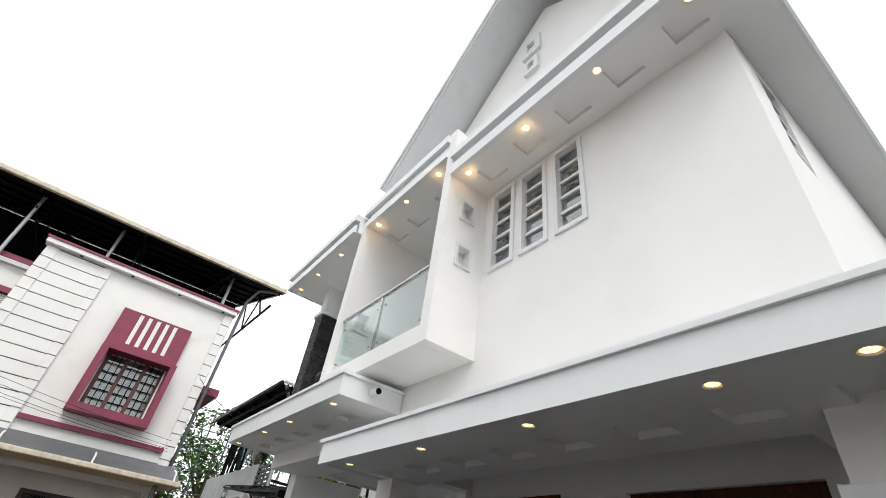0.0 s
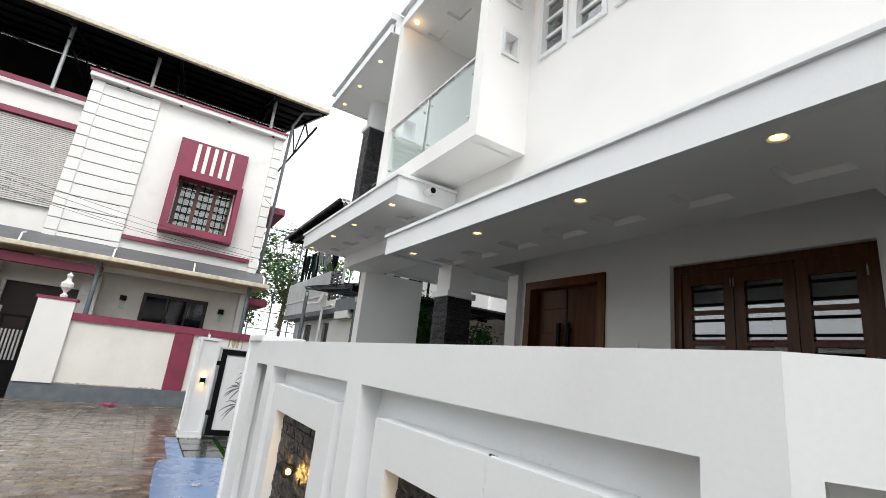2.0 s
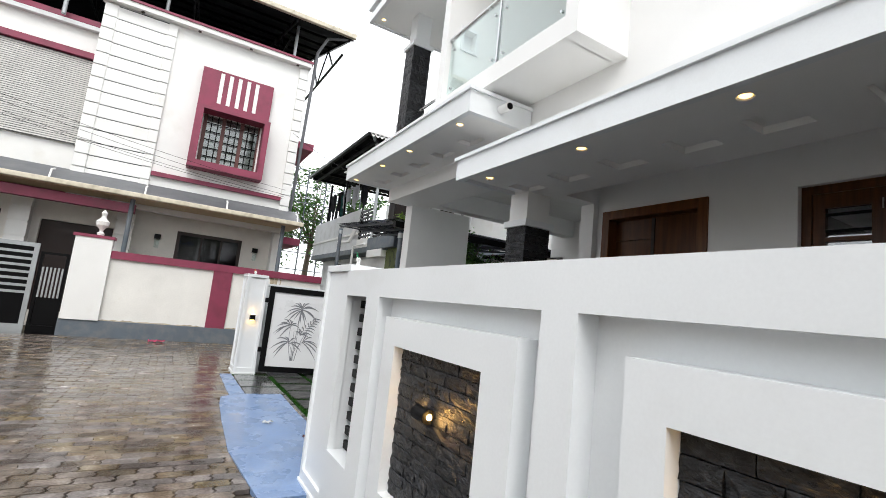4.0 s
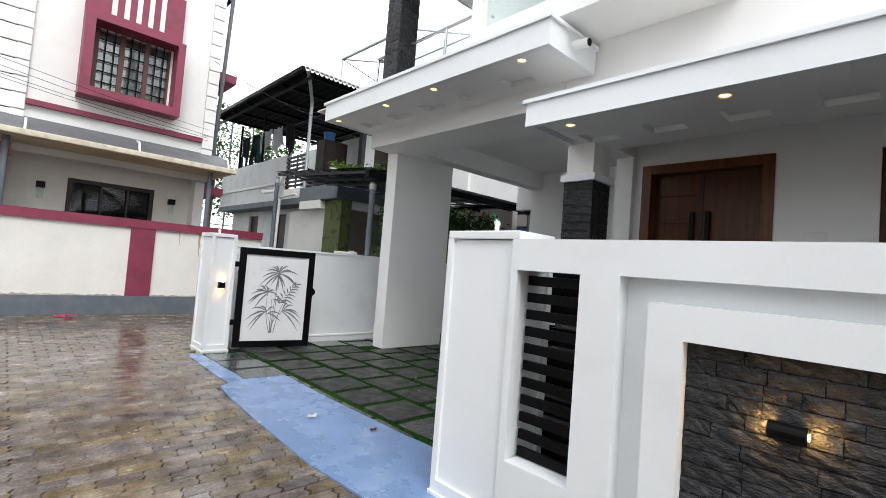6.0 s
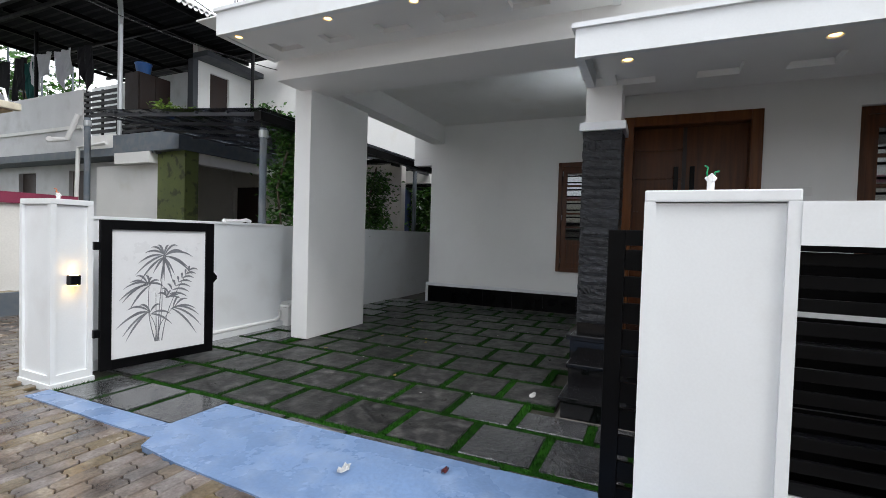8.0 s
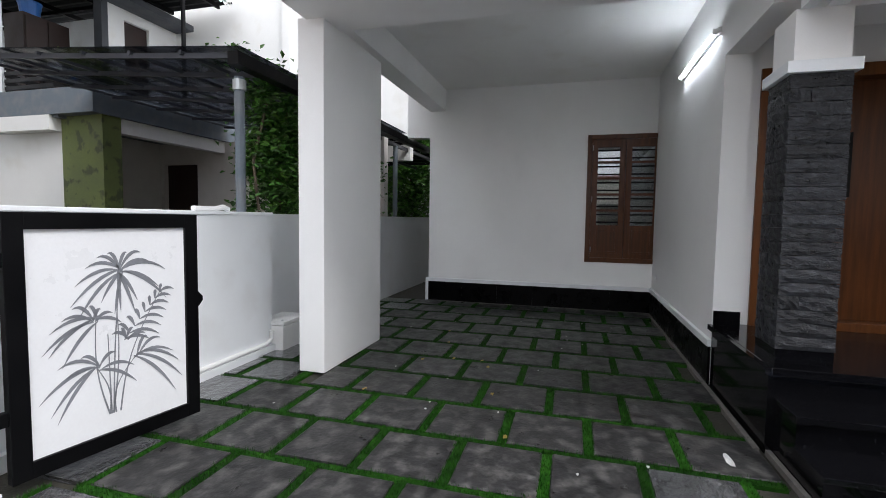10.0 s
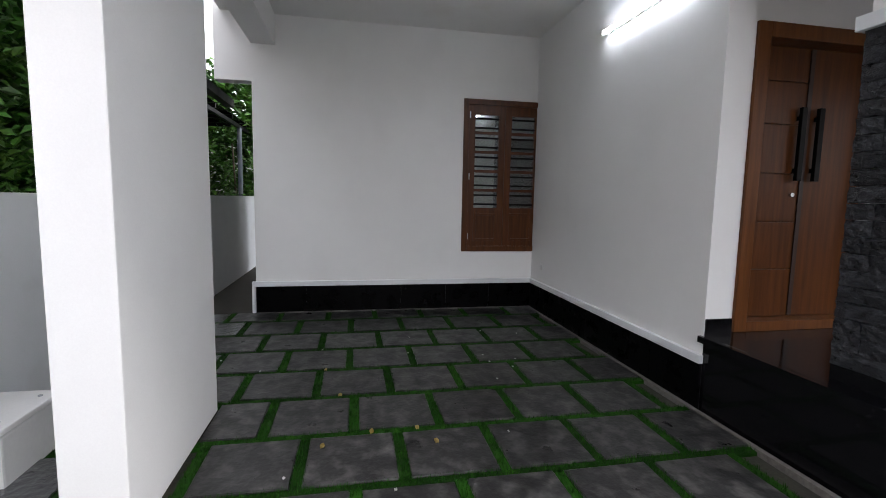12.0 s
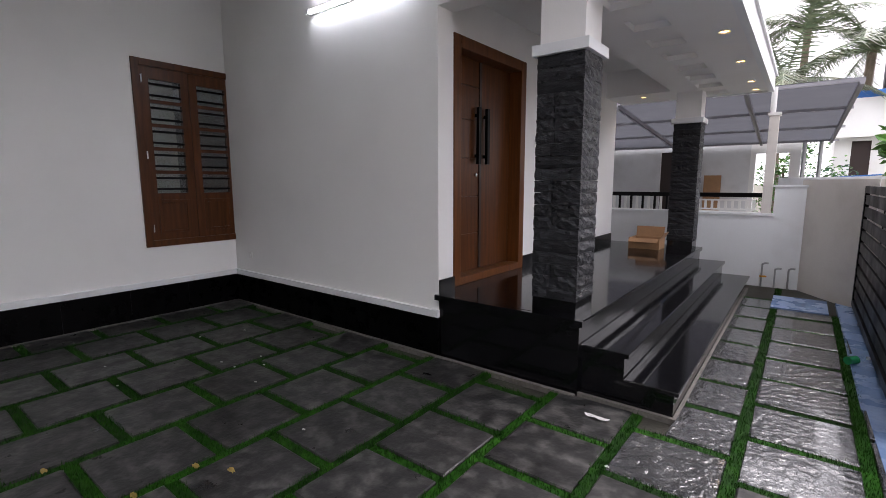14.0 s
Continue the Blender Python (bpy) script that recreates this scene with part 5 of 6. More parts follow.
part("awning_soffit", box(-9.5, 13.52, 3.03, 2.6, YF + 0.5, 3.06), TAN, mh, "tan soffit boards")
part("awning_band", box(-9.5, 14.42, 2.90, 2.15, 14.55, 3.02), MAROON, mh)
for x in (-4.4, -2.6, -0.9, 0.8, 2.5):
    part("gutter_bracket", pipe([(x, 13.45, 3.14), (x, 13.55, 3.34), (x, 13.8, 3.40)], 0.02), WHITE_OLD, mh)
for x in (-1.12, 2.22):
    part("awning_post", rod((x, 13.75, 0), (x, 13.75, 3.05), 0.05), GREYPAINT, mh, "grey steel post")
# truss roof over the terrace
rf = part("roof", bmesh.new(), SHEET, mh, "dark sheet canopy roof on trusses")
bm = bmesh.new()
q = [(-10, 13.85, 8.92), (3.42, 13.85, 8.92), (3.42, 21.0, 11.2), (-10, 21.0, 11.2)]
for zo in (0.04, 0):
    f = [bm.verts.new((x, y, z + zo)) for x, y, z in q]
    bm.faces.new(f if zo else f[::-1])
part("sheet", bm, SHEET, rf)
part("gutter", box(-10, 13.74, 8.82, 3.46, 13.86, 8.95, 0.02), CREAM, mh, "cream roof gutter")
bm = bmesh.new()
bar(bm, (3.44, 13.85, 8.95), (3.44, 21.0, 11.22), 0.06, 0.12)
part("verge", bm, GREYSHEET, mh)
for k in range(7):
    t_ = k / 6
    part("purlin", bar(bmesh.new(), (-10, 13.9 + 7 * t_, 8.86 + 2.23 * t_), (3.4, 13.9 + 7 * t_, 8.86 + 2.23 * t_), 0.06, 0.08), BLACK, mh)
for x in (-8.2, -5.7, -3.2, -0.7, 1.8, 3.3):
    tr_ = part("rafter", bar(bmesh.new(), (x, 13.9, 8.80), (x, 20.8, 11.0), 0.06, 0.10), BLACK, mh)
    part("tie", bar(bmesh.new(), (x, 14.5, 8.6), (x, 20.5, 8.9), 0.05, 0.06), BLACK, tr_)
    for a, b in (((x, 15.5, 8.65), (x, 16.4, 9.6)), ((x, 16.4, 9.6), (x, 17.5, 8.75)), ((x, 17.5, 8.75), (x, 18.6, 10.3))):
        part("web", bar(bmesh.new(), a, b, 0.04, 0.04), BLACK, tr_)
for x in (-5.7, -3.2, -1.25, 1.95):
    part("roof_post", rod((x, 14.55, 7.15), (x, 14.55, 9.0), 0.045), GALV, mh)
# near-black sheet across the back, standing in for shade under the roof
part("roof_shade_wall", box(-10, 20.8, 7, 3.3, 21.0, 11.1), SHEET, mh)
part("terrace", box(-9, 14.6, 7.0, 2.3, 20.8, 7.1), GREYWALL, mh)
part("drain_pipe", pipe([(3.42, 13.9, 8.85), (2.75, 14.2, 8.75), (2.55, 14.35, 8.3), (2.50, 14.7, 3.2)], 0.045), GREYSHEET, mh)

# its boundary wall and gate
o = thing("maroon_boundary_wall", (1.0, 13.1, 0), "stained white boundary wall with maroon coping", "wall")
part("foot", box(-1.9, 12.93, -0.05, 3.2, 13.14, 0.33), GREYPAINT, o, "grey painted footing")
part("body", box(-1.25, 13.0, 0.33, 3.2, 13.14, 1.62), STAINED, o)
part("coping", box(-1.25, 12.95, 1.62, 3.2, 13.18, 1.78), MAROON, o, "maroon coping")
part("pilaster", box(0.72, 12.96, 0.33, 1.12, 13.0, 1.62), MAROON, o, "maroon pilaster")
part("end_post", box(-1.88, 12.9, 0.33, -1.25, 13.2, 2.0), WHITE_OLD, o)
part("end_cap", box(-1.92, 12.88, 2.0, -1.22, 13.22, 2.06), MAROON, o)
STAIN = mat("rust_water_stain", (0.50, 0.43, 0.31), rough=0.9, var=0.4, scale=8)
rn_ = random.Random(63)
bm = bmesh.new()
for x, w_, top, low in ((2.02, 0.05, 1.62, 0.9), (2.10, 0.03, 1.62, 0.62), (1.92, 0.025, 1.62, 1.15), (2.22, 0.02, 1.60, 1.3), (1.55, 0.015, 1.6, 1.35)):
    rows_ = []
    for i in range(9):
        z, h_ = top + (low - top) * i / 8, w_ * (1 - 0.75 * i / 8) * rn_.uniform(0.6, 1.3)
        c_ = x + rn_.uniform(-0.012, 0.012)
        rows_.append((bm.verts.new((c_ - h_, 12.9975, z)), bm.verts.new((c_ + h_, 12.9975, z))))
    for (a_, b_), (c_, d_) in zip(rows_[:-1], rows_[1:]):
        bm.faces.new((a_, b_, d_, c_))
part("rust_streak", bm, STAIN, o, "rusty water streaks")
bm = bmesh.new()
rows_ = [(bm.verts.new((-1.25 + i * 0.06, 12.9978, 0.331)), bm.verts.new((-1.25 + i * 0.06, 12.9978, 0.336 + rn_.uniform(0.0, 0.03)))) for i in range(74)]
for i, ((a_, b_), (c_, d_)) in enumerate(zip(rows_[:-1], rows_[1:])):
    if not 31 < i < 40:
        bm.faces.new((a_, b_, d_, c_))
part("dirt_line", bm, STAIN, o, "brown splash line along the foot")
o = thing("urn_finial", (-1.5, 13.05, 2.06), "white plaster urn finial on the wall post", "finial")
bm = bmesh.new()
prof = [(0.06, 0), (0.07, 0.05), (0.03, 0.09), (0.04, 0.13), (0.11, 0.22), (0.12, 0.30), (0.05, 0.37), (0.04, 0.42), (0.06, 0.48), (0.005, 0.55)]
for (r0, z0), (r1, z1) in zip(prof[:-1], prof[1:]):
    bmesh.ops.create_cone(bm, cap_ends=True, segments=16, radius1=r0, radius2=r1, depth=z1 - z0, matrix=Matrix.Translation((-1.5, 13.05, 2.06 + (z0 + z1) / 2)))
part("urn", bm, WHITE_OLD, o)
o = thing("steel_gate", (-3.4, 13.1, 0), "closed dark steel gate with pale bars", "gate")
bm = bmesh.new()
for a, b, c, d in holes(-4.9, -2.42, -0.035, 1.75, [(-4.82, -2.50, 0.16, 1.67)]):
    bx(bm, a, 13.06, c, b, 13.10, d)
part("gate_frame", bm, GALV, o)
part("gate_sheet", box(-4.82, 13.09, 0.16, -2.5, 13.10, 1.67), BLACK, o)
for k in range(7):
    part("bar", box(-4.82, 13.065, 0.75 + k * 0.13, -2.5, 13.085, 0.80 + k * 0.13), GALV, o)
bm = bmesh.new()
for a, b, c, d in holes(-2.38, -1.92, -0.035, 1.6, [(-2.33, -1.97, 0.15, 1.55)]):
    bx(bm, a, 13.06, c, b, 13.10, d)
o2 = thing("wicket_gate", (-2.15, 13.1, 0), "narrow dark wicket gate with pale bars", "gate")
part("gate_frame", bm, BLACK, o2)
for k in range(6):
    part("bar", box(-2.32 + k * 0.062, 13.07, 0.7, -2.29 + k * 0.062, 13.09, 1.3), GALV, o2)
part("gate_sheet", box(-2.33, 13.085, 0.15, -1.97, 13.095, 0.7), BLACK, o2)

# ---- grey neighbour house with the black canopy ----
nb = thing("grey_house", (7, 16, 0), "grey and white house with a black sheet canopy", "house")
part("wall", wall_x(5.95, 6.15, 14.3, 23, -0.05, 3.0, [(20.3, 21.2, 0.2, 2.75), (17.9, 18.7, 0.9, 2.75), (16.2, 17.0, 0.2, 2.75)]), GREYWALL, nb)
for a, b in ((20.3, 21.2), (17.9, 18.7), (16.2, 17.0)):
    part("door", box(6.05, a, 0.2, 6.08, b, 2.75), BROWN, nb)
part("slab_band", box(5.35, 14.3, 2.92, 6.2, 23, 3.10), GREYPAINT, nb, "dark grey slab edge")
part("parapet", box(5.38, 17.0, 3.10, 5.55, 23, 4.55), GREYWALL, nb)
part("parapet", box(5.38, 15.75, 3.10, 5.55, 17.0, 3.42), WHITE_OLD, nb)
part("string_course", box(5.33, 17.0, 3.62, 5.38, 23, 3.70), WHITE_OLD, nb)
part("slab_band", box(5.30, 13.50, 2.96, 9.6, 15.70, 3.36), GREYPAINT, nb, "dark grey slab edge")
part("slab_edge", box(5.80, 13.58, 2.72, 9.6, 13.78, 2.957), WHITE_OLD, nb)
part("slab_edge", box(5.30, 14.43, 2.72, 5.5, 15.65, 2.957), WHITE_OLD, nb)
part("upper_floor", box(5.6, 13.6, 2.965, 14, 23, 3.10), GREYWALL, nb)
part("wall", wall_x(8.2, 8.4, 9.9, 20, -0.05, 2.955, [(14.3, 15.2, 0.2, 2.5)]), BEIGE, nb)
part("door", box(8.3, 14.3, 0.2, 8.33, 15.2, 2.5), BROWN, nb)
part("wall", box(5.52, 14.45, -0.05, 5.66, 16.7, 2.72), WHITE_OLD, nb)
part("wall", box(6.15, 15.3, -0.05, 8.2, 15.5, 2.955), BEIGE, nb)
part("wall", wall_x(9.7, 9.9, 9.9, 16.3, 2.69, 6.6), WHITE_OLD, nb)
part("column", box(5.48, 13.55, -0.05, 5.80, 14.42, 2.958), GREEN, nb, "mottled green painted column")
part("wall", wall_y(16.3, 16.5, 7.85, 13, 3.1, 7.2, [(8.25, 8.90, 3.15, 5.79)]), WHITE_OLD, nb)
part("door", box(8.25, 16.38, 3.15, 8.90, 16.42, 5.79), BROWN, nb, "dark wooden door")
part("wall", box(8.8, 16.5, 3.1, 9.0, 23, 6.2), GREYWALL, nb)
part("sunshade", box(7.7, 15.75, 6.02, 9.7, 16.3, 6.16), DARKGREY, nb)
part("pillar", box(7.70, 16.28, 3.1, 7.849, 16.5, 6.02), DARKGREY, nb)
# canopy roof
cr = part("canopy", bmesh.new(), SHEET, nb, "black corrugated canopy roof")
bm = bmesh.new()
n_ = 40
for i in range(n_):
    x0, x1 = 4.50 + i * 0.125, 4.50 + (i + 1) * 0.125
    for zo in (0.0, 0.02):
        f = [bm.verts.new((x, y, 6.42 + 0.012 * (x - 4.5) + 0.02 * (y - 14.4) * 0 + (0.03 if k % 2 else 0) + zo)) for x, y, k in ((x0, 14.4, i), (x1, 14.4, i + 1), (x1, 21.6, i + 1), (x0, 21.6, i))]
        bm.faces.new(f if zo else f[::-1])
part("sheet", bm, SHEET, cr)
for k in range(6):
    part("purlin", box(4.55, 14.6 + k * 1.35, 6.30, 9.3, 14.66 + k * 1.35, 6.40), BLACK, cr)
for x in (4.7, 6.5, 8.4):
    part("rafter", box(x, 14.45, 6.22, x + 0.07, 21.5, 6.30), BLACK, cr)
bm = bmesh.new()
for i in range(34):
    y = 4.5 + i * 0.145
    bmesh.ops.create_cone(bm, cap_ends=True, segments=10, radius1=0.06, radius2=0.06, depth=0.012, matrix=Matrix.Translation((y + 0.07, 14.38, 6.40)) @ Matrix.Rotation(math.pi / 2, 4, "X"))
bx(bm, 4.5, 14.374, 6.40, 9.4, 14.386, 6.50)
part("valance", bm, WHITE_OLD, cr, "scalloped pale valance")
part("gutter", box(4.42, 14.4, 6.36, 4.52, 21.6, 6.46), BLACK, cr)
part("down_pipe", pipe([(4.62, 14.45, 6.36), (4.85, 14.75, 6.25), (5.36, 15.55, 6.0), (5.40, 15.63, 5.85), (5.40, 15.63, 3.37)], 0.05), GALV, nb, "silver down pipe")
for x, y in ((5.45, 19.2), (5.45, 21.4), (8.2, 14.6)):
    part("canopy_post", rod((x, y, 3.1), (x, y, 6.25), 0.045), BLACK, nb)
# terrace railing of black slats, along the terrace edge
RA, RB = Vector((5.45, 15.72, 0)), Vector((7.9, 16.25, 0))
rl = part("railing", bmesh.new(), BLACK, nb, "black slatted terrace railing")
for k in range(5):
    z = 3.46 + k * 0.13
    part("slat", bar(bmesh.new(), RA + Vector((0, 0, z)), RB + Vector((0, 0, z)), 0.04, 0.075), BLACK, rl)
for k in range(4):
    p = RA.lerp(RB, k / 3)
    part("post", box(p.x - 0.03, p.y + 0.02, 3.1, p.x + 0.03, p.y + 0.08, 4.02), BLACK, rl)
for k in range(8):
    part("slat", box(5.40, 15.72, 3.48 + k * 0.13, 5.44, 17.0, 3.55 + k * 0.13), BLACK, rl)
for y in (15.74, 16.35, 16.94):
    part("post", box(5.44, y, 3.1, 5.48, y + 0.05, 4.5), BLACK, rl)
for k in range(3):
    part("slat", box(5.40, 14.45, 3.42 + k * 0.12, 5.44, 15.55, 3.48 + k * 0.12), BLACK, rl)
# pergola with a smoked sheet
pg = thing("pergola", (4.6, 11.7, 0), "black steel pergola with smoked roof sheets", "pergola")
for p in ((3.72, 9.55), (3.80, 13.85)):
    po = part("post", rod((*p, 0), (*p, 2.75 if p[1] < 10 else 3.25), 0.05), GREYPAINT, pg)
    part("collar", rod((*p, 2.62 if p[1] < 10 else 3.1), (*p, 2.72 if p[1] < 10 else 3.2), 0.065), GALV, po)
Z = lambda y: 2.93 + (y - 9.5) * 0.078
for x in (3.66, 4.3, 4.95, 5.6, 6.4, 7.2, 8.05):
    part("beam", bar(bmesh.new(), (x, 9.45, Z(9.45)), (x, 13.45, Z(13.45)), 0.04, 0.05), DARKGREY, pg)
for k in range(7):
    y = 9.5 + k * 0.65
    part("rafter", bar(bmesh.new(), (3.6, y, Z(y) + 0.02), (8.1, y, Z(y) + 0.02), 0.03, 0.035), DARKGREY, pg)
bm = bmesh.new()
f = [bm.verts.new((x, y, Z(y) + 0.06)) for x, y in ((3.55, 9.4), (8.15, 9.4), (8.15, 13.48), (3.55, 13.48))]
bm.faces.new(f)
part("roof_sheet", bm, POLYD, pg)
part("gutter", box(3.50, 9.38, 2.80, 9.5, 9.50, 2.92), BLACK, pg)
# laundry and pots on the terrace
ln = thing("clothes_line", (5.6, 18.5, 5.6), "thin wire clothes line under the canopy", "clothes line")
part("wire", rod((5.45, 21.4, 5.75), (5.45, 16.3, 5.55), 0.006, 6), BLACK, ln)


def cloth(y0, y1, z0, z1, m_, label, seed):
    r_ = random.Random(seed)
    bm = bmesh.new()
    n_ = 10
    g_ = [[bm.verts.new((5.45 + 0.05 * math.sin(i * 1.3 + j * 0.4 + seed), y0 + (y1 - y0) * i / n_ + r_.uniform(-0.02, 0.02),
                         z1 + (z0 - z1) * j / 6 * (1 + 0.25 * math.sin(i * 0.7 + seed)))) for j in range(7)] for i in range(n_ + 1)]
    for i in range(n_):
        for j in range(6):
            bm.faces.new((g_[i][j], g_[i + 1][j], g_[i + 1][j + 1], g_[i][j + 1]))
    bmesh.ops.solidify(bm, geom=bm.faces[:], thickness=0.012)
    tagged(part("hanging_laundry", bm, m_), label, "laundry", "laundry on the line")


cloth(20.6, 21.3, 4.75, 5.7, CLOTH_D, "dark garment hung on the clothes line", 1)
cloth(19.7, 20.3, 4.6, 5.68, CLOTH_D, "dark garment hung on the clothes line", 2)
cloth(18.5, 19.4, 4.95, 5.66, CLOTH_W, "white cloth hung on the clothes line", 3)
cloth(17.6, 18.3, 4.85, 5.62, CLOTH_W, "white cloth hung on the clothes line", 4)
cloth(19.3, 19.7, 4.5, 5.5, mat("teal_laundry", (0.02, 0.12, 0.11), rough=0.9), "teal garment hung on the clothes line", 5)
cloth(16.8, 17.4, 4.7, 5.6, CLOTH_D, "dark garment hung on the clothes line", 6)
o = thing("cupboard", (7.15, 17.4, 3.1), "dark wooden cupboard under the canopy", "cupboard")
part("body", box(6.75, 17.15, 3.1, 7.65, 17.7, 5.45), BROWN, o)
part("door", box(6.78, 17.12, 3.2, 7.19, 17.15, 5.4), BROWN, o)
part("door", box(7.21, 17.12, 3.2, 7.62, 17.15, 5.4), BROWN, o)
o = thing("laundry_basket", (7.05, 17.4, 5.45), "blue plastic basket on the cupboard", "basket")
bm = bmesh.new()
bmesh.ops.create_cone(bm, cap_ends=True, segments=18, radius1=0.16, radius2=0.20, depth=0.30, matrix=Matrix.Translation((7.05, 17.4, 5.60)))
part("tub", bm, PLASTIC_B, o)
part("rim", rod((7.05, 17.4, 5.735), (7.05, 17.4, 5.76), 0.212, 18), PLASTIC_B, o)
rp = random.Random(31)
for k, (f_, m_) in enumerate(((0.42, WHITE_OLD), (0.50, GREYSHEET), (0.57, PLASTIC_B), (0.66, GREYSHEET), (0.82, BLACK), (0.93, BLACK))):
    p = RA.lerp(RB, f_)
    o = thing("potted_plant", (p.x, p.y, 4.02), "small potted plant on the terrace railing", "plant", "railing pots")
    part("pot", rod((p.x, p.y, 4.02), (p.x, p.y, 4.24), 0.085, 12, 0.12), m_, o)
    part("leaves", leaves(bmesh.new(), rp, (p.x, p.y, 4.36), (0.06, 0.07, 0.08) if k < 4 else (0.24, 0.14, 0.09), 50 if k < 4 else 260, 0.06), LEAF_Y, o)
for x, y in ((4.1, 9.9), (4.6, 10.6)):
    o = thing("potted_plant", (x, y, Z(y) + 0.06), "small leafy plant on the pergola roof", "plant", "pergola plants")
    part("pot", rod((x, y, Z(y) + 0.062), (x, y, Z(y) + 0.12), 0.06, 12, 0.07), BLACK, o)
    part("leaves", leaves(bmesh.new(), rp, (x, y, Z(y) + 0.17), (0.08, 0.10, 0.05), 110, 0.035), LEAF, o)
o = thing("pvc_drain", (5.3, 18.0, 3.2), "white drain pipes on the grey wall", "pipe")
part("pipe", pipe([(5.33, 17.1, 3.95), (5.2, 17.3, 3.35), (4.9, 17.5, 3.30), (4.8, 17.2, 3.28)], 0.06), PVC, o)
part("pipe", pipe([(5.28, 15.9, 3.2), (5.28, 17.0, 3.16), (5.28, 17.15, 0.2)], 0.045), PVC, o)

# creeper on the pergola end
cr_ = thing("creeper", (4.6, 9.95, 0), "dense green creeper over the boundary wall", "creeper")
rc = random.Random(17)
bm = bmesh.new()
for k in range(230):
    x = rc.uniform(4.40, 5.8) if k % 3 else rc.uniform(5.2, 7.4)
    z = rc.uniform(1.35, 2.95) if x < 5.6 else rc.uniform(1.3, 2.4)
    leaves(bm, rc, (x, 9.80 + rc.uniform(-0.12, 0.25), z), (0.13, 0.08, 0.15), 62, 0.05)
for k in range(10):
    x = rc.uniform(4.2, 5.2)
    leaves(bm, rc, (x, 9.62, 1.30), (0.06, 0.03, 0.08), 30, 0.035)
part("leaves", bm, LEAF, cr_)
for k in range(7):
    x = 4.4 + k * 0.42
    part("stem", pipe([(x, 9.95, 0), (x + 0.1, 9.9, 1.2), (x - 0.1, 9.85, 2.0), (x + 0.15, 9.85, 2.7)], 0.018, 6), TRUNK, cr_)
# plants in the far side passage
for x, y in ((12.4, 9.1), (13.0, 10.2)):
    o = thing("shrub", (x, y, 0), "leafy green shrub in the side passage", "shrub", "passage shrubs")
    bm = bmesh.new()
    for k in range(14):
        leaves(bm, rc, (x + rc.gauss(0, 0.25), y + rc.gauss(0, 0.2), 1.0 + rc.uniform(0, 1.9)), (0.12, 0.12, 0.14), 50, 0.055)
    part("leaves", bm, LEAF, o)
    part("stem", pipe([(x, y, -0.03), (x + 0.05, y, 1.2), (x, y + 0.05, 2.6)], 0.02, 6), TRUNK, o)
# house with blue band beyond the pergola
bh = thing("blue_white_house", (13, 13, 0), "white house with dark blue band and brown window", "house")
part("wall", wall_y(12.9, 13.1, 9.6, 20, -0.05, 7.0, [(10.4, 11.8, 4.47, 5.7), (10.6, 11.4, 0.1, 2.3), (12.4, 13.6, 0.9, 2.2)]), WHITE_OLD, bh)
part("band", box(12.05, 12.85, -0.05, 14.1, 12.9, 7.0), BLUEG, bh, "dark blue wall band")
part("band", box(17.3, 12.85, -0.05, 19.8, 12.9, 7.0), BLUEG, bh, "dark blue wall band")
part("window", box(18.1, 12.80, 4.6, 18.9, 12.85, 6.4), GREYSHEET, bh)
part("window", box(10.4, 12.95, 4.47, 11.8, 12.99, 5.7), TEAK_D, bh)
for k in range(3):
    part("pane", box(10.5 + k * 0.43, 12.93, 4.57, 10.83 + k * 0.43, 12.95, 5.6), GREYSHEET, bh)
part("door", box(10.6, 13.0, 0.1, 11.4, 13.05, 2.3), BROWN, bh)
part("window", box(12.4, 13.0, 0.9, 13.6, 13.04, 2.2), BROWN, bh)
pg2 = thing("rear_pergola", (11, 11, 0), "black steel rear pergola with dark sheets", "pergola")
for k in range(5):
    part("rafter", box(8.0 + k * 1.2, 9.9, 2.95, 8.05 + k * 1.2, 12.85, 3.02), BLACK, pg2)
for y in (9.95, 11.0, 12.0):
    part("beam", box(7.9, y, 2.88, 13.4, y + 0.06, 2.95), BLACK, pg2)
part("roof_sheet", box(7.9, 9.9, 3.03, 13.4, 12.85, 3.035), POLYD, pg2).visible_shadow = False
for x in (9.0, 12.5):
    part("post", rod((x, 9.98, 0), (x, 9.98, 2.9), 0.05), GREYPAINT, pg2)

# trees and net trellis behind
def tree(x, y, h, spread, seed, n_, name="tree", label="leafy tree behind the houses"):
    r_ = random.Random(seed)
    o_ = thing(name, (x, y, -0.07), label, "tree")
    part("trunk", rod((x, y, -0.07), (x + 0.2, y, h * 0.6), 0.22, 10, 0.10), TRUNK, o_)
    bm = bmesh.new()
    bl_ = bmesh.new()
    for k in range(n_):
        a = r_.uniform(0, 6.28)
        d_ = r_.uniform(0.15, 1) * spread
        c = (x + d_ * math.cos(a), y + d_ * math.sin(a), h * r_.uniform(0.45, 1.0))
        cy(bl_, (x + 0.2, y, h * 0.5), c, 0.05, 5, 0.015)
        leaves(bm, r_, c, (spread * 0.16, spread * 0.16, spread * 0.12), 70, 0.13)
    part("limbs", bl_, TRUNK, o_)
    part("crown", bm, LEAF, o_)


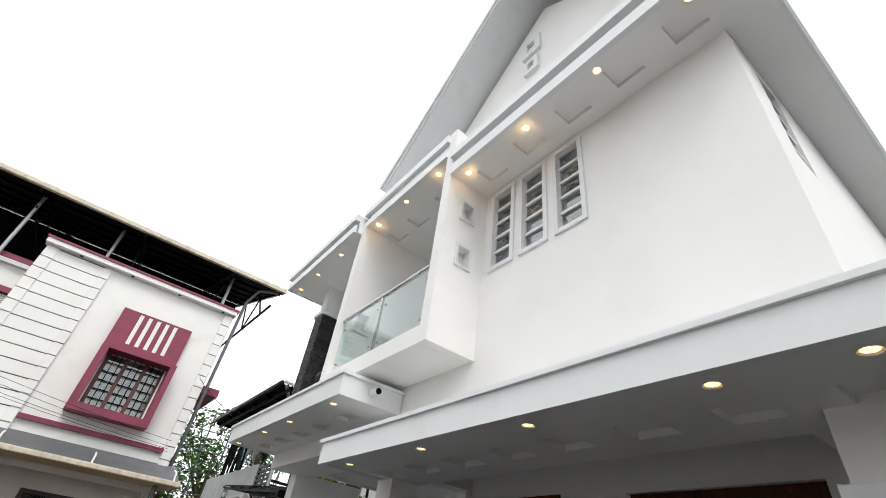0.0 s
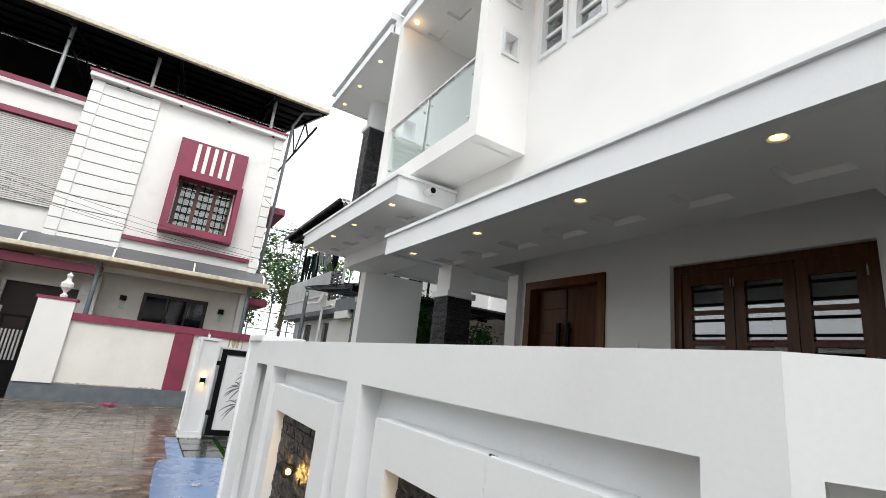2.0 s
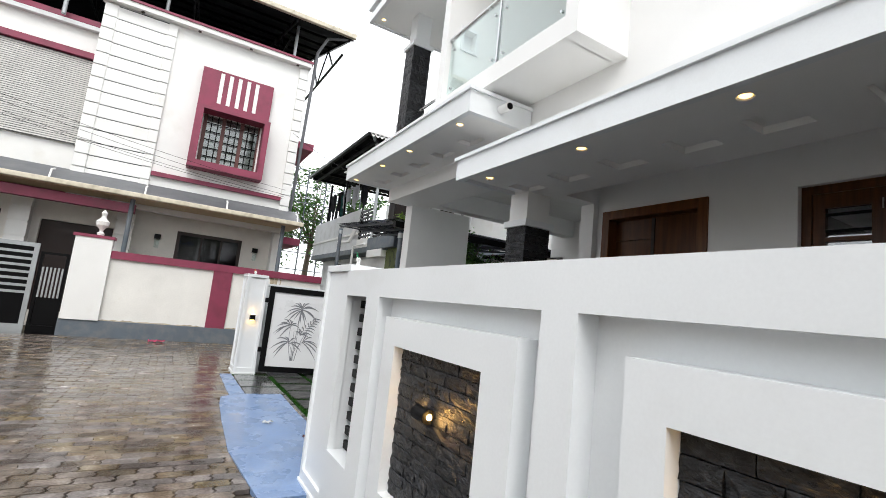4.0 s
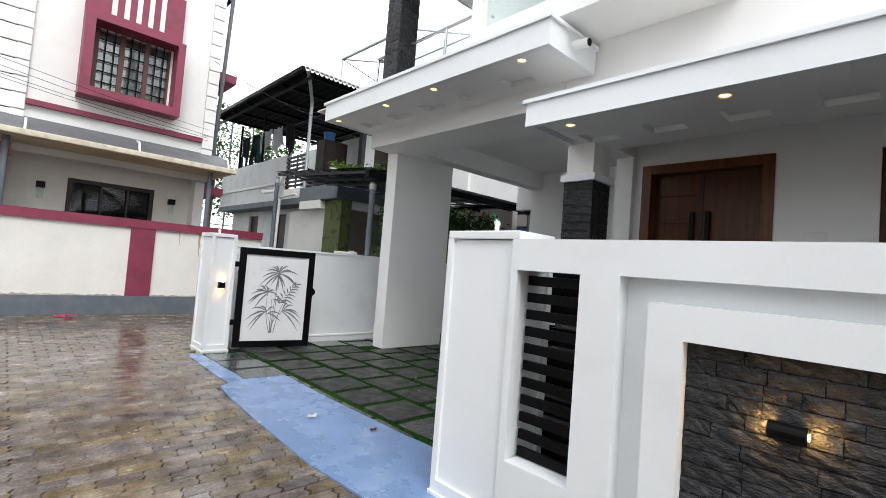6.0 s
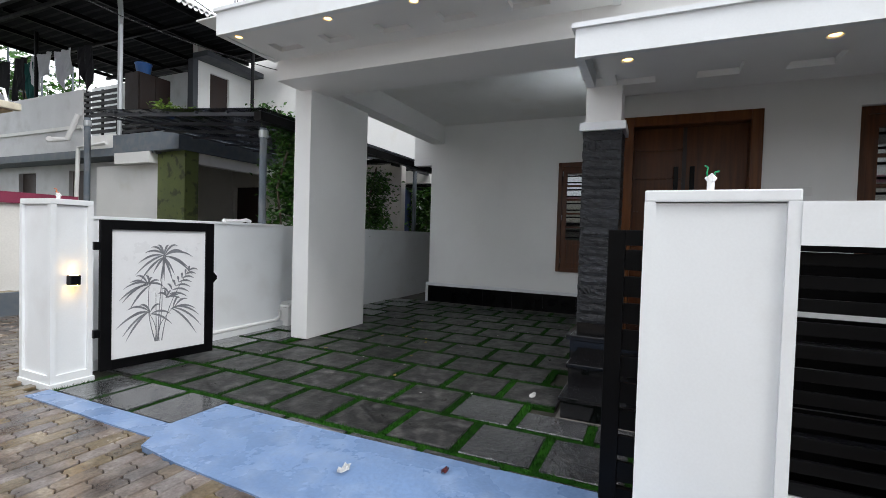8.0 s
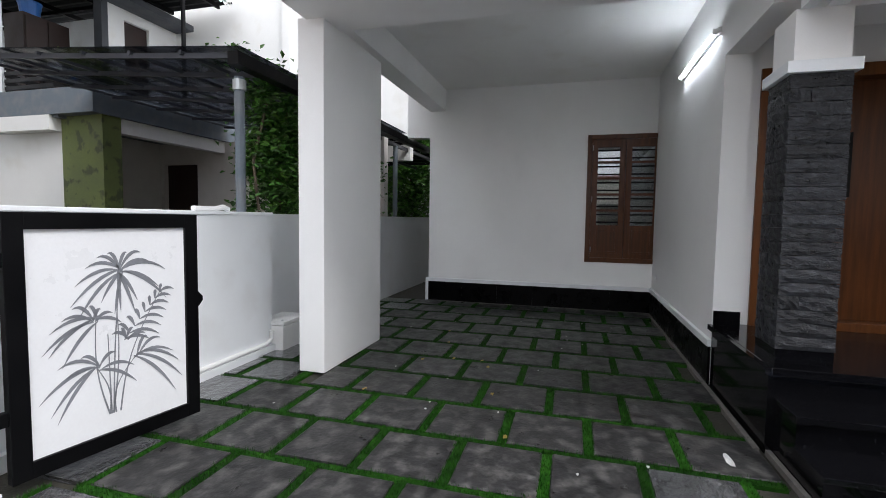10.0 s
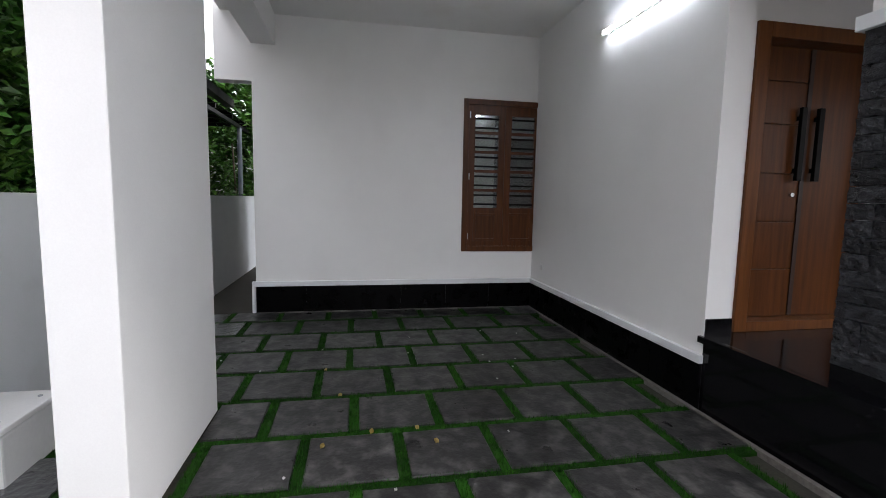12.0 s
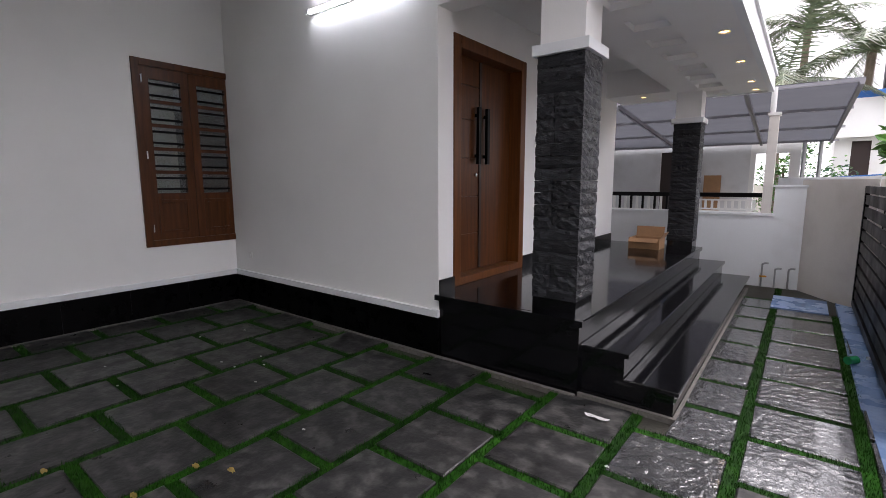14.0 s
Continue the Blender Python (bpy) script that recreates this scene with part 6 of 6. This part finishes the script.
tree(6.0, 27.0, 8.0, 2.2, 4, 22)
tree(8.8, 26.5, 7.4, 2.0, 5, 18)
tree(3.6, 24.5, 5.2, 1.6, 6, 16)
o = thing("net_trellis", (4.4, 23.4, 0), "tall wire net trellis with climbing leaves", "trellis")
for k in range(7):
    part("upright", rod((3.0 + k * 0.9, 23.4, -0.05), (3.0 + k * 0.9, 23.4, 7.2), 0.03, 6), GREYPAINT, o)
for k in range(9):
    part("wire", rod((2.9, 23.4, 0.8 + k * 0.8), (8.6, 23.4, 0.8 + k * 0.8), 0.018, 6), GREYPAINT, o)
bm = bmesh.new()
rt_ = random.Random(8)
for k in range(60):
    leaves(bm, rt_, (rt_.uniform(3, 8.4), 23.4, rt_.uniform(2.5, 7.2)), (0.25, 0.08, 0.3), 16, 0.07)
part("climbing_leaves", bm, LEAF, o)

# ---- neighbour at the porch end ----
n2 = thing("carport_house", (4, -4, 0), "pale grey house with a translucent carport roof", "house")
part("wall", wall_y(-5.4, -5.2, 2.9, 12, -0.05, 3.2, [(4.45, 4.87, 0.2, 2.2)]), GREYWALL, n2)
# dark sheet behind the door opening, coloured as indoor shade
part("room_lining", box(3.0, -6.2, 0, 8, -6.1, 3), ROOM_SHADE, n2)
part("door", box(4.45, -5.3, 0.2, 4.87, -5.27, 2.2), BROWN, n2)
part("wall", box(8.0, -5.2, -0.05, 8.2, 0.08, 3.2), GREYWALL, n2)
part("wall", wall_y(-5.4, -5.2, 1.95, 2.9, -0.05, 2.45, [(2.15, 2.8, 0.2, 2.1)]), WHITE_OLD, n2)
part("board", box(3.46, -5.15, 0.1, 3.82, -5.05, 1.6), CARD, n2, "leaning brown board")
part("railing_wall", box(2.3, -2.1, -0.05, 8.0, -1.95, 0.90), WHITE_OLD, n2)
rl2 = part("railing", box(2.4, -2.08, 1.16, 8.0, -1.98, 1.24), BLACK, n2, "black railing")
for k in range(38):
    part("baluster", box(3.5 + k * 0.115, -2.05, 0.9, 3.54 + k * 0.115, -2.01, 1.16), WHITE_OLD if k % 2 else BLACK, rl2)
part("lattice", wall_y(-2.04, -2.02, 2.5, 3.45, 0.92, 1.12, [(2.55 + i * 0.11, 2.62 + i * 0.11, 0.95, 1.09) for i in range(8)]), WHITE_OLD, n2, "white lattice strip")
part("gate_column", box(2.17, 0.12, 1.0, 2.28, 0.24, 2.32), BEIGE, n2)
part("gate_column_cap", box(2.15, 0.10, 2.32, 2.30, 0.26, 2.36), WHITE_OLD, n2)
part("roof_post", rod((2.25, 0.18, 2.36), (2.25, 0.18, 2.70), 0.035), PVC, n2)
for p in ((1.62, -4.9, 2.3), (1.9, -5.0, 2.3)):
    part("roof_post", rod((p[0], p[1], 0), p, 0.04), GALV, n2)
RZ = lambda y: 2.70 + (y - 0.3) * 0.075
bm = bmesh.new()
f = [bm.verts.new((x, y, RZ(y) + 0.05)) for x, y in ((1.33, 0.08), (8.0, 0.08), (8.0, -5.1), (1.48, -5.1))]
bm.faces.new(f)
rs2 = part("roof_sheet", bm, POLY, n2, "translucent pale roof sheet")
for x in (1.36, 2.6, 4.4, 6.2, 7.8):
    part("roof_beam", bar(bmesh.new(), (x, 0.08, RZ(0.08)), (x + 0.1, -5.1, RZ(-5.1)), 0.05, 0.07), ALU, n2)
for k in range(4):
    y = 0.06 - k * 1.7
    part("purlin", bar(bmesh.new(), (1.33, y, RZ(y) + 0.02), (8.0, y, RZ(y) + 0.02), 0.04, 0.045), ALU, n2)
o = thing("shrub", (2.3, -6.6, 0), "leafy green shrub behind the carport", "shrub")
bm = bmesh.new()
for k in range(26):
    leaves(bm, rc, (2.2 + rc.gauss(0, 0.5), -6.6 + rc.gauss(0, 0.3), 0.5 + rc.uniform(0, 1.9)), (0.15, 0.15, 0.16), 46, 0.06)
part("leaves", bm, LEAF, o)
part("stem", rod((2.2, -6.6, -0.07), (2.3, -6.6, 1.8), 0.03, 8), TRUNK, o)
o = thing("shrub", (0.75, -1.2, 0), "broad-leaved green plant by the lane", "shrub")
bm = bmesh.new()
for k in range(10):
    leaves(bm, rc, (0.72 + rc.gauss(0, 0.12), -1.5 + rc.gauss(0, 0.12), 1.2 + rc.uniform(0, 0.8)), (0.08, 0.08, 0.10), 26, 0.09)
part("leaves", bm, LEAF, o)
part("stem", rod((0.72, -1.5, -0.07), (0.74, -1.5, 1.6), 0.02, 8), TRUNK, o)
wb = thing("white_building", (0.5, -13, 0), "distant white building with a water tank", "building")
part("wall", wall_y(-13.2, -13.0, -4, 1.15, -0.05, 4.2, [(0.2, 0.7, 1.6, 2.8)]), WHITE_OLD, wb)
part("wall", box(0.95, -20, -0.05, 1.15, -13.2, 4.2), WHITE_OLD, wb)
part("window", box(0.2, -13.12, 1.6, 0.7, -13.08, 2.8), BROWN, wb)
part("ledge", box(-4, -12.9, 2.9, 1.5, -12.6, 3.05), WHITE_OLD, wb)
part("water_tank", rod((-0.5, -13.8, 4.2), (-0.5, -13.8, 5.5), 0.55, 20), BLACK, wb, "black water tank")
part("tank_band", box(-0.6, -13.3, 4.2, 1.0, -13.15, 4.45), PLASTIC_B, wb, "blue band")
o = thing("blue_tarp", (1.2, -7.5, 1.3), "blue tarpaulin roof over a shed", "tarp")
bm = bmesh.new()
bar(bm, (0.2, -7.5, 1.62), (1.9, -7.5, 1.50), 1.8, 0.03)
part("sheet", bm, PLASTIC_B, o)
for x in (0.3, 1.8):
    part("post", rod((x, -7.0, -0.07), (x, -7.0, 1.5), 0.03, 8), GALV, o)


def palm(x, y, h, seed, fronds=15, size=2.6):
    r_ = random.Random(seed)
    o_ = thing("coconut_palm", (x, y, -0.07), "tall coconut palm with arching fronds", "palm tree")
    part("trunk", pipe([(x, y, -0.07), (x + 0.2, y, h * 0.5), (x + 0.1, y, h)], 0.14, 8), TRUNK, o_)
    for k in range(fronds):
        a = 6.28 * k / fronds + r_.uniform(-0.15, 0.15)
        el = r_.uniform(-0.1, 1.25)
        bm = bmesh.new()
        prev = Vector((x + 0.1, y, h))
        d_ = Vector((math.cos(a) * math.cos(el), math.sin(a) * math.cos(el), math.sin(el)))
        n_ = 12
        for i in range(n_):
            nx = prev + d_ * size / n_
            cy(bm, prev, nx, 0.022 * (1 - i / n_) + 0.006, 5)
            side = d_.cross(Vector((0, 0, 1))).normalized()
            for s in (-1, 1):
                for j in (0.05, 0.22, 0.39, 0.56, 0.73, 0.9):
                    b = prev.lerp(nx, j)
                    ln_ = size * 0.26 * math.sin(math.pi * min(0.95, 0.18 + 0.8 * i / n_)) * r_.uniform(0.8, 1.15)
                    tip_ = b + (side * s * 0.75 + d_ * 0.55 + Vector((0, 0, -0.45 * r_.uniform(0.4, 1.4)))).normalized() * ln_
                    w_ = d_ * 0.026
                    v = [bm.verts.new(c) for c in (b - w_, b + w_, tip_)]
                    bm.faces.new(v)
            d_ = (d_ + Vector((0, 0, -0.11))).normalized()
            prev = nx
        part("frond", bm, FROND, o_)


palm(2.6, -12.5, 4.9, 1, 11, 4.2)
palm(0.2, -15.5, 6.2, 2, 14, 4.0)
palm(2.2, -19.0, 8.2, 3, 12, 3.2)

# overhead wires in front of the maroon house
o = thing("overhead_wires", (0, 12.2, 4.6), "thin black service wires across the lane", "cable")
for k, (z0, z1) in enumerate(((4.75, 4.05), (4.62, 3.92), (4.40, 3.86), (4.34, 3.80))):
    pts = []
    for i in range(9):
        t_ = i / 8
        pts.append((-5 + 7.2 * t_, 12.6 + 1.5 * t_, z0 + (z1 - z0) * t_ - 0.28 * 4 * t_ * (1 - t_) * 0.5))
    part("wire", pipe(pts, 0.0045, 5), BLACK, o)
o = thing("service_wire", (3, 11, 5), "thin black wire to the white house", "cable")
pts = [(2.2 + 1.5 * t_, 14.2 - 5.6 * t_, 5.7 - 2.4 * t_ - 0.25 * 4 * t_ * (1 - t_)) for t_ in [i / 8 for i in range(9)]]
part("wire", pipe(pts, 0.006, 5), BLACK, o)

# bare steel roof frame behind the black canopy
o = thing("steel_roof_frame", (8.0, 19.0, 6.45), "bare thin steel roof frame on the grey house", "frame")
FC, FB, FD, FE = (Vector((x, y, 9.4)) for x, y in ((8.3, 19.2), (8.4, 15.2), (10.1, 17.5), (10.1, 13.7)))
for p, q in ((FC, FB), (FC, FD), (FD, FE), (FB, FE)):
    part("tube", rod(p, q, 0.05 if p == FC and q == FB else 0.03, 8), GALV, o)
for p in (FC, FB, FD, FE):
    part("post", rod((p.x, p.y, 3.1 if p.x > 9.5 else 6.45), p, 0.03, 8), GALV, o)
for p, q in ((FC, FD), (FB, FD)):
    part("brace", rod(p, (q.x, q.y, 8.0), 0.015, 6), BLACK, o)

# hedge and back wall that close the side passage
o = thing("hedge", (14.2, 11.0, 0), "dense dark green hedge behind the passage", "hedge")
bm = bmesh.new()
rh_ = random.Random(77)
for k in range(420):
    leaves(bm, rh_, (14.2 + rh_.gauss(0, 0.25), rh_.uniform(8.6, 12.8), rh_.uniform(0.2, 4.3)), (0.2, 0.22, 0.22), 46, 0.10)
part("leaves", bm, LEAF, o)
for k in range(5):
    part("stem", rod((14.2, 9.0 + k * 0.8, -0.07), (14.25, 9.1 + k * 0.8, 2.8), 0.03, 6), TRUNK, o)
structure("wall_rear", box(16.0, 0, -0.07, 16.2, 14, 3.4), GREYWALL, "plain grey rear boundary wall", "wall")
# plain building across the lane, behind the camera, unseen: blocks low sky, feeds reflections
ob_ = thing("lane_building", (-8.5, -2, 0), "plain cream building across the lane", "building")
part("wall", wall_x(-8.4, -8.2, -16, 11.5, -0.07, 3.3, [(y, y + 1.2, 1.0, 2.2) for y in (-12, -8, -4, 0, 4, 8)]), mat("cream_building_paint", (0.62, 0.59, 0.52), rough=0.8, var=0.1, tint=(0.54, 0.51, 0.45)), ob_)
part("window_backing", box(-8.6, -16, 0, -8.5, 11.5, 3.2), BROWN, ob_)
part("parapet", box(-8.5, -16, 3.3, -8.15, 11.5, 3.5), MAROON, ob_)
part("upper_storey", wall_x(-8.4, -8.2, -16, 1.5, 3.5, 6.8, [(y, y + 1.2, 4.3, 5.5) for y in (-12, -8, -4)]), WHITE_OLD, ob_)

# ---- paving pieces ----
GAP = 0.062


def slab_mesh(w_, l_, seed, m_):
    r_ = random.Random(seed)
    bm = bx(bmesh.new(), -w_ / 2, -l_ / 2, -0.03, w_ / 2, l_ / 2, 0.0)
    bmesh.ops.bevel(bm, geom=[e for e in bm.edges if all(v.co.z > -0.01 for v in e.verts)], offset=0.006, segments=1, affect="EDGES")
    for v in bm.verts:
        v.co.x += r_.uniform(-0.006, 0.006)
        v.co.y += r_.uniform(-0.006, 0.006)
    me = bpy.data.meshes.new("slab")
    bm.to_mesh(me)
    bm.free()
    me.materials.append(m_)
    return me


SLABS = {}
joints = []


def lay_slab(x0, x1, y0, y1, k):
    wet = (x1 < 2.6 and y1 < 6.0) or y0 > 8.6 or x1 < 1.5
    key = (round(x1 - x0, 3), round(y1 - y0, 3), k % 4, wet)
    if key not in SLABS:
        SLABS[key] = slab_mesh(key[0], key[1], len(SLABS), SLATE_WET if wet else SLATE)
    o_ = new("slab", SLABS[key])
    o_.parent = DRIVE
    o_.location = ((x0 + x1) / 2, (y0 + y1) / 2, 0.004 + 0.003 * math.sin(k * 2.3))


rs = random.Random(5)
n = 0
X0, PITCH_X = 1.445, 0.5395
OFFSETS = [(5.113, 0.511), (5.40, 0.517), (5.675, 0.522), (5.93, 0.529), (5.645, 0.540), (5.915, 0.536), (5.635, 0.539), (5.92, 0.546), (5.615, 0.553), (5.88, 0.558), (5.60, 0.555)]
for i, (off, pitch) in enumerate(OFFSETS):
    xa, xb = X0 + i * PITCH_X + GAP / 2, X0 + (i + 1) * PITCH_X - GAP / 2
    xb = min(xb, X_BACK - 0.03)
    ylo = 1.72 if i == 0 else (0.42 if i == 1 else 5.20)
    yhi = 9.24 if xa < 3.6 else 9.44
    k0 = -8 if i < 2 else -1
    for k in range(k0, 9):
        y0, y1 = off + k * pitch, off + (k + 1) * pitch
        a, b = max(y0 + GAP / 2, ylo), min(y1 - GAP / 2, yhi)
        xe = 2.325 if i == 1 and y0 < 5.05 else xb
        if b - a < 0.06:
            continue
        n += 1
        if xa < 4.58 and xe > 3.37 and a < 8.66 and b > 8.42:
            if 8.41 - a > 0.09:
                lay_slab(xa, xe, a, 8.40, n)
            if b - 8.68 > 0.09:
                lay_slab(xa, xe, 8.67, b, n)
        else:
            lay_slab(xa, xe, a, b, n)
        if ylo < y0 < yhi:
            joints.append((xa - GAP * 0.3, xe + GAP * 0.3, y0 - GAP / 2, y0 + GAP / 2))
    if i > 0:
        joints.append((xa - GAP, xa, 0.45 if i == 1 else ylo, yhi))
joints.append((X0 - GAP / 2, X0 + GAP / 2, 1.72, 8.7))
for k in range(3):
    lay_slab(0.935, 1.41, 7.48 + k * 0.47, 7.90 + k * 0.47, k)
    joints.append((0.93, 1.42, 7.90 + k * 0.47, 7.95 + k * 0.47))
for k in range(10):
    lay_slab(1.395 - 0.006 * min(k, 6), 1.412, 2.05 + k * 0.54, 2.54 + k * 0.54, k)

me = bpy.data.meshes.new("grass")
vv, ff = [], []
rg_ = random.Random(9)
for x0, x1, y0, y1 in joints:
    for _ in range(int((x1 - x0) * (y1 - y0) * 13000)):
        x, y = rg_.uniform(x0 - 0.006, x1 + 0.006), rg_.uniform(y0 - 0.006, y1 + 0.006)
        if 3.35 < x < 4.62 and 8.40 < y < 8.68:
            continue
        a = rg_.uniform(0, 6.28)
        h, w_, ln = rg_.uniform(0.011, 0.025), 0.0024, rg_.uniform(0.002, 0.016)
        c, s = math.cos(a), math.sin(a)
        k = len(vv)
        vv += [(x - w_ * s, y + w_ * c, -0.012), (x + w_ * s, y - w_ * c, -0.012), (x + ln * c, y + ln * s, -0.004 + h)]
        ff.append((k, k + 1, k + 2))
me.from_pydata(vv, [], ff)
me.materials.append(GRASS)
tagged(new("grass", me), "green artificial grass in the slab joints", "grass", kind="stuff")
bm = bmesh.new()
for x0, x1, y0, y1 in joints:
    bx(bm, x0, y0, -0.03, x1, y1, -0.004 - 0.0005 * (len(bm.verts) % 7))
tagged(part("grass_backing", bm, GRASS), "green backing under the grass blades", "grass", kind="stuff")

# interlocking pavers: zigzag outline
PL, PW_ = 0.225, 0.1125


def paver_outline():
    """Straight long sides and zigzag ends that fit one another."""
    L_, W_ = PL - 0.008, PW_ - 0.004
    ends = list(zip((-W_ / 2, -W_ / 6, W_ / 6, W_ / 2), (-0.014, 0.009, -0.009, 0.014)))
    right = [(L_ / 2 + e, y) for y, e in ends]
    left = [(-L_ / 2 + e, y) for y, e in ends]
    return right + left[::-1]


PO = paver_outline()


def paver_mesh(seed):
    r_ = random.Random(seed)
    bm = outline(PO, -0.03, 0.0)
    top = [f for f in bm.faces if f.normal.z > 0.9 or all(v.co.z > -0.001 for v in f.verts)]
    bmesh.ops.bevel(bm, geom=[e for f in top for e in f.edges], offset=0.005, segments=1, affect="EDGES")
    me_ = bpy.data.meshes.new("paver")
    bm.to_mesh(me_)
    bm.free()
    me_.materials.append(PAVER)
    return me_


PM = [paver_mesh(k) for k in range(2)]
vv, ff = [], []
near = 0
for i in range(-46, 14):
    for j in range(-60, 134):
        x, y = 0.50 + i * PL * 0.5 * 2 + (PL / 2 if j % 2 else 0), j * PW_ - 0.4
        x, y = x - 0.02, y
        edge = 0.58 if y < 4.6 else (0.70 if y < 7.3 else 0.84)
        if (x > edge and not (y > 9.45 and (x < 1.15 or y > 9.75))) or x > 3.2 or x < -8 or y > 12.92 or y < -7.5:
            continue
        dz = 0.004 * noise.noise(Vector((x * 1.3, y * 1.3, 0))) + rs.uniform(-0.002, 0.002) - 0.004
        if -0.9 < x < 0.85 and 5.2 < y < 9.6 and near < 300:
            o_ = new("paver", PM[(i + j) % 2])
            o_.parent = ROAD
            o_.location = (x, y, dz)
            o_.rotation_euler = (rs.uniform(-0.012, 0.012), rs.uniform(-0.012, 0.012), rs.uniform(-0.015, 0.015))
            near += 1
        else:
            k = len(vv)
            tx, ty = rs.uniform(-0.02, 0.02), rs.uniform(-0.02, 0.02)
            vv += [(x + px * 1.0, y + py * 1.0, -0.03) for px, py in PO] + [(x + px * 0.96, y + py * 0.94, dz + px * tx + py * ty) for px, py in PO]
            ff += [tuple(k + 8 + q for q in range(8))] + [(k + q, k + (q + 1) % 8, k + 8 + (q + 1) % 8, k + 8 + q) for q in range(8)]
me = bpy.data.meshes.new("pavers_rest")
me.from_pydata(vv, [], ff)
me.materials.append(PAVER_F)
tagged(new("pavers_rest", me), "wet interlocking pavers further along the lane", "pavers", kind="stuff")

# black tiles of the carport skirting
for k in range(6):
    a = 5.19 + k * 0.58
    me_ = part("tile", box(X_BACK - 0.020, a, 0.004, X_BACK - 0.012, min(a + 0.576, 8.675), 0.322), SKIRT, SK1)
for k in range(6):
    a = X_FACE - 0.085 + k * 0.54
    part("tile", box(a, 5.182, 0.004, min(a + 0.536, X_BACK - 0.02), 5.190, 0.322), SKIRT, SK2)
